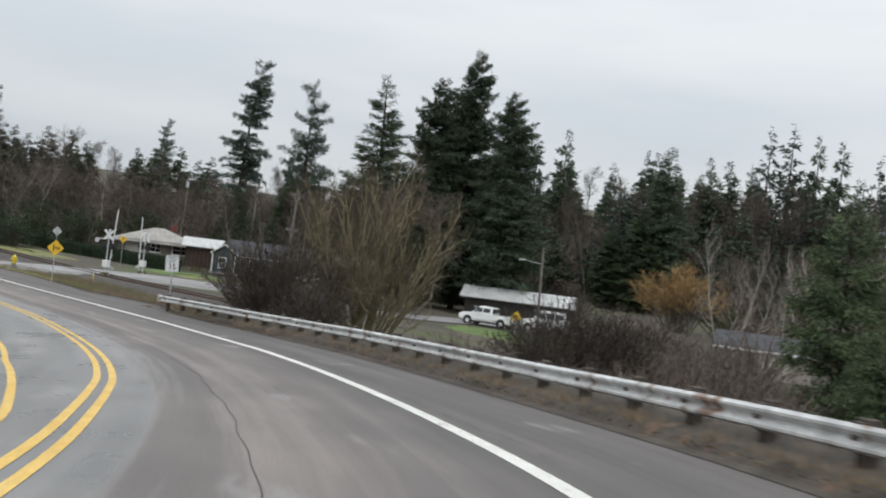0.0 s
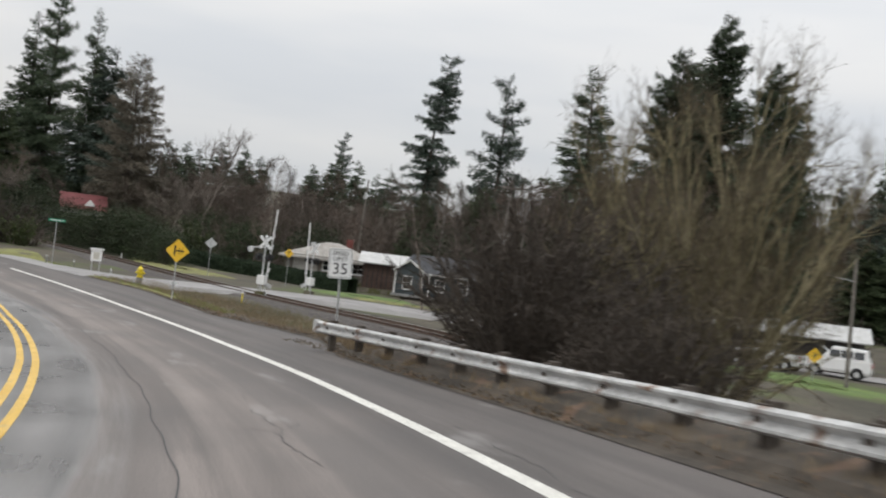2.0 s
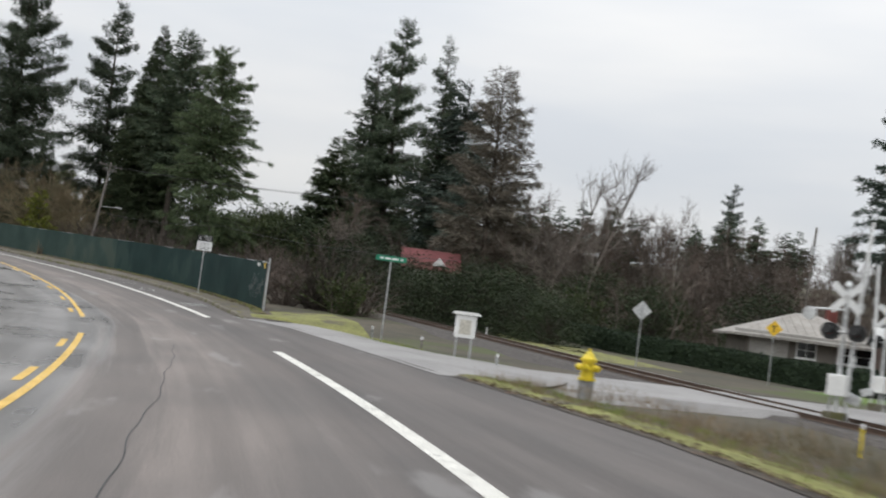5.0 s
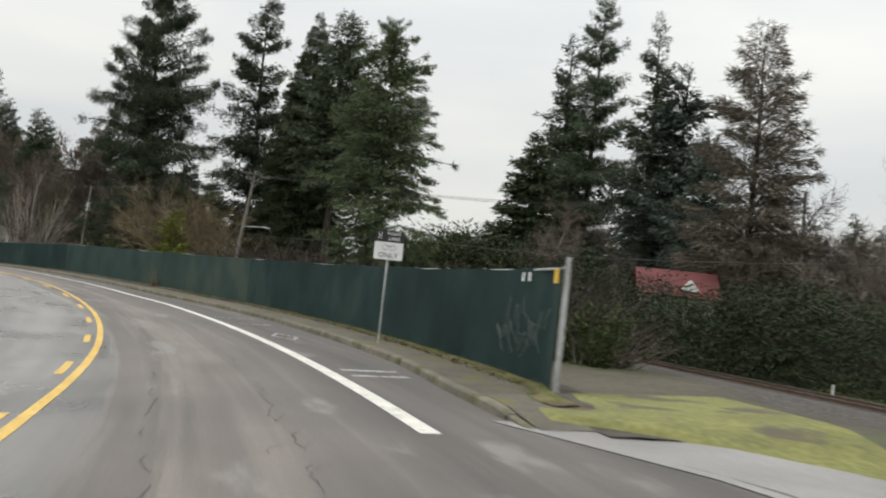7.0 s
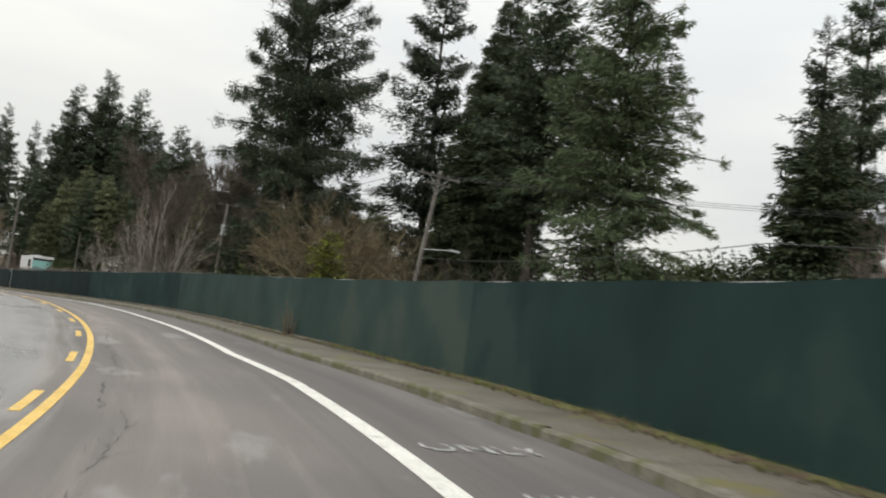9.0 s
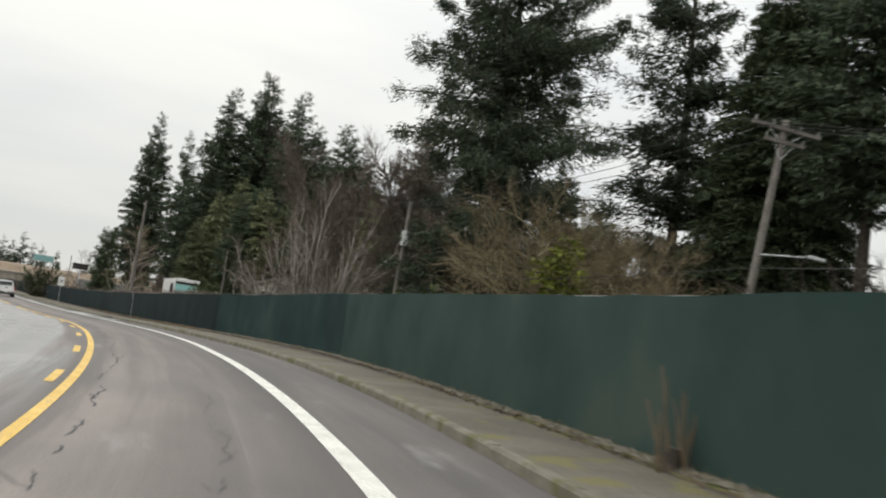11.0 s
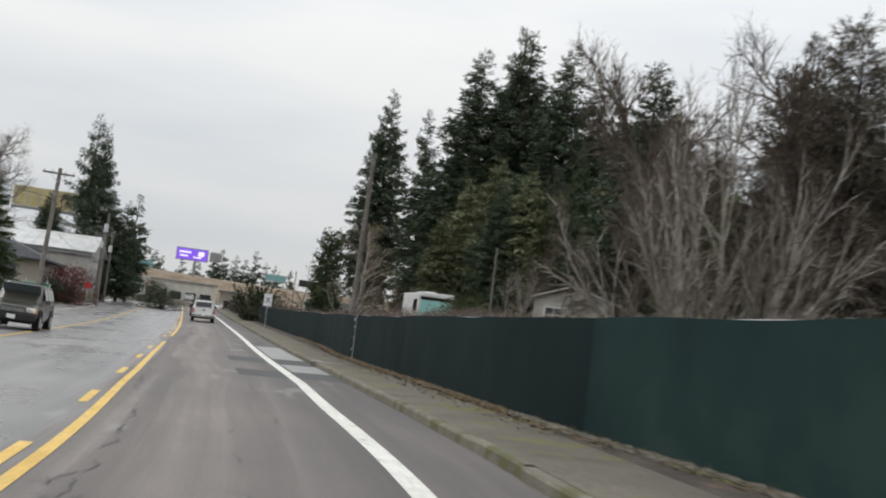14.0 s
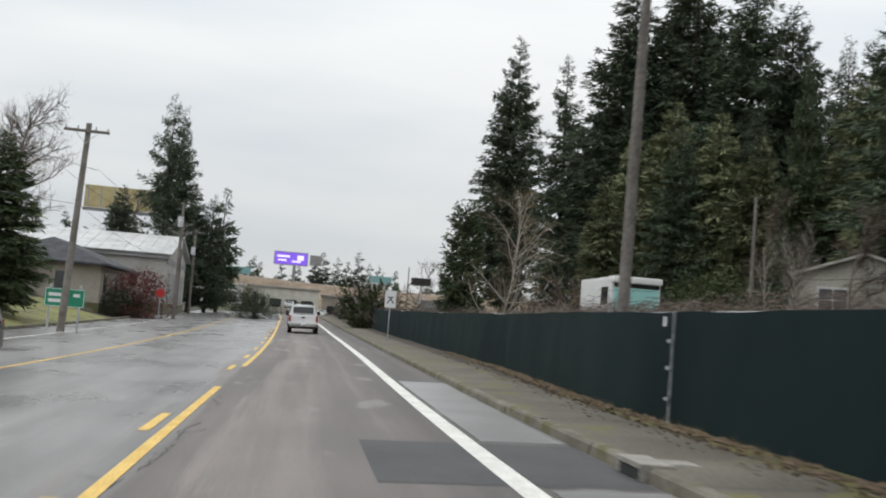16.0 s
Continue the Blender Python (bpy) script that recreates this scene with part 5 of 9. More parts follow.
THUJA = conifer("narrow dark columnar conifer", 35, 9.0, 1.35, M_CEDAR, base=0.0, whorls=40, per=9, dens=24, spray=0.45, ragged=0.1, gaps=0.0, power=0.25, droop=0.5, trunk_r=0.12, belly=0.05)
MASSES.update({FARBRUSH: [], FARWOOD: []})


# ---- fence with green windscreen ----
fence = thing("fence", Matrix(), "tall chain-link fence covered with dark green windscreen", "fence", kind="structure")
s = 115.0
fence_posts = []
while s < 405:
    fence_posts.append(s)
    s += 3.05
rnd = random.Random(9)
for k, (a, b) in enumerate(zip(fence_posts, fence_posts[1:])):
    far = a > 300
    nu, nv = (4, 3) if far else (10, 7)
    verts = []
    belly = [rnd.uniform(0.0, 0.035), rnd.uniform(-0.015, 0.015)]
    low, high = rnd.uniform(-0.02, 0.05), rnd.uniform(-0.03, 0.02)
    for i in range(nu + 1):
        u = i / nu
        st = a + (b - a) * u
        for j in range(nv + 1):
            v = j / nv
            h = FENCE_H(st)
            bulge = math.sin(math.pi * v) * (belly[0] * math.sin(math.pi * u) + belly[1] * math.sin(2 * math.pi * u)) + 0.006 * math.sin(math.pi * u) * math.sin(9 * u + 5 * v + k)
            top = high * math.sin(math.pi * u)
            verts.append(tuple(at(st, FENCE(st) - 0.03 - bulge, 0.15 + low * (1 - v) + (h + top) * v)))
    faces = [(i * (nv + 1) + j, (i + 1) * (nv + 1) + j, (i + 1) * (nv + 1) + j + 1, i * (nv + 1) + j + 1) for i in range(nu) for j in range(nv)]
    # Screen tone changes along the fence to paint its view-dependent sheen.
    link("screen_panel", verts, faces, M_MESH if a < 146 else M_MESHSHEEN if a < 188 else M_MESH if a < 206 else M_MESHGRAZE, fence, smooth_shade=True)
for k, st in enumerate(fence_posts):
    bot, top = at(st, FENCE(st) + 0.04, 0.05), at(st, FENCE(st) + 0.04, 0.15 + FENCE_H(st) + 0.01)
    part("post", rod(bot, top, 0.035, n=8), M_GALV, fence, "galvanised post")
    if k and st < 330:
        p = fence_posts[k - 1]
        part("top_rail", rod(at(p, FENCE(p) + 0.04, 0.12 + FENCE_H(p)), at(st, FENCE(st) + 0.04, 0.12 + FENCE_H(st)), 0.022, n=6), M_GALV, fence)
# stout end posts with tags
e0 = fence_posts[0]
for d in (-0.12,):
    part("end_post", rod(at(e0 + d, FENCE(e0) + 0.02, 0.0), at(e0 + d, FENCE(e0) + 0.02, 2.3), 0.045, n=10), M_GALV, fence, "stout galvanised end post")
for st, w, mat, lab in ((e0 - 0.1, 0.16, M_SIGNYELLOW, "small yellow tag"), (e0 + 2.2, 0.11, M_SIGNWHITE, "small white tag"), (e0 + 2.6, 0.11, M_SIGNWHITE, "small white tag"), (231.9, 0.10, M_SIGNWHITE, "small white tag")):
    h = FENCE_H(st)
    q = at(st, FENCE(st) - 0.13, 0.15 + h - 0.16)
    part("tag", box((w, 0.012, w * 1.45), (0, 0, 0), 0.003), mat, fence, lab).matrix_basis = pose(q.x, q.y, q.z, 0, 0, heading(st) - 90)
# a pale scrawl, long faded
scr = random.Random(4)
for n in range(7):
    st0 = 116.2 + n * 0.42
    pts = [at(st0 + 0.35 * math.sin(i * 0.9 + n), FENCE(st0) - 0.12, 0.7 + scr.uniform(0.5, 1.0) * (i / 7.0) + 0.22 * math.sin(i * scr.uniform(1.2, 2.4) + n * 2)) for i in range(8)]
    cu = bpy.data.curves.new("scrawl", "CURVE")
    cu.dimensions, cu.bevel_depth, cu.bevel_resolution = "3D", 0.0035, 0
    sp = cu.splines.new("POLY")
    sp.points.add(7)
    for p_, q in zip(sp.points, pts):
        p_.co = (*q, 1)
    cu.materials.append(M_GREYWALL)
    o = new("scrawl", cu)
    o.parent = fence
# a pole of the gate in the fence, with its lock
gp = 231.5
part("gate_post", rod(at(gp, FENCE(gp) - 0.12, 0.15), at(gp, FENCE(gp) - 0.12, 0.15 + FENCE_H(gp)), 0.013, n=8), M_GALV, fence, "thin galvanised gate pole")
for u in (0.55, 1.0, 1.4):
    q = at(gp, FENCE(gp) - 0.16, u)
    part("hinge", box((0.09, 0.05, 0.05), tuple(q), 0.01), M_GALV, fence)

# ---- guardrail ----
guard = thing("guardrail", Matrix(), "long weathered steel guardrail on timber posts", "guardrail", kind="structure")
W = [(-0.01, 0.0), (0.06, 0.04), (0.06, 0.075), (-0.015, 0.13), (-0.035, 0.155), (-0.015, 0.18), (0.06, 0.235), (0.06, 0.27), (-0.01, 0.31)]
s = -50.0
while s < 55.0:
    e = min(s + 3.81, 55.3)
    ss = np.linspace(s, e + 0.06, 7)
    verts = []
    ring = [(-o, u + 0.44) for o, u in W] + [(-o + 0.006, u + 0.44) for o, u in W[::-1]]
    for st in ss:
        verts += [tuple(at(st, RAIL(st) + o, u)) for o, u in ring]
    k = len(ring)
    faces = [(i * k + j, i * k + (j + 1) % k, (i + 1) * k + (j + 1) % k, (i + 1) * k + j) for i in range(6) for j in range(k)]
    link("rail_beam", verts, faces, M_BEAM, guard)
    s += 3.81
s = -50.0
while s < 55.4:
    q = at(s, RAIL(s) + 0.2, 0.18)
    o = part("guard_post", box((0.17, 0.2, 1.25), (0, 0, 0), 0.012), M_POST, guard, "weathered timber post")
    o.matrix_basis = pose(q.x, q.y, q.z, rnd.uniform(-2, 2), rnd.uniform(-2, 2), heading(s))
    o = part("block", box((0.12, 0.16, 0.34), (0, 0, 0), 0.01), M_POST, guard)
    q = at(s, RAIL(s) + 0.065, 0.60)
    o.matrix_basis = pose(q.x, q.y, q.z, 0, 0, heading(s))
    s += 1.905
q = at(55.45, RAIL(55.3) - 0.02, 0.6)
o = part("end_terminal", box((0.16, 0.22, 0.34), (0, 0, 0), 0.03), M_BEAM, guard, "rounded end piece")
o.matrix_basis = pose(q.x, q.y, q.z, 0, 0, heading(56))


# ---- signs and roadside fittings ----
def facing(x, y, z, tx, ty, tilt=0.0):
    """A pose at a place whose -y side looks towards another place."""
    return pose(x, y, z, 0, tilt, math.degrees(math.atan2(ty - y, tx - x)) + 90)


def sign_post(parent, height, r=0.03, wood=False):
    if wood:
        return part("post", box((0.1, 0.1, height + 0.3), (0, 0.06, height / 2 - 0.15), 0.008), M_POST, parent)
    return part("post", rod((0, 0.05, -0.3), (0, 0.05, height), r, n=8), M_GALV, parent, "galvanised post")


def round_board(w, h, r, thick=0.012):
    """An upright board with rounded corners, its front at y = 0."""
    pts = []
    for cx, cz, a0 in ((w / 2 - r, h / 2 - r, 0), (-w / 2 + r, h / 2 - r, 90), (-w / 2 + r, -h / 2 + r, 180), (w / 2 - r, -h / 2 + r, 270)):
        for i in range(5):
            a = radians(a0 + i * 22.5)
            pts.append((cx + r * math.cos(a), cz + r * math.sin(a)))
    return prism(pts, thick)


def bar(x, z, w, h, material, parent, y=-0.009, turn=0.0, name="bar"):
    return part(name, box((w, 0.004, h), (x, y, z), 0.0, (0, turn, 0)), material, parent)


# speed limit
sp = thing("speed_limit_sign", facing(-12.05, 54.6, ground(-12.05, 54.6), -9.5, 36, -3.0), "white speed limit sign reading 35 on a post", "road sign")
zc = 2.4 - ground(-12.4, 54.6)
sign_post(sp, zc + 0.35)
b_ = part("board", round_board(0.66, 0.82, 0.05), M_SIGNWHITE, sp)
b_.location.z = zc
for w_, h_, x_, z_ in ((0.6, 0.012, 0, 0.375), (0.6, 0.012, 0, -0.375), (0.012, 0.74, 0.3, 0), (0.012, 0.74, -0.3, 0)):
    bar(x_, z_, w_, h_, M_SIGNBLACK, b_, name="border")
glyphs("SPEED", 0.165, pose(0, -0.009, 0.265), M_SIGNBLACK, b_)
glyphs("LIMIT", 0.165, pose(0, -0.009, 0.115), M_SIGNBLACK, b_)
glyphs("35", 0.44, pose(0, -0.009, -0.16), M_SIGNBLACK, b_)


def diamond(x, y, zc, side, look_at, label, pattern, metal=None, post_h=None):
    g = ground(x, y)
    t = thing("warning_sign", facing(x, y, g, *look_at), label, "road sign", "diamond signs")
    h = zc - g
    sign_post(t, h + side * 0.3, 0.03)
    b = part("board", round_board(side, side, 0.05), metal or M_SIGNYELLOW, t)
    b.matrix_basis = pose(0, 0, h, 0, 45, 0)
    if pattern == "crossing":     # a road with a railway crossing its branch
        for (x_, z_, w_, h_, a) in ((-0.12, 0, 0.07, 0.46, 0), (0.10, 0.0, 0.36, 0.06, 0), (0.07, 0, 0.03, 0.28, 0), (0.19, 0, 0.03, 0.28, 0)):
            c = part("symbol", box((w_, 0.004, h_), (x_ * side / 0.75, -0.009, z_), 0), M_SIGNBLACK, t)
            c.location.z = h
    if pattern == "arrow":
        for (x_, z_, w_, h_, a) in ((0, -0.05, 0.07, 0.3, 0), (0.06, 0.12, 0.2, 0.06, -40), (-0.06, 0.12, 0.2, 0.06, 40)):
            c = part("symbol", box((w_, 0.004, h_), (x_, -0.009, z_), 0, (0, a, 0)), M_SIGNBLACK, t)
            c.location.z = h
    return t


diamond(-24.8, 72.3, 1.85, 0.76, (-12, 46), "yellow diamond warning sign for a railway crossing", "crossing")
part("plate", box((0.28, 0.01, 0.16), (0, 0.07, 0.9), 0.004), M_SIGNWHITE, scene.objects["warning_sign"], "small plate on the post")
diamond(-42.9, 120.1, 2.00, 0.75, (-60, 150), "grey back of a diamond sign before the hedge", "", M_ALU)
diamond(-36.7, 123.7, 1.95, 0.62, (-25, 60), "yellow diamond sign before the hedge", "arrow")
diamond(7.2, 101.0, -0.25, 0.75, (2, 10), "yellow diamond sign beside the driveway", "arrow")

# fire hydrant
hx, hy = -33.6, 87.2
hyd = thing("fire_hydrant", pose(hx, hy, -0.56) @ Matrix.Scale(1.22, 4), "bright yellow fire hydrant on a grey barrel", "hydrant")
part("barrel", rod((0, 0, -0.2), (0, 0, 0.22), 0.15, n=14), M_GREYWALL, hyd, "bare grey lower barrel")
bm = rod((0, 0, 0.22), (0, 0, 0.62), 0.13, 0.125, n=14)
rod((0, 0, 0.22), (0, 0, 0.27), 0.17, n=14, bm=bm)
rod((0, 0, 0.58), (0, 0, 0.63), 0.165, n=14, bm=bm)
part("body", bm, M_HYDRANT, hyd)
bm = rod((0, 0, 0.63), (0, 0, 0.76), 0.14, 0.05, n=14)
rod((0, 0, 0.75), (0, 0, 0.82), 0.025, n=6, bm=bm)
part("bonnet", bm, M_HYDRANT, hyd)
for d in ((1, 0), (-1, 0), (0, -1)):
    bm = rod((d[0] * 0.1, d[1] * 0.1, 0.46), (d[0] * 0.22, d[1] * 0.22, 0.46), 0.065, n=10)
    rod((d[0] * 0.22, d[1] * 0.22, 0.46), (d[0] * 0.25, d[1] * 0.25, 0.46), 0.03, n=6, bm=bm)
    part("outlet", bm, M_HYDRANT, hyd)

# notice box on posts and marker posts along the street
nb = thing("notice_box", facing(-41.9, 97.4, -0.78, -27, 64), "white notice box with a small roof on two posts", "notice box")
bm = box((0.72, 0.34, 0.78), (0, 0, 1.12), 0.015)
part("case", bm, M_CABINET, nb)
part("sheet", box((0.4, 0.006, 0.5), (0, -0.176, 1.1), 0.0), M_CREAM, nb, "faded notice")
bm = prism([(-0.5, 0), (0.5, 0), (0.42, 0.1), (-0.42, 0.1)], 0.5, pose(0, 0, 1.52))
part("roof", bm, M_CABINET, nb)
for x in (-0.26, 0.26):
    part("leg", rod((x, 0, -0.3), (x, 0, 0.75), 0.035, n=8), M_GALV, nb)
for x, y, h, mat, lab in ((-47.1, 99.9, 0.85, M_GALV, "thin grey marker post"), (-43.8, 97.9, 0.85, M_POLE, "thin brown marker post"), (-39.6, 95.3, 0.8, M_GALV, "thin grey marker post"), (-27.8, 89.2, 0.75, M_HYDRANT, "short yellow marker post"), (-57.8, 132.9, 0.7, M_SIGNWHITE, "short white marker post"), (-63.9, 147.6, 0.9, M_SIGNWHITE, "short white marker post")):
    mp = thing("marker_post", pose(x, y, ground(x, y)), lab, "marker post", "marker posts")
    part("stake", box((0.07, 0.05, h + 0.3), (0, 0, h / 2 - 0.15), 0.01), mat, mp)
    part("cap", box((0.075, 0.055, 0.12), (0, 0, h - 0.06), 0.01), M_SIGNWHITE, mp)

# street name sign: the name becomes bars
ss_ = thing("street_name_sign", facing(-46.2, 99.1, ground(-46.2, 99.1), -26, 66), "green street name sign on a tall thin post", "road sign")
zc = 2.45 - ground(-46.2, 99.1)
sign_post(ss_, zc)
b_ = part("blade", round_board(1.15, 0.2, 0.03), M_SIGNGREEN, ss_)
b_.location.z = zc
for x, w in ((-0.36, 0.14), (-0.14, 0.22), (0.14, 0.24), (0.4, 0.08)):
    bar(x, 0, w, 0.07, M_SIGNWHITE, b_)

# bike lane sign
bs, bo = 126.6, 4.95
q = at(bs, bo, 0.36)
c5 = at(bs - 18, 0)
bk = thing("lane_sign", facing(q.x, q.y, q.z, c5.x, c5.y), "tall black and white bicycle lane sign", "road sign")
part("post", rod((0, 0.05, -0.6), (0, 0.05, 2.75), 0.032, n=8), M_GALV, bk, "galvanised post")
b_ = part("upper_board", round_board(0.76, 0.30, 0.03), M_SIGNBLACK, bk, "black upper board")
b_.location.z = 2.58
glyphs("RIGHT", 0.13, pose(0.12, -0.009, 0.07), M_SIGNWHITE, b_)
glyphs("LANE", 0.13, pose(0.12, -0.009, -0.07), M_SIGNWHITE, b_)
for z_, a in ((0.045, -58), (-0.045, 58)):
    for sx in (-1, 1):
        bar(-0.25 + sx * 0.028, z_, 0.012, 0.11, M_SIGNWHITE, b_, turn=a * 0.5 * sx * (-1 if z_ > 0 else -1), name="symbol")
b_ = part("lower_board", round_board(0.76, 0.46, 0.03), M_SIGNWHITE, bk, "white lower board")
b_.location.z = 2.19
glyphs("ONLY", 0.19, pose(0, -0.009, -0.12), M_SIGNBLACK, b_)
bm = bmesh.new()
for cx in (-0.1, 0.1):
    for i in range(10):
        a = radians(i * 36)
        box((0.035, 0.004, 0.014), (cx + 0.07 * math.cos(a), -0.009, 0.09 + 0.07 * math.sin(a)), 0, (0, -math.degrees(a) + 90, 0), bm=bm)
box((0.2, 0.004, 0.016), (0, -0.009, 0.13), 0, (0, 15, 0), bm=bm)
part("bicycle_symbol", bm, M_GREYWALL, b_, "faded bicycle symbol")

# worn lettering and diamond on the bike lane
def flat(text, st, o, size, stretch):
    q = at(st, o, 0.007)
    c = glyphs(text, size, Matrix(), M_WORN, road, "lane_lettering", 0.001)
    h = heading(st)
    # lay it down, reading for a rider who comes along the road
    c.matrix_basis = pose(q.x, q.y, q.z, -math.degrees(math.atan(BANK(st) * 0)), math.degrees(math.atan(-BANK(st))), h) @ Matrix.Diagonal((1, stretch, 1, 1)) @ pose(0, 0, 0, -90, 0, 0)
    return c


flat("BIKE", 135.0, 3.15, 0.55, 2.2)
flat("ONLY", 138.2, 3.05, 0.55, 2.2)
for sgn in (-1, 1):
    for half in (-1, 1):
        verts = [tuple(at(st, 3.05 + sgn * w, 0.007)) for st, w in ((129.6, 0.36 + 0.05), (129.6, 0.36 - 0.05), (129.6 + half * 1.25, -0.05), (129.6 + half * 1.25, 0.05))]
        link("lane_diamond", verts, [(0, 1, 2, 3)], M_WORN, road, "worn white diamond")
for st in (118.3, 119.4):
    strip("lane_bar", st, st + 0.35, [2.6, 3.7], [0.007, 0.007], M_WORN, 0.35, False, road, "worn white bar")


# ---- level crossing signals ----
def crossing_signal(x, y, look_at, top, box_at, label, legs=True):
    g = ground(x, y) if legs is False else -0.85
    t = thing("crossing_signal", facing(x, y, g, *look_at), label, "crossing signal", "level crossing signals")
    H = top - g
    part("mast", rod((0, 0, -0.2), (0, 0, 3.9), 0.06, n=10), M_ALU, t)
    part("foundation", box((0.6, 0.6, 0.35), (0, 0, 0.05), 0.03), M_KERB, t)
    for a in (45, -45):
        c = part("crossbuck_arm", box((1.15, 0.02, 0.2), (0, -0.09, 3.55), 0.0, (0, a, 0)), M_SIGNWHITE, t, "white crossbuck arm")
    part("light_bar", rod((-0.45, -0.08, 2.55), (0.45, -0.08, 2.55), 0.03, n=8), M_ALU, t)
    for sx in (-0.38, 0.38):
        for sy in (-1, 1):
            l_ = part("flasher", rod((sx, sy * 0.1, 2.55), (sx, sy * 0.16, 2.55), 0.25, n=18), M_SIGNBLACK, t, "black round backing of a flasher")
            part("lens", rod((sx, sy * 0.16, 2.55), (sx, sy * 0.18, 2.55), 0.1, n=14), M_TAIL, l_, "dark red lens")
            part("hood", rod((sx, sy * 0.18, 2.58), (sx, sy * 0.42, 2.6), 0.12, n=12), M_SIGNBLACK, l_)
    part("gate_mechanism", box((0.55, 0.5, 0.62), (0, 0.05, box_at), 0.04), M_CABINET, t, "white gate mechanism box")
    bm = box((0.5, 0.06, 0.3), (0.35, 0.33, box_at - 0.35), 0.03, (0, 20, 0))
    part("counterweight", bm, M_ALU, t)
    part("gate_arm", box((0.1, 0.03, H - box_at), (0.28, 0.36, box_at + (H - box_at) / 2), 0.005, (0, 3, 0)), M_SIGNWHITE, t, "raised white gate arm")
    for k in range(4):
        part("stripe", box((0.104, 0.034, 0.3), (0.28 + 0.03 * k, 0.36, box_at + 0.7 + k * 0.8), 0.002, (0, 3, 0)), M_ALU, t, "dull grey stripe")
    if legs:
        for sx in (-0.35, 0.35):
            part("brace", rod((sx, 0.25, -0.2), (sx * 0.5, 0.1, box_at - 0.25), 0.035, n=8), M_ALU, t)
    part("bell", rod((0, 0, 3.9), (0, 0, 4.05), 0.12, 0.05, n=12), M_ALU, t)
    return t


sg = crossing_signal(-29.5, 97.0, (-34, 60), 5.0, 1.0, "silver crossing signal with raised gate and white box")
part("cantilever", rod((0, 0, 3.2), (-0.95, -0.2, 3.15), 0.035, n=8), M_ALU, sg)
part("side_flasher", rod((-0.95, -0.25, 3.0), (-0.95, -0.35, 3.0), 0.2, n=16), M_ALU, sg, "silver lamp turned aside")
crossing_signal(-29.5, 108.0, (-10, 160), 4.6, 0.95, "silver crossing signal across the rails")

# signal cabinet beside the track
cb = thing("signal_cabinet", facing(-12.1, 99.6, ground(-12.1, 99.6), -14, 50), "large white steel railway signal cabinet", "signal cabinet")
z0 = 0.05
part("body", box((2.4, 1.8, 2.1), (0, 0, z0 + 1.05), 0.03), M_CABINET, cb)
part("roof", prism([(-1.3, 0), (1.3, 0), (1.25, 0.06), (0, 0.14), (-1.25, 0.06)], 2.0, pose(0, 0, z0 + 2.1)), M_CABINET, cb)
part("plinth", box((2.3, 1.7, 0.6), (0, 0, 0), 0.02), M_KERB, cb)
for x in (-0.78, 0.0, 0.78):
    d_ = part("door", box((0.72, 0.03, 1.85), (x, -0.915, z0 + 1.02), 0.01), M_CABINET, cb)
    part("handle", box((0.03, 0.05, 0.2), (x + 0.28, -0.95, z0 + 1.0), 0.008), M_GALV, d_, "steel handle")
for x in (-0.39, 0.39):
    part("seam", box((0.04, 0.02, 1.95), (x, -0.912, z0 + 1.02), 0), M_GREYWALL, cb)


# ---- utility poles and wires ----
def pole(x, y, top, label, arms=(), lean=0.0, dirn=0.0, r=0.16, lamp=False, can=False, base=None):
    g = ground(x, y) if base is None else base
    H = top - g
    t = thing("utility_pole", pose(x, y, g, 0, 0, dirn) @ pose(0, 0, 0, 0, lean, 0), label, "utility pole", "utility poles")
    part("shaft", rod((0, 0, -0.6), (0, 0, H), r, r * 0.68, n=12), M_POLE, t)
    for down, length in arms:
        a_ = part("crossarm", box((length, 0.11, 0.13), (0, -r, H - down), 0.01), M_POLE, t)
        for sx in (-0.46, -0.2, 0.2, 0.46):
            part("insulator", rod((sx * length, -r, H - down + 0.06), (sx * length, -r, H - down + 0.22), 0.035, 0.025, n=8), M_GREYWALL, a_)
        for sx in (-1, 1):
            part("strut", rod((sx * length * 0.28, -r, H - down), (0, -r * 0.9, H - down - 0.6), 0.015, n=6), M_GALV, a_)
    if lamp:
        part("lamp_arm", rod((0, -r, H * lamp), (1.5, -r - 0.3, H * lamp + 0.25), 0.03, n=8), M_GALV, t)
        part("lamp_head", box((0.6, 0.22, 0.12), (1.75, -r - 0.33, H * lamp + 0.27), 0.04), M_ALU, t)
    if can:
        c_ = part("transformer", rod((0.0, -r - 0.26, H * can), (0.0, -r - 0.26, H * can + 0.85), 0.24, n=14), M_ALU, t, "grey transformer can")
        part("bushing", rod((0.0, -r - 0.26, H * can + 0.85), (0.0, -r - 0.26, H * can + 1.05), 0.04, n=8), M_GREYWALL, c_)
    return t


pole(-71.3, 168.2, 13.30, "tall timber utility pole with a street lamp", lamp=0.78, dirn=-120, lean=1.5)
pole(-13.7, 97.2, 8.66, "timber utility pole with fittings by the crossing", ((0.5, 1.2), (3.6, 1.0)), r=0.15, lean=2)
pole(-12.1, 96.0, 8.00, "slim steel mast by the crossing", r=0.07)
pole(9.1, 99.6, 6.30, "timber utility pole with two street lamps", lamp=0.82, lean=2, dirn=200, r=0.14)
pole(-44.7, 177.3, 13.23, "distant timber utility pole with a transformer", can=0.8, lean=2)
pole(-27.9, 149.9, 11.09, "timber utility pole behind the house", ((0.4, 1.2),), lean=2)
pole(-109.75, 146.25, 11.00, "leaning timber utility pole with a crossarm", ((0.35, 2.4), (0.8, 1.4)), lean=6.0, dirn=60, lamp=0.55)
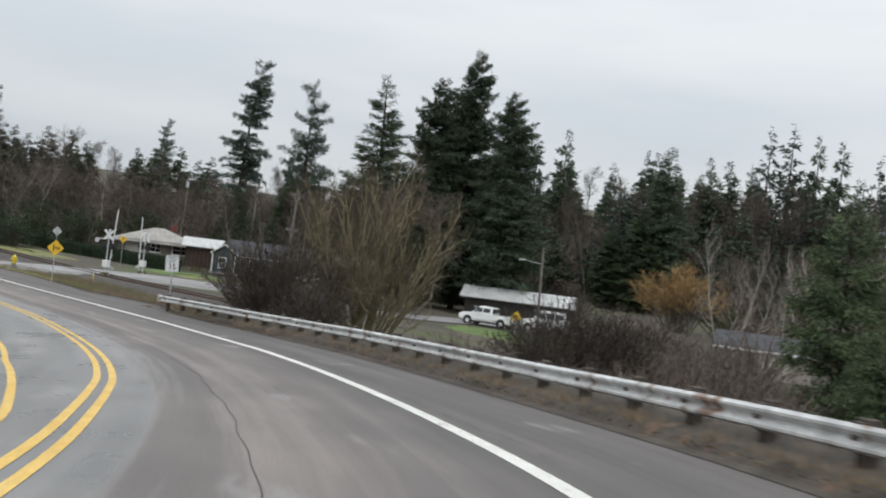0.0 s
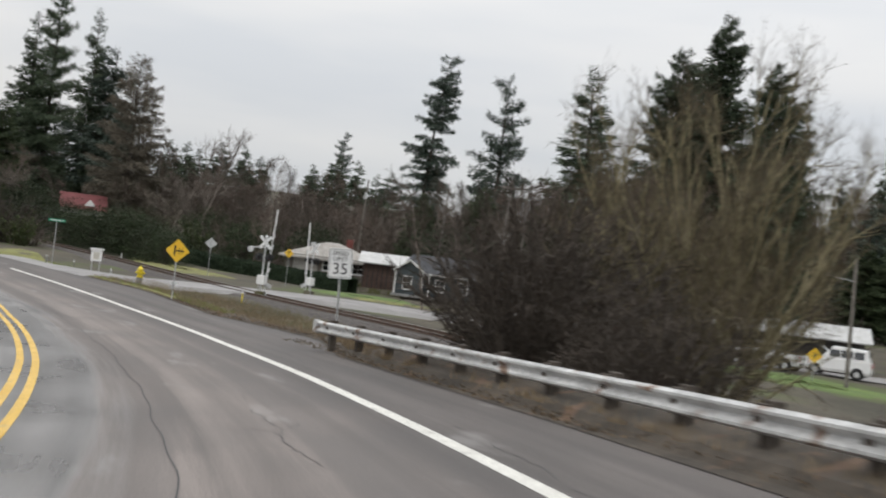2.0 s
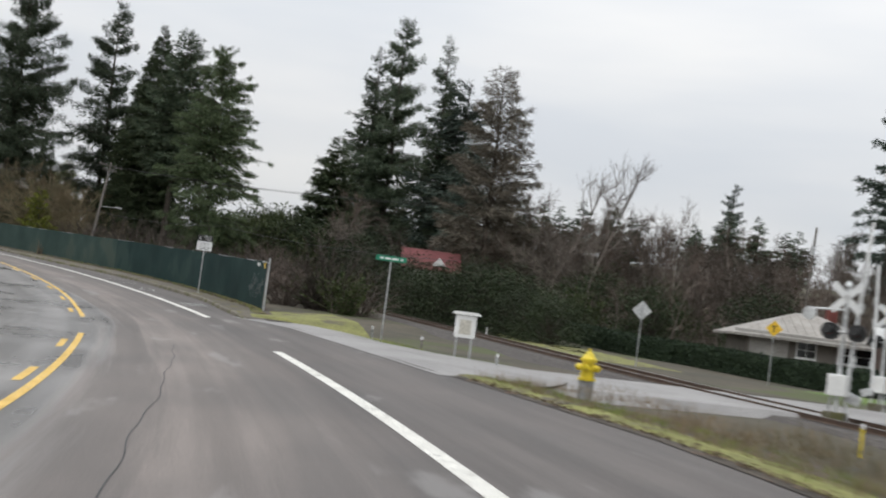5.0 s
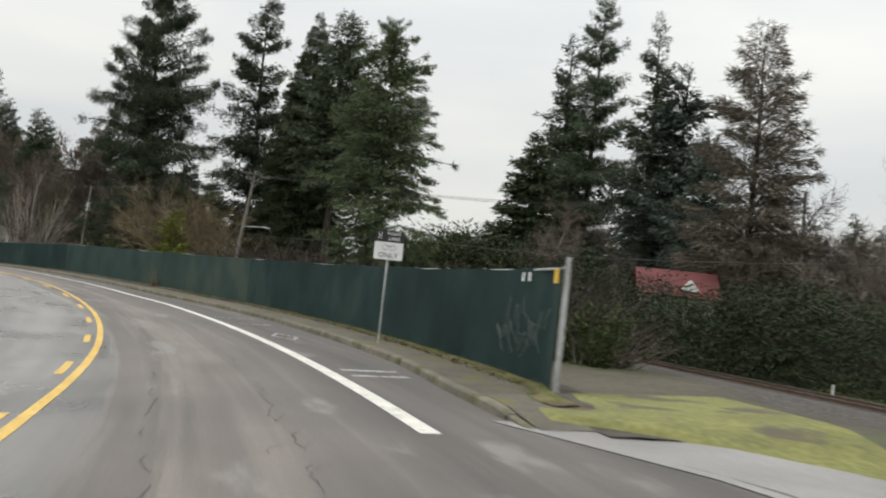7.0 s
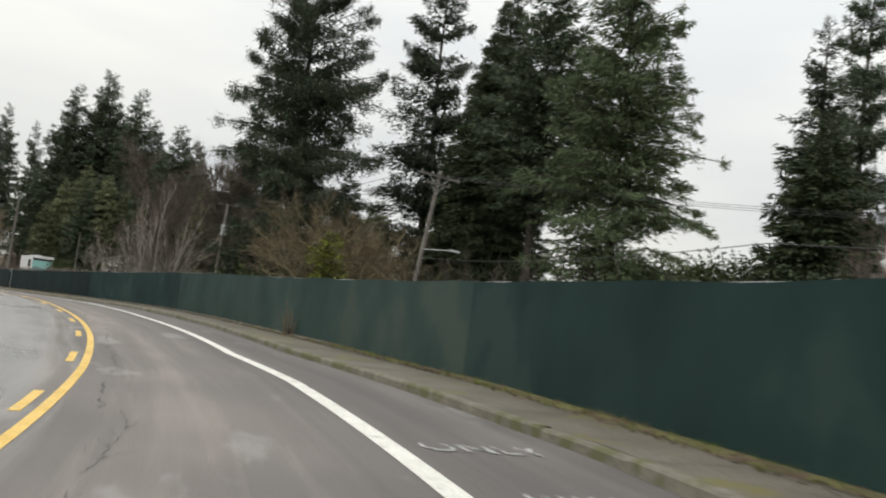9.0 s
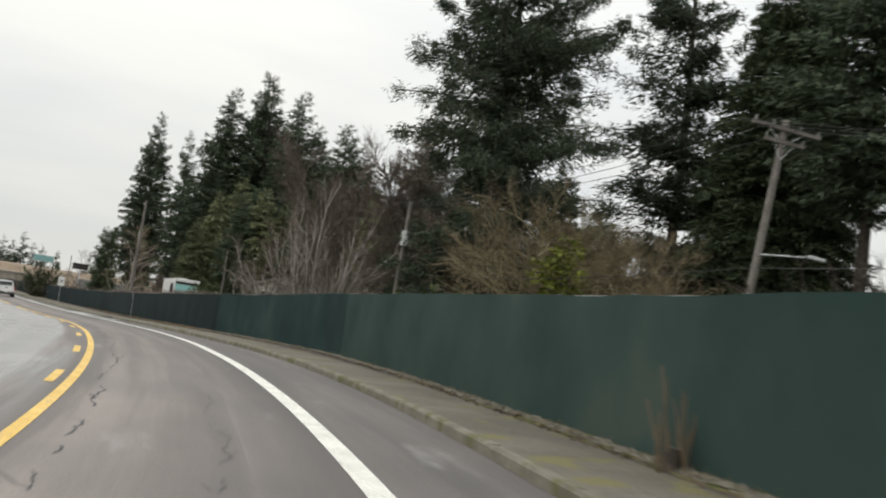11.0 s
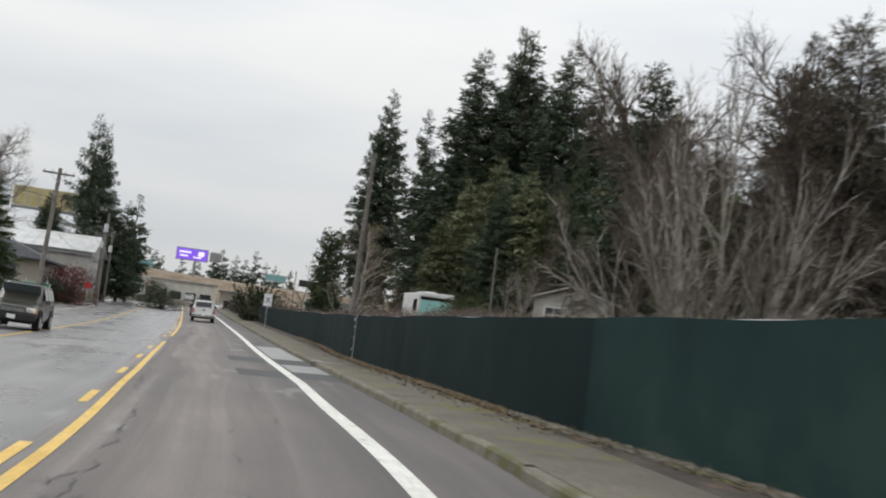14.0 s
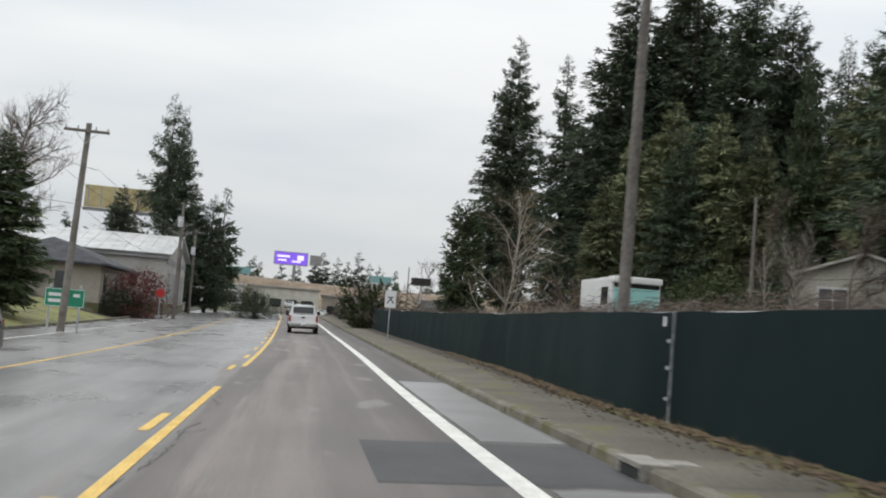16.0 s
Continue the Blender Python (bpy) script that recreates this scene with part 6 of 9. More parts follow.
pole(-139.4, 153.3, 10.2, "timber utility pole with a pale fitting", can=0.72, lean=2.0, dirn=60)
pole(-226.1, 188.8, 16.50, "tall pole with a transformer among the firs", can=0.8, dirn=60)
pole(-170.8, 170.1, 8.93, "short timber pole among bare trees", dirn=60, r=0.11)
pole(-182.4, 163.7, 8.65, "short pale pole with a wire", dirn=60, r=0.085)
pole(-163.75, 147.5, 9.8, "stout timber utility pole close behind the fence", dirn=70, r=0.125, lean=0.6)
pole(-201.6, 139.0, 11.00, "leaning timber utility pole with one crossarm", ((0.4, 2.2),), dirn=68, r=0.19, lean=2.2, can=0)
pole(-244.2, 149.3, 11.60, "timber utility pole with a white transformer", dirn=68, r=0.16, can=0.8)
pole(-261.8, 151.6, 11.50, "timber utility pole with crossarms", ((0.4, 2.0), (1.3, 2.0)), dirn=68, can=0.7)
pole(-274.4, 154.6, 11.63, "timber utility pole with crossarms", ((0.4, 2.0),), dirn=68, can=0.7)
pole(-306.8, 162.7, 14.90, "tall distant timber utility pole", ((0.4, 2.0),), dirn=68)
pole(-284.6, 183.9, 10.27, "slim distant timber utility pole", dirn=68, r=0.1)


def wire(points, sag, name="cable", r=0.012):
    """A hanging cable through points."""
    cu = bpy.data.curves.new(name, "CURVE")
    cu.dimensions, cu.bevel_depth, cu.bevel_resolution = "3D", r, 0
    for p_, q_ in zip(points, points[1:]):
        p_, q_ = Vector(p_), Vector(q_)
        sp_ = cu.splines.new("POLY")
        sp_.points.add(14)
        for i, pt in enumerate(sp_.points):
            f = i / 14
            c = p_.lerp(q_, f) - Vector((0, 0, sag * 4 * f * (1 - f)))
            pt.co = (*c, 1)
    cu.materials.append(M_SIGNBLACK)
    o = new(name, cu)
    return tagged(o, "thin dark overhead cable between the poles", "cable", "overhead cables")


for dx in (-1.0, 0.0, 1.0):
    wire([(-109.05 + dx * 0.4, 145.95 + dx, 10.5), (-70.6, 170.9 + dx, 12.2)], 0.9)
    wire([(-109.05 + dx * 0.4, 145.95 + dx, 10.5), (-140.4, 153.7 + dx * 0.5, 10.1)], 0.5)
wire([(-140.3, 154.0, 6.10), (-109.05, 145.95, 5.8), (-78, 128, 4.6), (-50, 112, 3.2)], 0.35)
wire([(-140.3, 154.0, 5.70), (-199.6, 174.8, 6.4), (-170, 168, 7)], 0.4)
wire([(-198.4, 175.2, 7.60), (-160, 172, 9.2)], 0.4)
for dx in (-0.9, 0.9):
    wire([(-202.5, 139.1 + dx, 9.0), (-246.7, 149.4 + dx, 9.6), (-276, 154.5 + dx, 9.8), (-306.8, 162.2 + dx, 12.6)], 0.6)
    wire([(-202.5, 139.1 + dx, 9.0 - dx * 0.1), (-160, 124, 8.8)], 0.6)
wire([(-201.6, 139.0, 7.10), (-160, 124, 6.2)], 0.5)
wire([(-201.6, 139.0, 7.30), (-246.7, 149.4, 6.8)], 0.7)


# ---- houses ----
def window(parent, x, z, w, h, y, dark=None):
    """A framed window on a wall whose outside lies at y, looking to -y."""
    f = part("window", box((w + 0.16, 0.06, h + 0.16), (x, y - 0.02, z), 0.01), M_TRIM, parent, "white-framed window")
    for sx in (-0.25, 0.25):
        for sz in (-0.25, 0.25):
            part("pane", box((w / 2 - 0.04, 0.02, h / 2 - 0.04), (x + sx * w, y - 0.05, z + sz * h), 0.0), dark or M_GLASS, f, "dark pane")
    part("sill", box((w + 0.26, 0.12, 0.06), (x, y - 0.06, z - h / 2 - 0.1), 0.008), M_TRIM, f)
    return f


def gable_roof(parent, w, d, eave, rise, over, material, along="x", thick=0.12, ribs=0):
    """Two roof slopes; the ridge runs along x or y."""
    W, D = (w, d) if along == "x" else (d, w)
    turn = 0 if along == "x" else 90
    half = D / 2 + over
    slope = math.hypot(D / 2, rise)
    ang = math.degrees(math.atan2(rise, D / 2))
    for sgn in (-1, 1):
        ln = slope * half / (D / 2)
        m = pose(0, 0, 0, 0, 0, turn) @ pose(0, sgn * half / 2, eave + rise - rise * half / D, -sgn * ang, 0, 0)
        bm = box((W + 2 * over, ln, thick), (0, 0, thick / 2), 0.01)
        bmesh.ops.transform(bm, matrix=m, verts=bm.verts)
        r = part("roof_slope", bm, material, parent)
        if ribs:
            n = int((W + 2 * over) / ribs)
            for i in range(n + 1):
                bm = box((0.05, ln, 0.05), (-(W / 2 + over) + i * (W + 2 * over) / n, 0, thick + 0.02), 0)
                bmesh.ops.transform(bm, matrix=m, verts=bm.verts)
                part("rib", bm, material, r)


def hip_roof(parent, w, d, eave, rise, over, material, thick=0.16):
    """Four slopes that meet in a short ridge along x, with closed eaves and courses of battens."""
    W, D = w / 2 + over, d / 2 + over
    r = max(0.3, W - D)
    top = eave + rise
    low = eave - over * rise / (d / 2)
    pts = [(-W, -D, low), (W, -D, low), (W, D, low), (-W, D, low), (-r, 0, top), (r, 0, top)]
    pts += [(x, y, z - thick) for x, y, z in pts[:4]]
    roof = link("roof", pts, [(0, 1, 5, 4), (1, 2, 5), (2, 3, 4, 5), (3, 0, 4), (0, 6, 7, 1), (1, 7, 8, 2), (2, 8, 9, 3), (3, 9, 6, 0), (9, 8, 7, 6)], material, parent)
    n = int(2 * W / 0.6)
    for i in range(1, n):
        x = -W + 2 * W * i / n
        run = D if abs(x) < r else D * (W - abs(x)) / (W - r)
        for sgn in (-1, 1):
            a, b = Vector((x, sgn * D, low + 0.02)), Vector((x, sgn * (D - run), low + (top - low) * run / D + 0.02))
            part("rib", rod(a, b, 0.035, n=4), material, roof)


def walls(parent, w, d, h, material, gable=0.0, along="x", thick=0.18, name="wall"):
    """Four walls with thickness; the end walls carry the gables."""
    for sx, sy in ((0, -1), (0, 1), (-1, 0), (1, 0)):
        length = w if sy else d - 2 * thick
        is_end = bool(sx) if along == "x" else bool(sy)
        pts = [(-length / 2, 0), (length / 2, 0), (length / 2, h), (-length / 2, h)]
        if gable and is_end:
            pts.insert(3, (0, h + gable))
        m = pose(sx * (w / 2 - thick / 2), sy * (d / 2 - thick / 2), 0, 0, 0, 90 if sx else 0)
        part(name, prism(pts, thick, m), material, parent)


# slate-blue house with white trim
hx_, hy_ = -22.1, 132.7
blue = thing("house", facing(hx_, hy_, -0.75, -27, 95) @ Matrix.Diagonal((0.89, 0.89, 0.95, 1)), "low slate-blue house with white trim and dark roof", "house")
walls(blue, 10.5, 7.0, 2.5, M_SIDING, 1.7)
gable_roof(blue, 10.5, 7.0, 2.5, 1.7, 0.45, M_SHINGLE)
part("foundation", box((10.6, 7.1, 0.8), (0, 0, -0.4), 0.02), M_KERB, blue)
for x in (-1.0, 1.6):
    window(blue, x, 1.35, 1.0, 1.1, -3.5)
window(blue, -4.2, 1.35, 0.9, 1.2, -5.0)
for x in (-5.2, 5.2):
    part("corner_board", box((0.16, 0.16, 2.5), (x, -3.46, 1.25), 0.01), M_TRIM, blue)
for i in range(9):
    part("siding_lap", box((10.2, 0.03, 0.03), (0, -3.51, 0.25 + i * 0.27), 0.0), M_SIDING, blue)
# front gable with porch
part("porch_front", prism([(-1.6, 0), (1.6, 0), (1.6, 2.5), (0, 3.5), (-1.6, 2.5)], 0.16, pose(-4.0, -4.9, 0)), M_SIDING, blue)
for sx in (-1, 1):
    bm = box((2.15, 3.4, 0.1), (0, 0, 0), 0.01)
    bmesh.ops.transform(bm, matrix=pose(-4.0 + sx * 0.95, -3.6, 3.02, 0, sx * 32, 0), verts=bm.verts)
    part("porch_roof", bm, M_SHINGLE, blue)
    part("barge_board", box((2.15, 0.08, 0.16), (-4.0 + sx * 0.95, -5.3, 3.02), 0.01, (0, sx * 32, 0)), M_TRIM, blue)
for x in (-5.55, -2.45, -1.7):
    part("porch_post", box((0.14, 0.14, 2.5), (x, -5.2, 1.25), 0.01), M_TRIM, blue, "white porch post")
part("porch_floor", box((5.4, 1.8, 0.25), (-3.2, -4.4, 0.05), 0.02), M_GREYWALL, blue)
part("fascia", box((10.5, 0.06, 0.18), (0, -3.96, 2.36), 0.01), M_TRIM, blue)
# its wing with a second gable
part("wing_front", prism([(-2.3, 0), (2.3, 0), (2.3, 2.4), (0, 4.0), (-2.3, 2.4)], 0.18, pose(5.9, -4.2, 0)), M_SIDING, blue)
part("wing_side", box((0.18, 6, 2.4), (8.1, -1.1, 1.2), 0.01), M_SIDING, blue)
part("wing_side", box((0.18, 1.0, 2.4), (3.7, -3.7, 1.2), 0.01), M_SIDING, blue)
for sx in (-1, 1):
    bm = box((3.1, 6.5, 0.12), (0, 0, 0), 0.01)
    bmesh.ops.transform(bm, matrix=pose(5.9 + sx * 1.28, -1.5, 3.28, 0, sx * 34.8, 0), verts=bm.verts)
    part("wing_roof", bm, M_SHINGLE, blue)
for x in (5.6, 6.2):
    part("slit_window", box((0.22, 0.05, 0.9), (x, -4.32, 1.6), 0.005), M_TRIM, blue)
for x in (3.68, 8.12):
    part("corner_board", box((0.14, 0.14, 2.4), (x, -4.24, 1.2), 0.01), M_TRIM, blue)

# long ranch house behind the hedge
ranch = thing("house", facing(-38.7, 144.5, -0.3, -24, 108), "long low taupe ranch house with a broad grey hipped roof", "house")
walls(ranch, 9.4, 8, 2.3, M_TAUPE)
hip_roof(ranch, 9.4, 8, 2.3, 1.55, 0.9, M_METALROOF)
part("foundation", box((9.5, 8.1, 1.6), (0, 0, -0.8), 0.02), M_KERB, ranch)
part("fascia", box((11.1, 0.06, 0.2), (0, -4.93, 2.16), 0.01), M_PALEWALL, ranch, "pale eaves board")
window(ranch, 2.6, 1.3, 2.2, 1.1, -4.0)
window(ranch, -0.6, 1.3, 1.2, 1.0, -4.0)
part("garage_door", box((2.6, 0.06, 2.0), (-3.1, -4.03, 1.0), 0.01), M_PALEWALL, ranch, "pale panelled door")
part("chimney", box((0.7, 0.7, 1.2), (2, 1.2, 3.8), 0.02), M_BRICKRED, ranch)
shed = thing("shed", facing(-29.9, 137.5, -0.6, -22, 100), "white-roofed carport beside the ranch house", "shed")
walls(shed, 6, 6, 2.6, M_BROWNWALL, 0.5)
part("foundation", box((6.1, 6.1, 0.9), (0, 0, -0.45), 0.02), M_KERB, shed)
for k in range(13):
    part("slat", box((0.1, 0.05, 2.3), (-2.9 + k * 0.48, -3.03, 1.25), 0.0), M_BARKWALL, shed, "dark upright slat")
gable_roof(shed, 6, 6, 2.6, 0.9, 0.5, M_WHITEROOF)
farm = thing("house", facing(-9.5, 133.5, -1.0, -12, 95), "low dark red-brown house with a worn brown roof", "house")
walls(farm, 9.0, 7, 2.4, M_BROWNWALL, 1.5)
gable_roof(farm, 9.0, 7, 2.4, 1.5, 0.5, M_OLDROOF)
part("foundation", box((9.1, 7.1, 1.2), (0, 0, -0.6), 0.02), M_KERB, farm)
window(farm, -2.6, 1.4, 1.1, 1.0, -3.5)
window(farm, 2.2, 1.4, 1.1, 1.0, -3.5)

# red-roofed house among the trees
red = thing("house", facing(-78.0, 160.5, -0.4, -40, 100), "white house with a red roof among bare trees", "house")
walls(red, 5.2, 4.8, 4.7, M_CREAM, 1.7)
gable_roof(red, 5.2, 4.8, 4.7, 1.7, 0.4, M_REDROOF)
part("dormer", prism([(-0.7, 0), (0.7, 0), (0, 0.8)], 1.2, pose(0.8, -1.9, 4.95)), M_TRIM, red, "white dormer gable")
window(red, -1.3, 3.4, 0.9, 1.0, -2.4)
window(red, 1.3, 3.4, 0.9, 1.0, -2.4)

# low white-roofed building in the dip, two-storey house behind, garage by the scrub
low = thing("outbuilding", facing(8.4, 124.5, ground(8.4, 124.5) - 0.1, 2, 60), "low dark shed with a shallow white metal roof", "shed")
walls(low, 11.5, 7, 2.7, M_BARKWALL, 0.5)
gable_roof(low, 11.5, 7, 2.7, 1.0, 0.6, M_WHITEROOF, ribs=0.8)
balc = thing("house", facing(33.0, 205.0, ground(33.0, 205.0) - 1.2, 0, 30), "pale two-storey house with a railed balcony", "house")
walls(balc, 9, 8, 5.2, M_GREYWALL, 1.6)
gable_roof(balc, 9, 8, 5.2, 1.6, 0.6, M_METALROOF)
part("balcony_floor", box((8, 1.6, 0.2), (0, -4.8, 2.7), 0.02), M_TRIM, balc)
for i in range(17):
    part("baluster", box((0.06, 0.06, 0.95), (-3.9 + i * 0.49, -5.5, 3.25), 0), M_TRIM, balc)
part("handrail", box((8, 0.1, 0.1), (0, -5.5, 3.75), 0.01), M_TRIM, balc)
for x in (-2.5, 0.2, 2.8):
    window(balc, x, 3.8, 1.4, 1.4, -4.0)
    window(balc, x, 1.3, 1.4, 1.3, -4.0)
gar = thing("garage", facing(27.2, 90.9, ground(27.2, 90.9) - 0.1, 4, 4), "small tan garage with a dark low roof in the scrub", "garage")
walls(gar, 7.2, 6, 2.4, M_TAN, 1.0)
gable_roof(gar, 7.2, 6, 2.4, 1.0, 0.5, M_SHINGLE)
part("fascia", box((8.2, 0.06, 0.18), (0, -3.56, 2.28), 0.01), M_TRIM, gar, "pale eaves board")
part("garage_door", box((2.6, 0.06, 2.0), (0.6, -3.03, 1.0), 0.01), M_CREAM, gar)

# clipped hedge before the ranch house
hedge = thing("hedge", Matrix(), "long clipped dark green hedge", "hedge")
hl = catmull([(-60.9, 150.6, 0), (-55.3, 145.5, 0), (-43.4, 136.3, 0), (-31.8, 129.2, 0)], 0.5)
rng = np.random.default_rng(77)
hp = []
for i in range(15000):
    k = rng.integers(0, len(hl) - 1)
    c = hl[k] + (hl[k + 1] - hl[k]) * rng.random()
    d_ = hl[k + 1] - hl[k]
    n_ = np.array([d_[1], -d_[0], 0]) / np.linalg.norm(d_)
    face = rng.random()
    o_, z_ = (rng.uniform(-0.7, 0.7), 1.45 + rng.normal(0, 0.05)) if face < 0.35 else (0.75 * rng.choice((-1, 1)) + rng.normal(0, 0.06), rng.uniform(0, 1.45))
    hp.append(c + n_ * o_ + np.array([0, 0, z_]))
hp = np.array(hp)
hp[:, 2] += ground(hp[:, 0], hp[:, 1])
hv, hf = blades(hp, rng.normal(size=(len(hp), 3)), rng.uniform(0.12, 0.25, len(hp)), 0.12, rng, 0.1)
link("leafage", hv, hf, M_HEDGE, hedge)
core = [(c[0] + n0 * o_, c[1] + n1 * o_, ground(c[0], c[1]) + z_) for c, (n0, n1) in zip(hl, [(0.6, 0.8)] * len(hl)) for o_, z_ in ((-0.6, -0.2), (-0.6, 1.35), (0.6, 1.35), (0.6, -0.2))]
cf = [(i * 4 + j, i * 4 + (j + 1) % 4, (i + 1) * 4 + (j + 1) % 4, (i + 1) * 4 + j) for i in range(len(hl) - 1) for j in range(4)]
link("core", core, cf, M_HEDGE, hedge)


def lawn(name, cx, cy, rx, ry, turn, material, label, up=0.05, n=28):
    """A grassy patch with a wavy rim, lying on the land."""
    verts, faces = [(cx, cy, ground(cx, cy) + up)], []
    ca, sa = math.cos(radians(turn)), math.sin(radians(turn))
    rings = 5
    for r in range(1, rings + 1):
        for i in range(n):
            a = 2 * math.pi * i / n
            w = r / rings * (1 + 0.07 * math.sin(3 * a + cx) + 0.05 * math.sin(7 * a))
            x, y = rx * w * math.cos(a), ry * w * math.sin(a)
            px, py = cx + x * ca - y * sa, cy + x * sa + y * ca
            verts.append((px, py, ground(px, py) + (up if r < rings else -0.02)))
    faces += [(0, 1 + i, 1 + (i + 1) % n) for i in range(n)]
    for r in range(rings - 1):
        for i in range(n):
            a_, b_ = 1 + r * n + i, 1 + r * n + (i + 1) % n
            faces.append((a_, b_, b_ + n, a_ + n))
    return tagged(link(name, verts, faces, material, smooth_shade=True), label, "lawn", kind="structure")


lawn("lawn", -29.0, 122.4, 6.5, 3.6, -30, M_LAWN, "bright green wet lawn before the house")
lawn("lawn", -67.0, 159.1, 9, 4.5, -45, M_LAWN, "green lawn behind the hedge", 0.09)
lawn("lawn", -51.2, 131.8, 15, 3.2, -47, M_VERGE, "mossy yellow-green grass along the rails", 0.07)
lawn("lawn", -24.4, 118.2, 6, 1.6, -20, M_VERGE, "dull grass beside the street", 0.07)
lawn("lawn", 7.2, 98.2, 7.5, 5.2, -38, M_LAWN, "bright green lawn beside the parked cars")
lawn("lawn", -47.6, 101.3, 5.0, 1.3, 133, M_VERGE, "mossy grass beside the street mouth", 0.16)
lawn("lawn", -50.2, 101.7, 5, 1.7, 128, M_LAWN, "bright grass at the end of the fence", 0.14)
lane_ = ribbon("driveway", catmull([(-6, 101, 0), (-1.0, 106, 0), (3.5, 111.5, 0), (12, 116.5, 0), (22, 117.5, 0)], 1.0), 3.0, M_STREET, 0.08, lambda x, y: ground(x, y))
tagged(lane_, "damp asphalt driveway below the road", "driveway", kind="structure")


# ---- vehicles ----
def wheel(parent, x, y, r=0.37, w=0.25, rim=None):
    t = part("wheel", rod((x - w / 2, y, r), (x + w / 2, y, r), r, n=20), M_BLACK, parent, "black tyre")
    for sx in (-1, 1):
        part("rim", rod((x + sx * w / 2, y, r), (x + sx * (w / 2 + 0.012), y, r), r * 0.62, r * 0.5, n=14), rim or M_ALU, t, "grey rim")


def shell(parent, name, stations, material, label=""):
    """A body lofted lengthwise: rows of (y, half width below, half width above, low, shoulder, roof)."""
    verts, faces = [], []
    for y, wb, wt, lo, mid, hi in stations:
        verts += [(-wb * 0.93, y, lo), (-wb, y, lo + (mid - lo) * 0.35), (-wb * 0.98, y, mid), (-wt, y, hi - 0.05), (-wt * 0.8, y, hi), (wt * 0.8, y, hi), (wt, y, hi - 0.05), (wb * 0.98, y, mid), (wb, y, lo + (mid - lo) * 0.35), (wb * 0.93, y, lo)]
    k = 10
    for i in range(len(stations) - 1):
        faces += [(i * k + j, i * k + (j + 1) % k, (i + 1) * k + (j + 1) % k, (i + 1) * k + j) for j in range(k)]
    faces += [tuple(range(k)), tuple(range((len(stations) - 1) * k, len(stations) * k))[::-1]]
    ob = link(name, verts, faces, material, parent, label, smooth_shade=False)
    bm = bmesh.new()
    bm.from_mesh(ob.data)
    bmesh.ops.recalc_face_normals(bm, faces=bm.faces)
    bmesh.ops.bevel(bm, geom=[e for e in bm.edges if e.calc_face_angle(0) > 0.5], offset=0.025, segments=2, affect="EDGES")
    bm.to_mesh(ob.data)
    bm.free()
    return ob


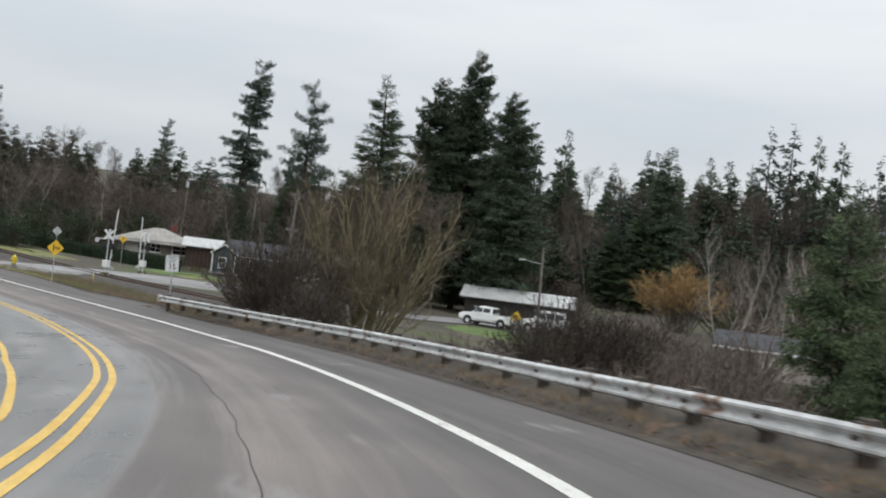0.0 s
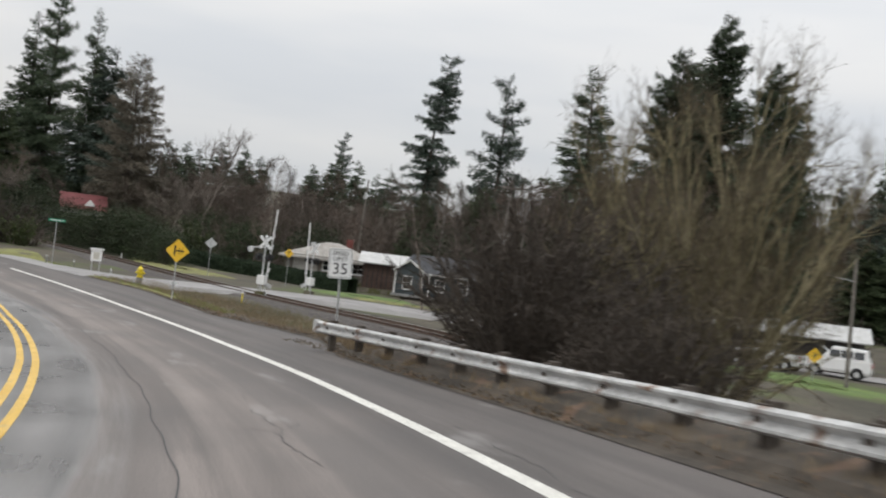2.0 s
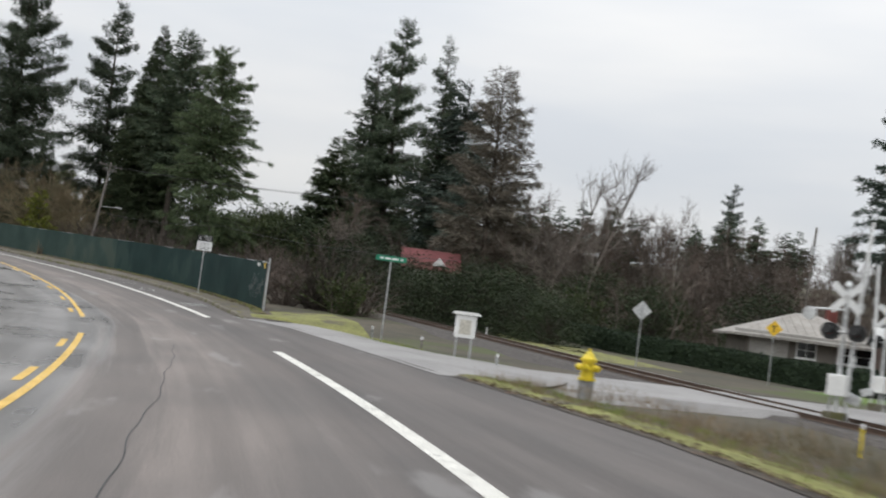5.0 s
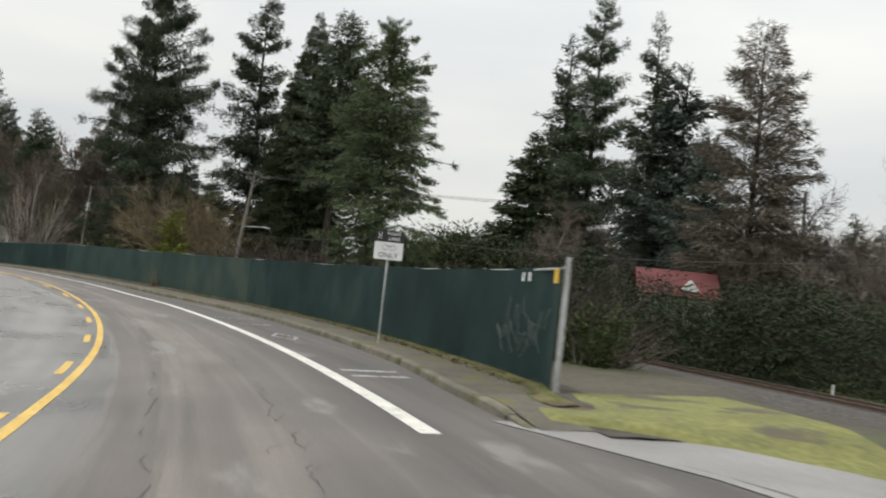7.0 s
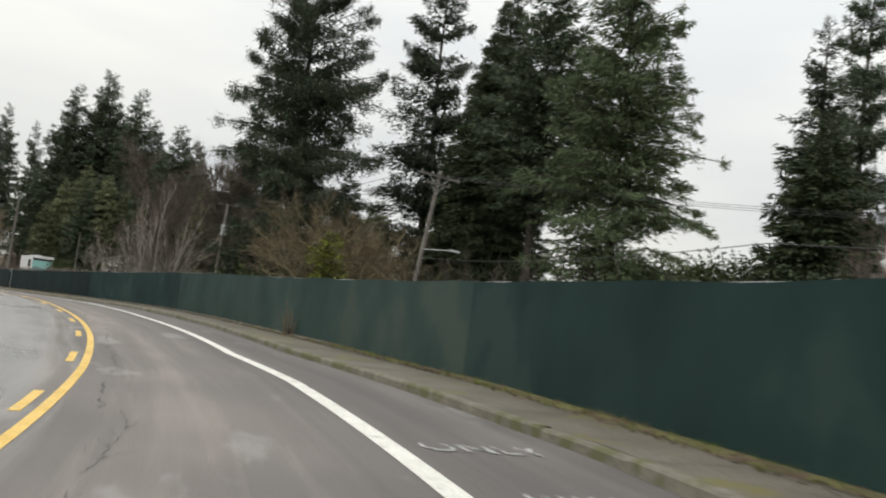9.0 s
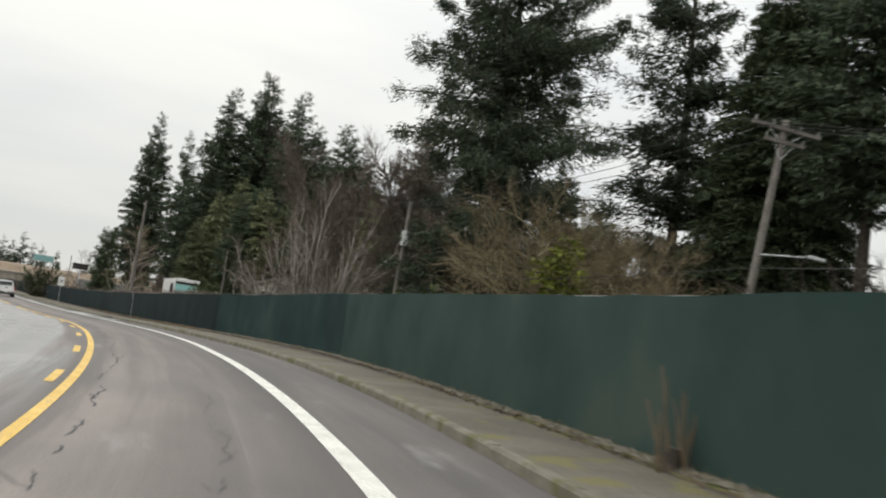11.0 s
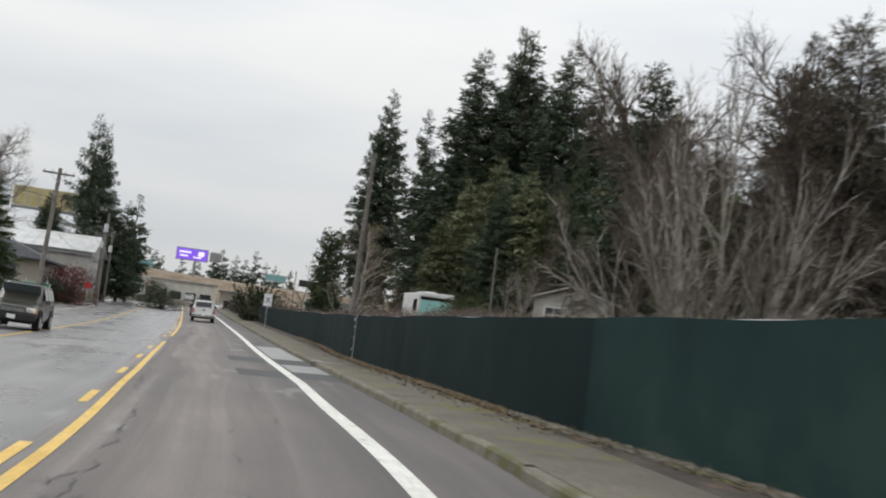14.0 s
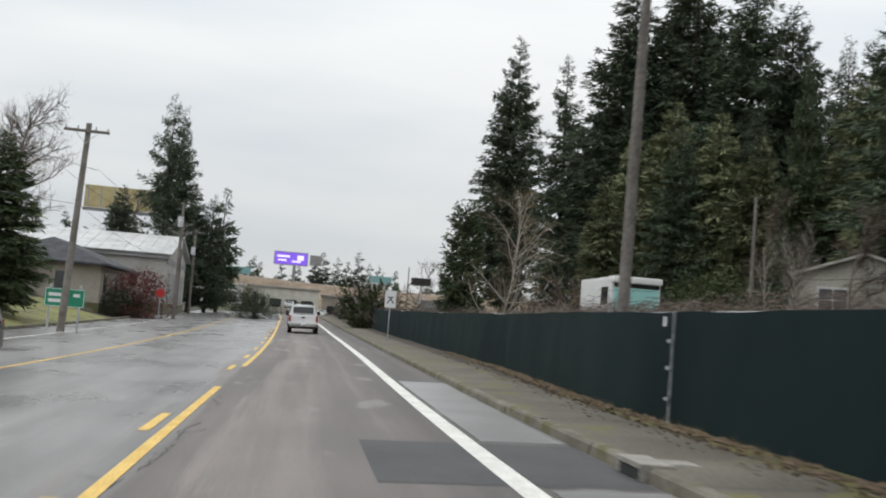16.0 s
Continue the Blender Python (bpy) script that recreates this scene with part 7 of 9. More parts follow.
def pickup(m, paint_, label, rack=False, name="pickup_truck"):
    """A crew-cab pickup; its nose looks to +y."""
    t = thing(name, m, label, "pickup truck")
    lo = 0.42
    shell(t, "body", [(-2.85, 0.95, 0.93, lo + 0.1, 0.9, 1.18), (-2.8, 0.97, 0.95, lo, 0.95, 1.2), (-0.72, 0.97, 0.95, lo, 0.95, 1.2), (1.3, 0.97, 0.95, lo, 0.95, 1.2), (2.4, 0.96, 0.9, lo, 0.9, 1.12), (2.8, 0.9, 0.82, lo + 0.1, 0.8, 0.98)], paint_)
    shell(t, "cab", [(-0.78, 0.93, 0.80, 1.15, 1.2, 1.22), (-0.7, 0.93, 0.76, 1.15, 1.25, 1.82), (0.6, 0.93, 0.76, 1.15, 1.25, 1.9), (1.45, 0.93, 0.80, 1.15, 1.2, 1.24)], paint_)
    part("rear_window", box((1.36, 0.03, 0.42), (0, -0.775, 1.52), 0.02, (-6, 0, 0)), M_GLASS, t, "dark rear window")
    part("windscreen", box((1.5, 0.03, 0.8), (0, 1.05, 1.57), 0.02, (-52, 0, 0)), M_GLASS, t)
    for sx in (-1, 1):
        for y, w in ((-0.2, 0.72), (0.62, 0.66)):
            part("side_window", box((0.03, w, 0.42), (sx * 0.865, y, 1.52), 0.015, (0, sx * -14, 0)), M_GLASS, t)
        part("tail_lamp", box((0.12, 0.06, 0.42), (sx * 0.87, -2.87, 0.95), 0.02), M_TAIL, t, "red tail lamp")
        part("headlamp", box((0.34, 0.08, 0.22), (sx * 0.66, 2.72, 0.82), 0.03), M_LAMP, t)
        part("mirror", box((0.2, 0.1, 0.22), (sx * 1.08, 0.95, 1.35), 0.04), M_BLACK, t)
        for y in (-1.85, 1.75):
            wheel(t, sx * 0.86, y)
            part("wheel_arch", rod((sx * 0.955, y, 0.42), (sx * 0.99, y, 0.42), 0.47, n=20), M_BLACK, t, "dark wheel arch")
    part("bed_floor", box((1.6, 1.9, 0.03), (0, -1.78, 1.215), 0.0), M_BLACK, t, "dark open load bed")
    part("rear_bumper", box((1.86, 0.18, 0.2), (0, -2.92, 0.56), 0.04), M_CHROME, t, "chrome rear bumper")
    part("number_plate", box((0.32, 0.02, 0.16), (0, -3.02, 0.6), 0.005), M_SIGNWHITE, t, "plain pale plate")
    part("grille", box((1.0, 0.05, 0.34), (0, 2.79, 0.78), 0.02), M_BLACK, t)
    part("tailgate", box((1.5, 0.05, 0.52), (0, -2.865, 0.92), 0.02), paint_, t)
    part("tailgate_handle", box((0.22, 0.03, 0.1), (0, -2.9, 1.02), 0.01), M_BLACK, t)
    part("underbody", box((1.5, 5.0, 0.25), (0, 0, 0.42), 0.02), M_BLACK, t, "dark underbody")
    if rack:
        r_ = part("roof_rack", box((1.3, 0.1, 0.06), (0, -0.3, 2.0), 0.01), M_BLACK, t, "black rack with gear over the cab")
        part("crossbar", box((1.3, 0.1, 0.06), (0, 0.5, 2.02), 0.01), M_BLACK, r_)
        for x in (-0.55, 0, 0.55):
            part("rail_bar", box((0.06, 1.5, 0.05), (x, 0.1, 2.07), 0.01), M_BLACK, r_)
        for sx in (-0.6, 0.6):
            for y in (-0.3, 0.5):
                part("foot", box((0.06, 0.08, 0.18), (sx, y, 1.92), 0.01), M_BLACK, r_)
    return t


def wagon(m, paint_, label, kind_="SUV", name="suv", H=1.9, L=4.9):
    """A boxy estate car or SUV; its nose looks to +y."""
    t = thing(name, m, label, kind_)
    k = H / 1.9
    shell(t, "body", [(-L / 2, 0.93, 0.9, 0.5, 0.9, 1.05 * k), (-L / 2 + 0.1, 0.96, 0.93, 0.38, 0.95, 1.12 * k), (0.6, 0.96, 0.93, 0.38, 0.95, 1.12 * k), (1.6, 0.95, 0.9, 0.38, 0.92, 1.08 * k), (L / 2 - 0.15, 0.92, 0.84, 0.42, 0.85, 0.98 * k), (L / 2, 0.86, 0.78, 0.5, 0.75, 0.86 * k)], paint_)
    shell(t, "cabin", [(-L / 2 + 0.12, 0.92, 0.8, 1.05 * k, 1.1 * k, 1.14 * k), (-L / 2 + 0.4, 0.92, 0.74, 1.05 * k, 1.15 * k, 1.84 * k), (0.35, 0.92, 0.74, 1.05 * k, 1.15 * k, H), (1.2, 0.92, 0.82, 1.05 * k, 1.1 * k, 1.14 * k)], paint_)
    part("windscreen", box((1.46, 0.03, 0.92 * k), (0, 0.80, 1.51 * k), 0.02, (-48, 0, 0)), M_PALEGLASS, t, "windscreen with sky reflection painted in")
    part("rear_window", box((1.3, 0.03, 0.5 * k), (0, -L / 2 + 0.22, 1.5 * k), 0.02, (20, 0, 0)), M_GLASS, t)
    for sx in (-1, 1):
        for y, w in ((-1.55, 0.7), (-0.7, 0.8), (0.2, 0.75)):
            part("side_window", box((0.03, w, 0.44 * k), (sx * 0.86, y, 1.48 * k), 0.015, (0, sx * -15, 0)), M_GLASS, t)
        h_ = part("headlamp", box((0.36, 0.1, 0.2), (sx * 0.68, L / 2 - 0.05, 0.82 * k), 0.03), M_LAMP, t)
        part("indicator", box((0.1, 0.1, 0.18), (sx * 0.87, L / 2 - 0.1, 0.82 * k), 0.02), M_AMBER, h_, "amber indicator")
        part("tail_lamp", box((0.16, 0.06, 0.4), (sx * 0.82, -L / 2, 0.95 * k), 0.02), M_TAIL, t, "red tail lamp")
        part("mirror", box((0.22, 0.1, 0.17), (sx * 1.05, 0.75, 1.2 * k), 0.04), paint_, t)
        part("fog_lamp", rod((sx * 0.6, L / 2 - 0.02, 0.52), (sx * 0.6, L / 2 + 0.03, 0.52), 0.07, n=12), M_LAMP, t)
        part("roof_bar", box((0.05, 2.2, 0.06), (sx * 0.6, -0.7, H + 0.04), 0.01), M_BLACK, t)
        for y in (-L / 2 + 0.95, L / 2 - 0.95):
            wheel(t, sx * 0.85, y, 0.38)
            part("wheel_arch", rod((sx * 0.95, y, 0.42), (sx * 0.98, y, 0.42), 0.46, n=20), M_BLACK, t, "dark wheel arch")
    part("grille", box((0.95, 0.06, 0.26), (0, L / 2 - 0.02, 0.8 * k), 0.03), M_BLACK, t)
    for z_ in (0.74, 0.80, 0.86):
        part("grille_bar", box((0.9, 0.03, 0.02), (0, L / 2 + 0.02, z_ * k), 0.005), M_CHROME, t, "chrome grille bar")
    part("front_bumper", box((1.8, 0.2, 0.28), (0, L / 2 - 0.02, 0.52), 0.06), M_BLACK if paint_ is M_CARDARK else paint_, t)
    part("number_plate", box((0.32, 0.02, 0.16), (0, L / 2 + 0.09, 0.52), 0.005), M_SIGNWHITE, t, "plain pale plate")
    part("underbody", box((1.5, L - 0.6, 0.2), (0, 0, 0.38), 0.02), M_BLACK, t, "dark underbody")
    return t


def on_road(st, o, flip=False):
    q = at(st, o, 0.0)
    return pose(q.x, q.y, q.z, 0, math.degrees(math.atan(-BANK(st))), heading(st) + (180 if flip else 0))


pickup(on_road(292.0, 0.25), M_CARWHITE, "white pickup truck with a rack driving ahead", True)
wagon(on_road(312.0, 0.2), M_CARBLACK, "dark car driving ahead of the pickup", "car", "car", 1.55, 4.5)
wagon(on_road(238.6, -7.4, True), M_CARDARK, "dark bronze SUV coming towards the camera on the road")
pickup(pose(4.8, 107.6, ground(4.8, 107.6) + 0.06, 0, 0, 62), M_CARWHITE, "white pickup truck parked on the lawn")
van = wagon(pose(10.7, 113.2, ground(10.7, 113.2) + 0.08, 0, 0, 74), M_CARWHITE, "white van parked beside the utility pole", "van", "van", 2.3, 4.9)

wagon(pose(-8.6, 119.5, ground(-8.6, 119.5) + 0.05, 0, 0, 80), M_CARWHITE, "white car parked beside the dark red-brown house", "car", "car", 1.5, 4.4)

# motorhome behind the fence
rv = thing("motorhome", pose(-196.85, 166.1, ground(-196.85, 166.1) + 0.35, 0, 0, 258.7), "white motorhome with a large aqua windscreen", "motorhome")
part("coach_body", box((2.5, 5.2, 2.7), (0, -0.5, 2.0), 0.12), M_CARWHITE, rv)
part("cab_front", prism([(-1.25, 0.5), (1.25, 0.5), (1.25, 3.3), (-1.25, 3.3)], 0.5, pose(0, 2.2, 0)), M_CARWHITE, rv)
part("windscreen", box((2.3, 0.05, 1.45), (0, 2.5, 2.1), 0.04, (-3, 0, 0)), M_AQUA, rv, "windscreen with aqua reflection painted in")
part("cap", box((2.56, 0.9, 0.34), (0, 2.25, 3.22), 0.1), M_CARWHITE, rv)
part("sun_visor", box((2.3, 0.06, 0.2), (0, 2.53, 2.94), 0.02), M_BLACK, rv, "dark tinted visor band")
part("wiper", rod((0.1, 2.56, 1.4), (0.7, 2.55, 2.1), 0.012, 0.012, n=5), M_BLACK, rv)
for sx in (-1, 1):
    part("side_window", box((0.04, 1.1, 0.9), (sx * 1.26, 1.3, 2.4), 0.02), M_GLASS, rv)
    part("stripe", box((0.02, 5.0, 0.2), (sx * 1.262, -0.5, 1.5), 0.0), M_GREYWALL, rv, "grey stripe")
    part("mirror", box((0.25, 0.1, 0.5), (sx * 1.5, 2.2, 2.3), 0.04), M_BLACK, rv)
    for y in (-2.0, 1.2):
        wheel(rv, sx * 1.1, y, 0.45, 0.28)
for y in (-2.1, 0.3):
    part("roof_unit", box((0.7, 0.8, 0.2), (0, y, 3.43), 0.06), M_CARWHITE, rv)

# ---- at the far end ----
b1 = thing("building", pose(-247.2, 140.0, ground(-247.2, 140.0) - 0.4, 0, 0, 77), "tan low shop with a dark hipped roof", "building")
walls(b1, 9, 15, 3.2, M_TAN)
part("foundation", box((9.1, 15.1, 2.4), (0, 0, -1.15), 0.02), M_KERB, b1)
hip = [(-5.3, -8.2, 3.2), (5.3, -8.2, 3.2), (5.3, 8.2, 3.2), (-5.3, 8.2, 3.2), (0, -4.5, 5.2), (0, 4.5, 5.2)]
hv_ = hip + [(x, y, z - 0.18) for x, y, z in hip[:4]]
link("roof", hv_, [(0, 1, 4), (1, 2, 5, 4), (2, 3, 5), (3, 0, 4, 5), (0, 1, 7, 6), (1, 2, 8, 7), (2, 3, 9, 8), (3, 0, 6, 9), (6, 7, 8, 9)], M_SHINGLE, b1)
for y in (-5, 0.5, 4):
    part("shop_window", box((0.06, 1.4, 1.6), (4.52, y, 1.7), 0.01), M_GLASS, b1)
for x in (-2.0, 1.6):
    part("end_window", box((1.2, 0.06, 1.6), (x, -7.52, 1.6), 0.01), M_GLASS, b1)
b2 = thing("building", pose(-268.4, 143.6, ground(-268.4, 143.6) - 0.4, 0, 0, 77), "large grey commercial building with a pale metal roof", "building")
walls(b2, 17, 18, 4.9, M_PALEWALL, 2.2)
part("foundation", box((17.1, 18.1, 2.4), (0, 0, -1.15), 0.02), M_KERB, b2)
gable_roof(b2, 17, 18, 4.9, 2.2, 0.5, M_WHITEROOF, "x", ribs=1.2)
part("fascia", box((17.4, 0.08, 0.35), (0, -9.3, 4.55), 0.02), M_GREYWALL, b2, "dark grey fascia")
for y in (-6, -2, 2, 6):
    part("bay_door", box((0.08, 2.6, 3.0), (8.5, y, 1.6), 0.02), M_GREYWALL, b2)
part("band", box((0.08, 17.6, 0.5), (8.52, 0, 4.2), 0.02), M_GREYWALL, b2, "grey band")
for x in (-5, 0, 5):
    part("end_window", box((1.6, 0.06, 1.4), (x, -9.02, 2.2), 0.01), M_GLASS, b2)
st_ = thing("stop_sign", facing(-238.2, 147.4, ground(-238.2, 147.4), -150, 130), "red octagonal sign on a post", "road sign")
sign_post(st_, 2.6)
o8 = [(0.38 * math.cos(radians(22.5 + 45 * i)), 0.38 * math.sin(radians(22.5 + 45 * i))) for i in range(8)]
part("board", prism(o8, 0.012, pose(0, 0, 2.3)), M_TAIL, st_)

gs = thing("guide_sign", facing(-203.2, 139.1, ground(-203.2, 139.1), -140, 130), "green guide sign with a white border on two posts", "road sign")
for x in (-0.7, 0.7):
    part("post", box((0.1, 0.1, 2.6), (x, 0.06, 1.1), 0.01), M_GALV, gs)
bd = part("board", round_board(1.9, 0.9, 0.06), M_SIGNGREEN, gs)
bd.location.z = 1.75
for x_, z_, w_, h_ in ((0, 0.42, 1.8, 0.03), (0, -0.42, 1.8, 0.03), (-0.9, 0, 0.03, 0.84), (0.9, 0, 0.03, 0.84), (-0.35, 0.14, 0.8, 0.16), (-0.3, -0.16, 0.9, 0.16), (0.55, 0.14, 0.3, 0.16)):
    bar(x_, z_, w_, h_, M_SIGNWHITE, bd)
ks = thing("lane_end_sign", facing(-205.1, 156.3, ground(-205.1, 156.3), -145, 137), "white rectangular regulatory sign with a black symbol", "road sign")
sign_post(ks, 3.0)
bd = part("board", round_board(0.62, 0.95, 0.04), M_SIGNWHITE, ks)
bd.location.z = 2.6
for x_, z_, w_, h_, a in ((-0.08, -0.1, 0.07, 0.34, 35), (0.1, -0.1, 0.07, 0.3, -35), (0, 0.1, 0.3, 0.07, 0)):
    bar(x_, z_, w_, h_, M_SIGNBLACK, bd, turn=a, name="symbol")

# hillside and shops where the road ends
hill = []
hl_n = 40
for i in range(hl_n + 1):
    f = i / hl_n
    x, y = -455 + 60 * f, 120 + 190 * f
    crest = 13.5 - 3.0 * f + 0.7 * math.sin(9 * f)
    for d_, z_ in ((-34, 0.6), (-26, crest * 0.45), (-14, crest * 0.9), (0, crest), (30, crest + 1), (70, crest)):
        hill.append((x - d_ * 0.95, y + d_ * 0.3, z_))
hf_ = [(i * 6 + j, i * 6 + j + 1, (i + 1) * 6 + j + 1, (i + 1) * 6 + j) for i in range(hl_n) for j in range(5)]
hs = link("hillside", hill, hf_, M_HILL, smooth_shade=True)
tagged(hs, "bare brown hillside behind the shops", "hillside", kind="structure")
for i, (x, y, w, h, mat, rm) in enumerate(((-383, 172, 16, 4.2, M_TRIM, M_WHITEROOF), (-388, 190, 15, 4.6, M_CREAM, M_METALROOF), (-392, 207, 14, 4.4, M_TAN, M_METALROOF), (-376, 224, 12, 5.0, M_GREYWALL, M_METALROOF))):
    sh = thing("shop", pose(x, y, ground(x, y), 0, 0, 78), ("white flat shop far down the road", "cream shop with a pale roof far down the road", "tan shop far down the road", "grey building far down the road")[i], "building", "distant shops")
    walls(sh, w, 8, h, mat)
    part("roof", box((w + 0.8, 8.8, 0.4), (0, 0, h + 0.2), 0.05), rm, sh)
    for k in range(4):
        part("shop_window", box((w / 6, 0.06, 1.8), (-w / 2 + (k + 0.7) * w / 4.4, -4.03, 1.4), 0.01), M_GLASS, sh)
rnd = random.Random(12)
for i in range(7):
    cx_, cy_ = -368 + rnd.uniform(-2, 2), 166 + i * 7.0
    wagon(pose(cx_, cy_, ground(cx_, cy_), 0, 0, 80 + rnd.uniform(-10, 10)), rnd.choice((M_CARWHITE, M_CARWHITE, M_CARBLACK, M_ALU)), "car parked before the distant shops", "car", "car", rnd.uniform(1.5, 1.9), 4.6)

bbd = thing("billboard", facing(-425.3, 199.2, ground(-425.3, 199.2), -145, 137), "tall lit violet electronic billboard", "billboard")
zb = 17.4 - ground(-425.3, 199.2)
part("column", rod((1.0, 0.4, -1), (1.0, 0.4, zb - 1), 0.4, n=12), M_GREYWALL, bbd)
part("panel_frame", box((8.6, 0.5, 3.4), (0, 0.3, zb), 0.05), M_GREYWALL, bbd)
part("panel", box((8.2, 0.05, 3.0), (0, 0.02, zb), 0.0), M_PURPLE, bbd, "lit violet panel")
for x_, z_, w_, h_ in ((-1.9, 0.5, 3.2, 0.5), (-2.2, -0.5, 2.2, 0.4), (2.4, 0.3, 1.6, 1.2), (1.4, -0.7, 2.2, 0.4)):
    part("lit_shape", box((w_, 0.03, h_), (x_, -0.03, zb + z_), 0.0), M_LILAC, bbd, "pale lit shape")
part("side_panel", box((3.0, 0.4, 2.6), (6.3, 0.6, zb), 0.05), M_GREYWALL, bbd, "grey panel turned away")
yb_ = thing("billboard", facing(-296.6, 148.1, ground(-296.6, 148.1), -145, 130), "yellow billboard behind bare trees", "billboard")
zb = 16.2 - ground(-296.6, 148.1)
part("column", rod((0, 0.4, -1), (0, 0.4, zb - 1), 0.35, n=12), M_GREYWALL, yb_)
part("panel", box((9.0, 0.3, 2.9), (-0.6, 0, zb), 0.03), M_DULLYELLOW, yb_)
for k in range(6):
    part("batten", box((0.16, 0.1, 2.9), (-4.6 + k * 1.6, -0.2, zb), 0.0), M_PALEWALL, yb_, "pale upright batten")
part("apron", box((9.2, 0.25, 0.4), (-0.6, 0.05, zb - 1.7), 0.02), M_GREYWALL, yb_)
os_ = thing("overhead_sign", facing(-296.9, 190.0, ground(-296.9, 190.0), -145, 137), "dark rectangular message sign on a post", "road sign")
zb = 9.0 - ground(-296.9, 190.0)
part("post", rod((0, 0.2, -0.5), (0, 0.2, zb), 0.12, n=10), M_GALV, os_)
part("panel", box((2.8, 0.25, 1.1), (0, 0, zb), 0.03), M_BARKWALL, os_)
for x_, y_, z_, w_ in ((-446, 190, 12.6, 6.0), (-440, 228, 13.2, 6.0)):
    gz = ground(x_, y_)
    gn = thing("gantry_sign", facing(x_, y_, gz, -145, 137), "distant blue-green highway sign on posts", "road sign", "highway signs")
    part("panel", box((w_, 0.3, 1.9), (0, 0, z_ - gz + 1.5), 0.05), M_TEAL, gn)
    for sx in (-0.4, 0.4):
        part("post", rod((sx * w_, 0.2, 0), (sx * w_, 0.2, z_ - gz + 1.5), 0.2, n=8), M_GALV, gn)

tan_h = thing("house", facing(-186.9, 173.1, ground(-186.9, 173.1) - 0.3, -146, 138), "pale tan low house behind the brambles", "house")
walls(tan_h, 5.4, 6, 4.1, M_CREAM, 0.9, "y")
gable_roof(tan_h, 5.4, 6, 4.1, 0.9, 0.4, M_PALEWALL, "y")
window(tan_h, -1.3, 3.0, 1.2, 1.0, -3.0)
part("door", box((1.0, 0.06, 2.05), (1.2, -3.03, 1.03), 0.01), M_GREYWALL, tan_h)

# ---- planting ----
# around the low gardens
plant(GREAT_FIR, 0.6, 132.8, top=29.20, of=36, turn=20, wide=0.95)
plant(GREAT_FIR, -3.3, 129.2, top=25.00, of=36, turn=140, wide=1.0)
plant(GREAT_FIR, 5.5, 127.4, top=24.00, of=36, turn=250, wide=1.05)
plant(SNAG, -39.0, 190.0, top=33.90, of=30)
plant(LACY, -27.2, 184.6, top=30.60, of=26, turn=30)
plant(SLIM_FIR, -14.3, 179.7, top=32.60, of=28, turn=80, wide=1.5)
plant(LACY, -74.6, 267.7, top=29.50, of=26, turn=200, wide=1.0)
plant(TALL_FIR, 34.2, 193.0, top=28.0, of=32, wide=1.35)
plant(CEDAR, 30.5, 190.0, top=17.0, of=28, wide=1.5)
plant(CEDAR, 26.0, 192.0, top=13.0, of=28, wide=1.7)
plant(LAYERED, 22.6, 59.5, top=10.2, of=14, wide=0.95, turn=70)
plant(LAYERED, 28.3, 65.5, top=9.2, of=14, wide=1.1, turn=170)
plant(LAYERED, 21.6, 50.0, top=3.9, of=14, wide=1.3, turn=20)
# wooded rise behind
rnd = random.Random(5)
for x, top in ((13.4, 32.1), (19.3, 34.6), (43.8, 29.7), (49.7, 32.1), (53.8, 31.7), (60.8, 39.2), (65.2, 40.3), (72.1, 39.4), (76.2, 38.3), (9.0, 28.0), (84, 36), (92, 38)):
    plant(rnd.choice((FAR_FIR, FAR_FIR_B)), x, 230 + rnd.uniform(0, 6), top=top, of=26, turn=rnd.uniform(0, 360), wide=rnd.uniform(0.8, 1.1))
for i in range(26):
    x, y = rnd.uniform(-60, 130), rnd.uniform(245, 300)
    plant(rnd.choice((FAR_FIR, FAR_FIR_B)), x, y, height=rnd.uniform(12, 19), of=26, turn=rnd.uniform(0, 360), wide=rnd.uniform(0.9, 1.3))
for i in range(64):
    x = rnd.uniform(-70, 125)
    y = rnd.uniform(160, 228) if x > -5 else rnd.uniform(195, 235)
    if 8 < x < 42 and y < 212:
        continue
    plant(rnd.choice((WOOD, WOOD_B, WOOD)), x, y, height=rnd.uniform(11, 18), of=16, turn=rnd.uniform(0, 360), wide=rnd.uniform(0.8, 1.1))
for i in range(20):
    plant(rnd.choice((WOOD, WOOD_B)), rnd.uniform(42, 85), rnd.uniform(95, 155), height=rnd.uniform(9, 15), of=16, turn=rnd.uniform(0, 360), wide=0.9)
for x, y, top in ((-83.0, 207.0, 21.90), (-78.3, 207.1, 23.50), (-69.3, 207.3, 24.60), (-57.4, 207.7, 21.80), (-26.5, 208.6, 25.10), (-37.6, 208.2, 26.50), (-47.7, 208.0, 19.20), (-83.6, 222.7, 29.60), (-87.6, 215.2, 25.90), (-78.4, 231.5, 23.90), (-75.8, 238.5, 23.80), (-18.9, 204.5, 27.41), (-6.6, 199.6, 29.41), (-62.1, 221.2, 22.37)):
    plant(rnd.choice((WOOD, WOOD, WOOD_B)), x, y, top=top - 6.0, of=21.0, turn=rnd.uniform(0, 360), wide=0.85)
for i in range(36):
    plant(rnd.choice((WOOD, WOOD_B)), rnd.uniform(-95, -15), rnd.uniform(160, 190), height=rnd.uniform(8, 14), of=16, turn=rnd.uniform(0, 360), wide=1.1)
for i in range(110):
    x, y = rnd.uniform(-135, 135), rnd.uniform(206, 268)
    plant(FARWOOD, x, y, height=rnd.uniform(9, 14), of=16, turn=rnd.uniform(0, 360), wide=1.15)
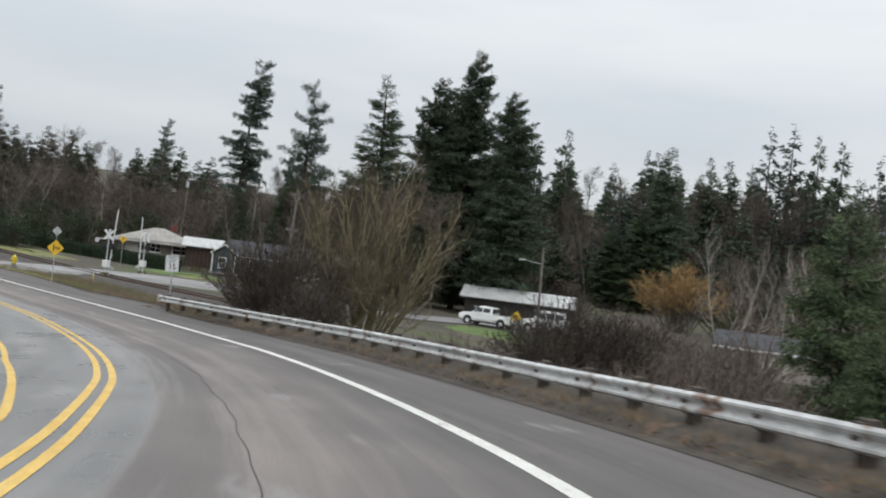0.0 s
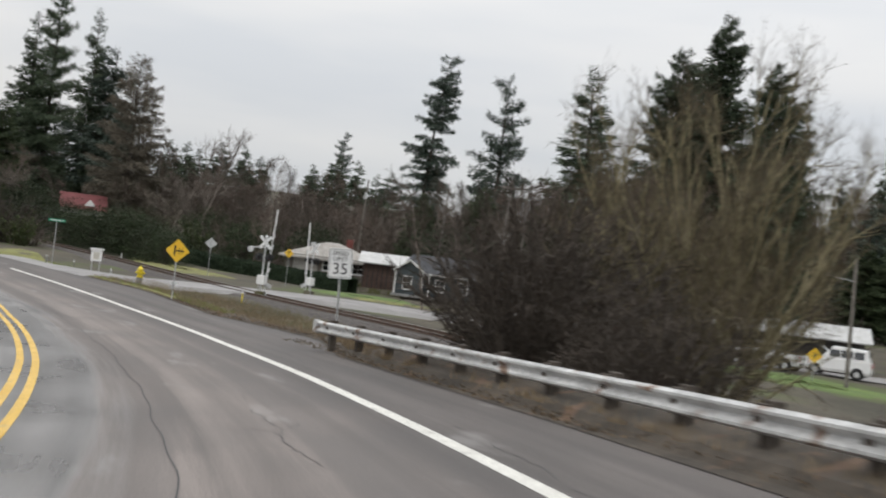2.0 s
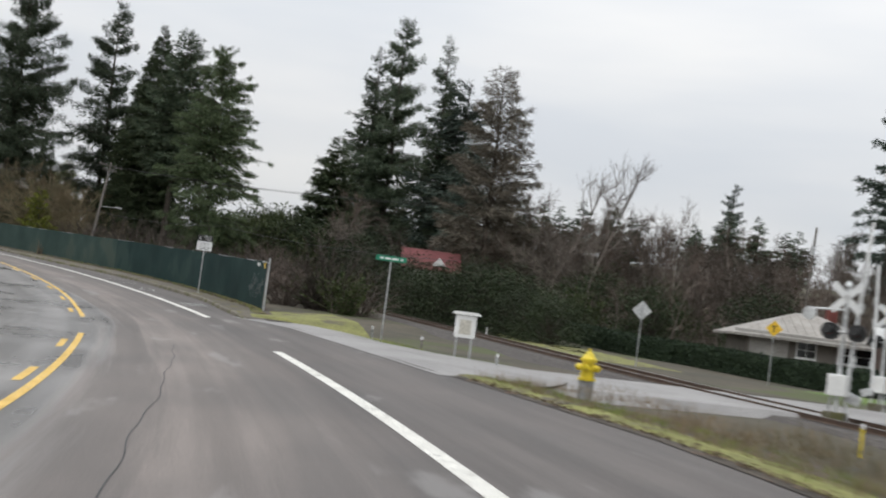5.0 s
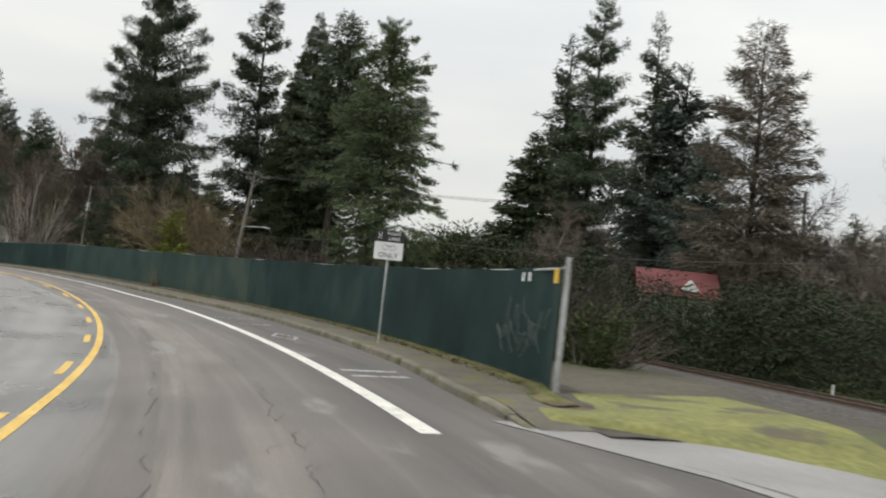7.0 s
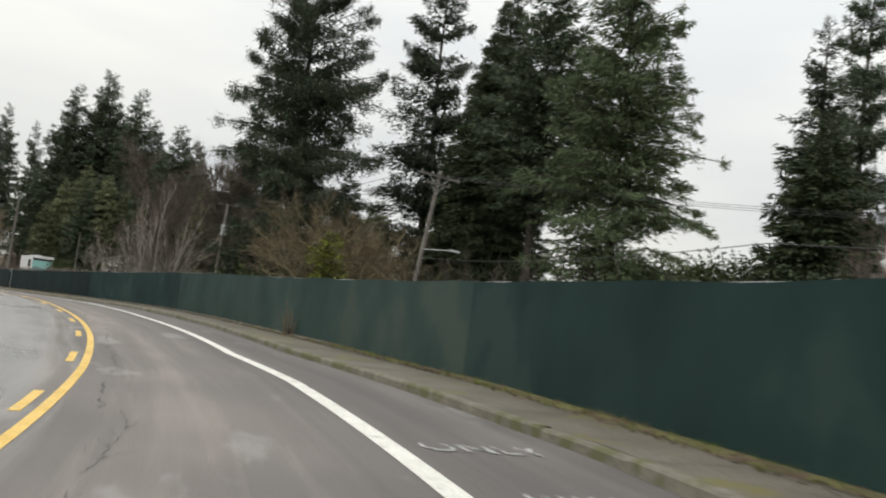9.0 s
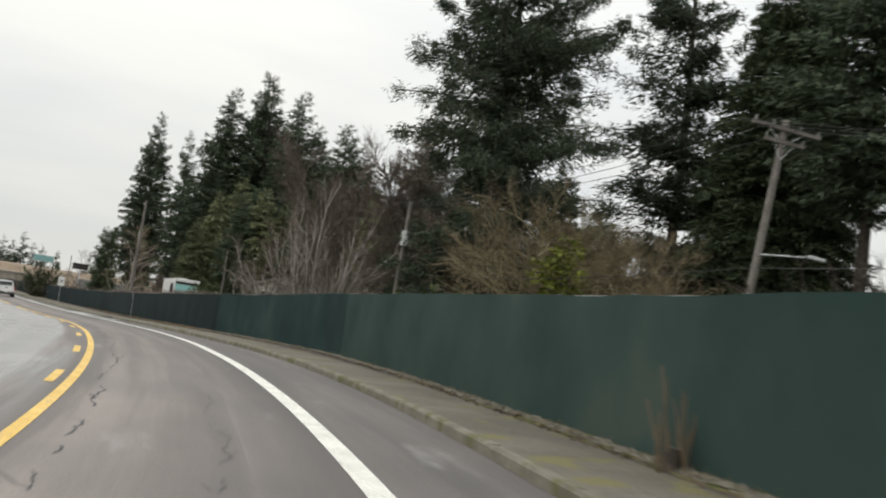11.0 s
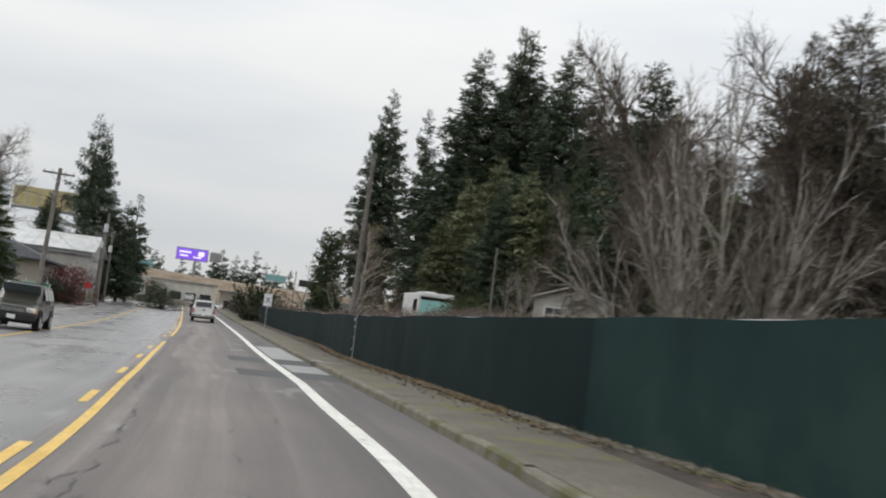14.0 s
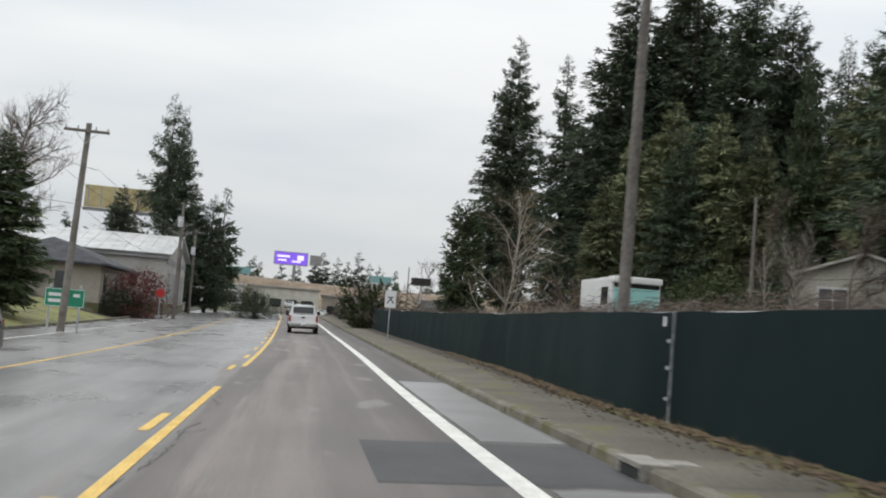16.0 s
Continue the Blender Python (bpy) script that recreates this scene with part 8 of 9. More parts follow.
for i in range(26):
    plant(FARWOOD, rnd.uniform(44, 120), rnd.uniform(130, 204), height=rnd.uniform(9, 15), of=16, turn=rnd.uniform(0, 360), wide=1.1)
for i in range(16):
    plant(rnd.choice((FAR_FIR, FAR_FIR_B)), rnd.uniform(14, 60), rnd.uniform(206, 232), height=rnd.uniform(9, 15), of=26, turn=rnd.uniform(0, 360), wide=1.7)
ridge = random.Random(77)
for i in range(56):
    x, y = ridge.uniform(2, 78), ridge.uniform(209, 240)
    plant(FARWOOD, x, y, top=21.0 + 0.125 * (x - 14) + 0.09 * (y - 200) - ridge.uniform(0, 5), of=16, turn=ridge.uniform(0, 360), wide=0.8)
for i in range(14):
    x, y = ridge.uniform(12, 70), ridge.uniform(206, 216)
    plant(ridge.choice((FAR_FIR, FAR_FIR_B)), x, y, top=16.0 + 0.12 * (x - 14) + ridge.uniform(-4, 5), of=26, turn=ridge.uniform(0, 360), wide=1.3)
for x, y, h in ((-76.5, 153.2, 3.9), (-73.5, 151.5, 3.6), (-80.0, 155.0, 4.2), (-70.0, 150.0, 3.4), (-83.5, 156.5, 4.4)):
    plant(EVERGREEN, x, y, height=h, of=3.0, turn=rnd.uniform(0, 360), wide=0.9)
# the group of tall firs beyond the crossing
plant(WILD_FIR, -109.7, 202.8, top=42.6, of=36, turn=10, wide=0.95)
plant(SLIM_FIR, -114.8, 204.6, top=38.6, of=28, turn=40, wide=1.2)
plant(SLIM_FIR, -101.0, 201.0, top=39.2, of=28, turn=70, wide=1.0)
plant(OPEN_FIR, -96.2, 199.7, top=32.5, of=26, turn=170, wide=1.3)
plant(CEDAR, -97.1, 169.8, top=18.76, of=28, turn=70, wide=1.5)
plant(BROWNISH, -74.4, 165.1, top=25.8, of=26, turn=210, wide=1.05)
plant(OPEN_FIR, -85.6, 182.3, top=21.5, of=26, turn=210, wide=1.2)
for i in range(9):
    plant(EVERGREEN, -112 + i * 2.6 + rnd.uniform(-1, 1), 168 - i * 0.8 + rnd.uniform(-3, 3), height=rnd.uniform(5.0, 8.6), of=3.0, turn=rnd.uniform(0, 360), wide=1.0)
# the great conifers behind the fence
plant(VETERAN, -138.0, 158.8, top=36.0, of=36, turn=0, wide=0.86)
plant(WILD_FIR, -134.5, 170.9, top=35.5, of=36, turn=100, wide=0.95)
plant(GREAT_CEDAR, -126.0, 169.8, top=31.9, of=30, turn=40, wide=1.0)
plant(WISPY, -102.6, 155.1, top=25.2, of=26, turn=130, wide=0.86)
plant(CEDAR, -131.5, 176.0, top=16.0, of=28, turn=20, wide=1.7)
plant(HIGH_FIR, -117.5, 165.5, top=30.0, of=32, turn=60, wide=1.15)
plant(OLIVE_CEDAR, -143.0, 173.0, top=14.0, of=24, turn=20, wide=1.3)
plant(GOLDSHRUB, -125.3, 153.3, top=8.30, of=5.5)
plant(EVERGREEN, -131.1, 150.4, top=5.44, of=3.0)
for x, y, t in ((-127.6, 156.6, 12.4), (-130.6, 156.4, 8.6), (-126.0, 157.4, 11.6), (-124.8, 158.4, 10.0)):
    plant(HAWTHORN, x, y, top=t, of=9, turn=rnd.uniform(0, 360), wide=1.0)
plant(MAPLE, -147.2, 152.3, top=14.2, of=12, turn=30, wide=0.72)
plant(ALDER, -147.0, 163.5, top=12.5, of=15, turn=80, wide=1.2)
for x, y, t in ((-166.8, 163.5, 19.2), (-166.7, 167.2, 20.6), (-166.3, 171.0, 21.4), (-161.4, 170.5, 20.0), (-165.9, 161.3, 15.5)):
    plant(ROUND_OAK, x, y, top=t, of=16.5, turn=rnd.uniform(0, 360), wide=0.8)
for x, y, t, k, w in ((-158.5, 168.5, 19.5, BROWNISH, 1.0), (-152.0, 171.0, 17.5, BROWNISH, 1.1), (-164.5, 171.5, 20.5, BROWNISH, 1.0), (-146.5, 172.0, 17.0, CEDAR, 1.2), (-171.0, 177.0, 21.0, TALL_FIR, 1.2), (-180.5, 178.5, 17.5, OLIVE_CEDAR, 1.2), (-176.0, 177.5, 15.0, OLIVE_CEDAR, 1.3), (-167.5, 178.5, 18.0, CEDAR, 1.3), (-186.0, 181.0, 16.0, OLIVE_CEDAR, 1.3), (-194.0, 181.5, 18.0, OLIVE_CEDAR, 1.3), (-200.0, 184.0, 20.0, OLIVE_CEDAR, 1.2)):
    plant(k, x, y, top=t, of={BROWNISH: 26, CEDAR: 28, TALL_FIR: 32, OLIVE_CEDAR: 24}[k], turn=rnd.uniform(0, 360), wide=w)
for i in range(12):
    plant(rnd.choice((ALDER, WOOD, WOOD)), rnd.uniform(-172, -145), rnd.uniform(172, 190), height=rnd.uniform(10, 17), of=16, turn=rnd.uniform(0, 360))
# the firs at the far end
for x, y, t, w, k in ((-247.3, 181.3, 32.30, 0.9, 0), (-240.1, 183.4, 29.50, 0.9, 1), (-231.3, 184.9, 35.40, 1.0, 0), (-231.2, 190.3, 38.88, 1.0, 0), (-227.1, 189.1, 37.50, 1.0, 1), (-222.4, 191.1, 35.49, 1.0, 0), (-218.1, 192.1, 30.45, 1.0, 0), (-188.0, 178.3, 24.90, 1.2, 0), (-223.4, 201.4, 28.09, 0.8, 1), (-218.0, 200.3, 28.86, 0.9, 0), (-209.3, 195.9, 24.16, 1.0, 1), (-235.7, 185.7, 25.27, 1.2, 0), (-227.6, 183.7, 23.26, 1.3, 0)):
    plant((TALL_FIR, SLIM_FIR)[k], x, y, top=t, of=(32, 28)[k], turn=rnd.uniform(0, 360), wide=w * (1.1 if x < -236 else 1.3))
for i in range(12):
    plant(rnd.choice((CEDAR, TALL_FIR)), rnd.uniform(-232, -206), rnd.uniform(181, 192), height=rnd.uniform(12, 19), of=30, turn=rnd.uniform(0, 360), wide=1.2)
for x, y, t in ((-204.2, 180.5, 14.0), (-234.4, 177.2, 12.0)):
    plant(ALDER, x, y, top=t, of=16, turn=rnd.uniform(0, 360), wide=1.1)
plant(THUJA, -216.0, 164.6, top=10.70, of=9.0)
plant(ASPEN, -208.5, 164.4, top=12.50, of=11, wide=1.0)
plant(ASH, -296.2, 190.9, top=15.50, of=20, wide=1.3)
for i in range(46):
    s = rnd.uniform(150, 330)
    v = at(s, FENCE(s) + rnd.uniform(2.9, 5.0))
    plant(THICKET if rnd.random() < 0.7 else PALEBRUSH, v.x, v.y, height=rnd.uniform(1.9, 2.5), of=3.1, turn=rnd.uniform(0, 360), wide=1.1)
# left of the far road
plant(CEDAR, -212.5, 135.4, top=11.73, of=28, wide=1.9, turn=20)
plant(ROUND_OAK, -217.0, 135.3, top=17.4, of=16.5, wide=0.85, turn=130)
plant(SPIRE, -280.0, 151.7, top=27.9, of=26, wide=1.0)
plant(SPIRE, -281.5, 152.9, top=26.8, of=26, wide=0.9, turn=70)
plant(TALL_FIR, -284.7, 155.7, top=17.7, of=32, wide=1.3)
plant(SPIRE, -286.4, 158.0, top=17.2, of=26, wide=1.2, turn=140)
plant(TALL_FIR, -272.0, 146.0, top=15.5, of=32, wide=1.5, turn=60)
plant(ALDER, -290.0, 145.6, top=18.5, of=15, wide=1.3)
plant(FAR_FIR, -296.1, 161.0, top=19.40, of=26)
plant(FAR_FIR, -315.6, 164.0, top=15.64, of=26)
for i in range(10):
    plant(rnd.choice((FAR_FIR, FAR_FIR_B)), rnd.uniform(-330, -275), rnd.uniform(135, 150), height=rnd.uniform(8, 14), of=26, wide=1.3, turn=rnd.uniform(0, 360))
for i in range(26):
    plant(rnd.choice((FAR_FIR, FAR_FIR_B)), rnd.uniform(-520, -455), rnd.uniform(175, 275), height=rnd.uniform(8, 16), of=26, wide=1.2, turn=rnd.uniform(0, 360))
# roadside growth at the start
MAPLE_NEAR = bare_tree("wide bare maple with mossy yellow-brown limbs below the road", 41, 10.5, 2.9, M_MOSSY, M_MOSSTWIG, stems=32, limbs=8, branches=7, twig=6, trunk_r=0.14, leanout=1.05, fork=0.2, twig_len=0.55, twig_w=0.016, group="", rise=0.7, wander=0.1, angle=0.8)
plant(MAPLE_NEAR, -2.45, 55.2, top=9.9, of=9.4, wide=0.76)
plant(DENSE, -6.2, 48.8, top=4.9, of=4.5, turn=0, wide=0.85)
plant(DENSE, -6.0, 52.6, top=4.9, of=4.5, turn=100, wide=0.9)
plant(DENSE, -3.6, 44.6, top=3.0, of=4.5, turn=200, wide=0.9)
WILLOW = shrub("golden-twigged willow", 42, 10.0, 5.0, M_WILLOW, stems=110, per=50, twig_w=0.05, twig_len=1.2, low=0.55, name="willow_tree", category="willow", group="")
plant(WILLOW, 30.2, 147.0, top=7.6, of=10, wide=1.5, label="golden-twigged bare willow tree below the road")
for i in range(110):
    x = rnd.uniform(-75, 125)
    y = rnd.uniform(150, 235) if x > 5 else rnd.uniform(186, 235)
    if 8 < x < 42 and y < 208:
        continue
    plant(rnd.choice((FARBRUSH, FARBRUSH, EVERGREEN if rnd.random() < 0.3 else FARBRUSH)), x, y, height=rnd.uniform(4, 9), of=3.4, turn=rnd.uniform(0, 360), wide=1.2)
for i in range(34):
    x, y = rnd.uniform(30, 85), rnd.uniform(70, 150)
    plant(rnd.choice((FARBRUSH, PALEBRUSH, FARBRUSH)), x, y, height=rnd.uniform(3, 6), of=3.4, turn=rnd.uniform(0, 360), wide=1.1)
for i in range(34):
    x, y = rnd.uniform(17, 52), rnd.uniform(64, 116)
    if x < 38 and y < 93:
        continue
    plant(rnd.choice((FARBRUSH, PALEBRUSH, THICKET)), x, y, height=rnd.uniform(2.4, 4.2), of=3.1, turn=rnd.uniform(0, 360), wide=1.3)
# scrub on the bank below the guardrail
for i in range(46):
    s_ = rnd.uniform(4, 41)
    v = at(s_, RAIL(s_) + rnd.uniform(2.6, 12.0))
    plant(rnd.choice((THICKET, PALEBRUSH, THICKET)), v.x, v.y, height=rnd.uniform(1.2, 2.4), of=3.4, turn=rnd.uniform(0, 360), wide=1.3)
for x, y, h in ((13.0, 43.3, 3.6), (15.4, 47.2, 3.7), (10.4, 47.2, 3.4), (18.6, 52.9, 3.6), (13.4, 55.9, 3.6)):
    plant(rnd.choice((THICKET, PALEBRUSH)), x, y, height=h, of=3.6, turn=rnd.uniform(0, 360), wide=1.0)
for x, y, t in ((9.4, 55.5, 0.7), (11.0, 57.0, 1.3), (12.6, 58.6, 2.0), (10.8, 60.5, 1.0), (14.4, 60.5, 2.6), (12.6, 63.5, 1.7), (15.4, 65.0, 2.6), (17.2, 63.0, 3.0), (14.2, 68.5, 1.9), (16.8, 69.5, 2.7), (19.2, 67.0, 3.2), (15.6, 74.0, 2.2), (18.6, 73.5, 3.0), (21.6, 72.5, 3.4), (20.4, 78.0, 3.2), (17.4, 79.0, 2.3), (23.6, 78.5, 3.8), (8.6, 57.5, -0.2), (11.6, 66.5, 0.8)):
    plant(rnd.choice((THICKET, PALEBRUSH, THICKET)), x, y, top=max(t - 1.7, -0.9), of=3.0, turn=rnd.uniform(0, 360), wide=1.0)
for i in range(7):
    plant(BIRCH, rnd.uniform(24, 44), rnd.uniform(100, 128), height=rnd.uniform(9, 13), of=11, turn=rnd.uniform(0, 360))
for i in range(26):
    x, y = rnd.uniform(-98, -52), rnd.uniform(152, 186)
    if x > -84 and y < 172:
        continue
    plant(rnd.choice((THICKET, EVERGREEN, FARBRUSH)), x, y, height=rnd.uniform(3, 6), of=3.4, turn=rnd.uniform(0, 360), wide=1.2)
for i in range(40):
    x, y = rnd.uniform(-60, -2), rnd.uniform(150, 186)
    if (x + 38) ** 2 + (y - 143) ** 2 > 180:
        k = rnd.choice((THICKET, WOOD, WOOD_B, EVERGREEN))
        plant(k, x, y, height=rnd.uniform(5, 10), of=15 if k in (WOOD, WOOD_B) else rnd.choice((6.0, 8.0)), turn=rnd.uniform(0, 360), wide=0.9)
for i in range(34):
    x, y = rnd.uniform(-250, -140), rnd.uniform(164, 196)
    plant(rnd.choice((FARBRUSH, FARBRUSH, EVERGREEN, THICKET)), x, y, height=rnd.uniform(3, 7), of=3.4, turn=rnd.uniform(0, 360), wide=1.2)
for i in range(30):
    x, y = rnd.uniform(-330, -255), rnd.uniform(172, 215)
    plant(rnd.choice((FARBRUSH, FARBRUSH, PALEBRUSH)), x, y, height=rnd.uniform(4, 8), of=6, turn=rnd.uniform(0, 360), wide=1.0)

# broad evergreens beyond the rails, before and beside the red-roofed house
for x, y, t in ((-137.7, 199.8, 8.6), (-131.0, 195.5, 9.0), (-125.5, 190.5, 9.2), (-120.8, 187.5, 10.4), (-116.6, 184.7, 10.5), (-110.0, 180.0, 10.2), (-104.5, 174.7, 9.7), (-98.6, 170.0, 9.2), (-93.3, 164.5, 8.5), (-88.9, 163.8, 7.5), (-84.4, 158.6, 6.6), (-74.6, 151.2, 5.0), (-58.0, 139.8, 3.2), (-54.5, 136.3, 2.9), (-71.3, 146.5, 3.7), (-67.6, 145.0, 4.2), (-64.5, 144.4, 4.9), (-61.4, 143.7, 4.6), (-80.5, 154.5, 5.2)):
    plant(LAUREL if x > -100 else BROADLEAF, x, y, top=t, of=8.0, turn=rnd.uniform(0, 360), wide=1.25)
# dark growth behind the houses
for x, y, t, k in ((-60.1, 159.9, 6.0, 0), (-53.6, 157.0, 5.2, 0), (-43.9, 156.0, 5.6, 0), (-27.5, 150.2, 7.0, 0), (-16.5, 149.0, 8.0, 0), (-6.0, 144.8, 7.0, 0), (-48.5, 158.7, 7.4, 1), (-35.1, 153.8, 9.4, 1), (-24.0, 154.0, 11.6, 1), (-20.0, 152.0, 11.4, 1), (-13.8, 151.3, 12.0, 1), (-4.0, 146.8, 11.0, 1), (-9.0, 150.0, 11.5, 1), (-30.0, 155.0, 10.5, 1), (-39.5, 157.5, 8.5, 1), (-17.0, 155.0, 13.0, 1), (-1.0, 150.0, 11.0, 1)):
    plant((LAUREL, FARWOOD)[k], x, y, top=t, of=(8.0, 15.0)[k], turn=rnd.uniform(0, 360), wide=1.1)
for x, y, t in ((-24.0, 156.0, 12.5), (-16.0, 156.0, 14.0), (-9.0, 153.0, 12.0), (-3.0, 151.0, 13.0), (3.5, 147.0, 11.5), (-32.0, 158.0, 11.0), (-12.5, 150.5, 9.0)):
    plant(CEDAR, x, y, top=t, of=28, turn=rnd.uniform(0, 360), wide=1.7)
for x, y, t in ((-74.0, 172.3, 13.5), (-70.3, 171.7, 12.8), (-67.5, 172.8, 13.6), (-64.1, 172.0, 13.4), (-60.7, 171.0, 13.0), (-57.4, 170.0, 12.6), (-54.2, 168.8, 12.2), (-76.5, 171.1, 12.0)):
    plant(WOOD, x, y, top=t, of=16.5, turn=rnd.uniform(0, 360), wide=1.1)
for k, x, y, t, w in ((ASH, -58.7, 156.9, 17.9, 0.75), (ASH, -64.5, 160.0, 16.6, 0.75), (ALDER, -64.1, 167.7, 16.2, 0.9), (WOOD, -58.7, 167.5, 15.4, 0.8), (WOOD, -55.5, 163.2, 13.2, 0.8), (WOOD, -71.8, 171.0, 16.8, 0.8), (BIRCH, -57.2, 178.3, 16.0, 0.7)):
    plant(k, x, y, top=t, of={ASH: 16.5, ALDER: 15, WOOD: 16.5, BIRCH: 11}[k], turn=rnd.uniform(0, 360), wide=w)
shade = random.Random(78)
for i in range(26):
    plant(FARWOOD, shade.uniform(-84, -42), shade.uniform(162, 182), top=shade.uniform(7.5, 11.5), of=16, turn=shade.uniform(0, 360), wide=1.0)
# brown trees close behind the near maple, dark brush beside it
for x, y, t in ((-6.2, 108.0, 13.5), (-10.4, 108.6, 11.5), (-13.7, 110.2, 11.5), (-2.4, 114.3, 12.8), (-17.5, 112.0, 10.5), (-8.0, 116.0, 14.0)):
    plant(WOOD, x, y, top=t, of=16, turn=rnd.uniform(0, 360), wide=1.05)
for x, y, t in ((-20.5, 108.5, 10.2), (-16.6, 110.0, 11.2), (-12.6, 112.5, 12.4), (-9.4, 111.0, 12.6), (-14.8, 114.5, 12.0), (-18.6, 113.0, 10.8)):
    plant(FARWOOD, x, y, top=t, of=16, turn=shade.uniform(0, 360), wide=0.9)
for x, y, t in ((7.5, 57.2, 3.6), (9.5, 59.5, 3.6), (6.0, 52.6, 2.2), (10.8, 58.0, 2.6)):
    plant(DENSE, x, y, top=t, of=4.5, turn=rnd.uniform(0, 360), wide=0.8)
for x, y, t in ((25.9, 101.8, 11.2), (27.4, 101.5, 10.0), (32.4, 100.6, 9.4)):
    plant(BIRCH, x, y, top=t, of=11, turn=rnd.uniform(0, 360), wide=0.8)
for i in range(40):
    plant(FAR_FIR, rnd.uniform(-130, 70), rnd.uniform(238, 268), height=rnd.uniform(9, 14), of=26, turn=rnd.uniform(0, 360), wide=1.7)
# the dense stand at the far end, and the pale bare trees before it
for x, y, t in ((-222.3, 181.1, 19.3), (-219.1, 182.5, 21.3), (-215.6, 184.3, 20.1), (-212.3, 185.5, 18.1), (-219.8, 177.4, 15.0), (-207.3, 185.5, 17.0)):
    plant(OLIVE_CEDAR, x, y, top=t, of=24, turn=rnd.uniform(0, 360), wide=1.1)
plant(CEDAR, -202.7, 181.7, top=21.4, of=28, wide=0.55, turn=30, label="slim drooping dark cedar of the dense stand")
plant(SPIRE, -204.2, 186.1, top=23.8, of=26, wide=0.85, turn=200)
plant(SPIRE, -202.9, 187.7, top=22.1, of=26, wide=1.0, turn=20)
for x, y, t in ((-200.8, 180.9, 14.2), (-201.1, 183.6, 15.3), (-198.6, 183.5, 15.6)):
    plant(CEDAR, x, y, top=t, of=28, turn=rnd.uniform(0, 360), wide=1.5)
plant(ALDER, -183.6, 169.7, top=10.2, of=15, wide=1.3, turn=20, label="spreading bare tree with a dark trunk before the pale house")
for x, y, t in ((-184.2, 166.4, 7.9), (-183.9, 166.7, 7.8)):
    plant(BIRCH, x, y, top=t, of=11, turn=rnd.uniform(0, 360), wide=0.9)
plant(BROADLEAF, -184.0, 163.2, top=5.5, of=8.0, wide=1.2, label="yellow-green rounded evergreen behind the fence")
# shrubs along the far side of the road
plant(REDHEDGE, -241.5, 145.9, top=5.5, of=8.0, wide=1.2)
plant(LAUREL, -322.9, 170.0, top=7.0, of=8.0, wide=1.25, label="clipped dark round shrub beside the far road")
plant(LAUREL, -240.6, 144.7, top=3.9, of=8.0, wide=1.5, label="low dark shrub before the shop")
plant(LAUREL, -263.8, 160.1, top=5.0, of=8.0, wide=1.5, label="low dark shrub before the large building")
# small firs along the crest behind the shops
for x, y, t in ((-468.7, 206.3, 18.8), (-467.6, 211.2, 18.2), (-466.5, 215.8, 21.3), (-465.9, 218.1, 22.5), (-464.8, 222.2, 21.4), (-464.2, 224.7, 20.4), (-463.2, 228.0, 23.7), (-462.3, 231.2, 20.5), (-461.5, 233.9, 19.9), (-460.1, 238.5, 18.9), (-470.0, 199.9, 18.2), (-470.3, 198.2, 19.7)):
    plant(rnd.choice((FAR_FIR, FAR_FIR_B)), x, y, top=t, of=26, turn=rnd.uniform(0, 360), wide=1.2)

# undergrowth that closes the view: behind the sheds, on the rise, behind the fence
for i in range(26):
    x, y = rnd.choice((rnd.uniform(-14, 17), rnd.uniform(29, 52))), rnd.uniform(131, 148)
    plant(rnd.choice((FARBRUSH, BRUSH, EVERGREEN)), x, y, height=rnd.uniform(3.2, 5.5), of=3.4, turn=rnd.uniform(0, 360), wide=1.2)
for i in range(56):
    plant(FARBRUSH, rnd.uniform(-145, 60), rnd.uniform(206, 246), height=rnd.uniform(5, 8), of=3.2, turn=rnd.uniform(0, 360), wide=1.1)
for i in range(44):
    s_ = rnd.uniform(124, 222)
    v = at(s_, FENCE(s_) + rnd.uniform(7, 20))
    if s_ < 142:
        continue
    plant(rnd.choice((THICKET, THICKET, BRUSH, EVERGREEN)), v.x, v.y, height=rnd.uniform(2.6, 4.2), of=3.2, turn=rnd.uniform(0, 360), wide=1.4)
# low growth before the pale house behind the fence
plant(EVERGREEN, -183.4, 162.8, height=3.2, of=3.0, wide=1.0, label="rounded pale green shrub behind the fence")
for x, y, h in ((-184.6, 166.5, 6.0), (-183.4, 167.0, 5.6)):
    plant(BIRCH, x, y, height=h, of=11, turn=rnd.uniform(0, 360), wide=1.1)
for x, y in ((-187.5, 163.5), (-185.6, 164.5), (-179.6, 161.2), (-175.2, 160.6)):
    plant(PALEBRUSH, x, y, height=rnd.uniform(2.0, 2.8), of=3.0, turn=rnd.uniform(0, 360), wide=1.0)
for x, y, t in ((-108.4, 165.4, 7.8), (-105.6, 166.8, 8.3), (-103.0, 168.6, 8.0)):
    plant(EVERGREEN, x, y, top=t, of=3.0, turn=rnd.uniform(0, 360), wide=0.75, label="tall rounded evergreen shrub behind the fence")

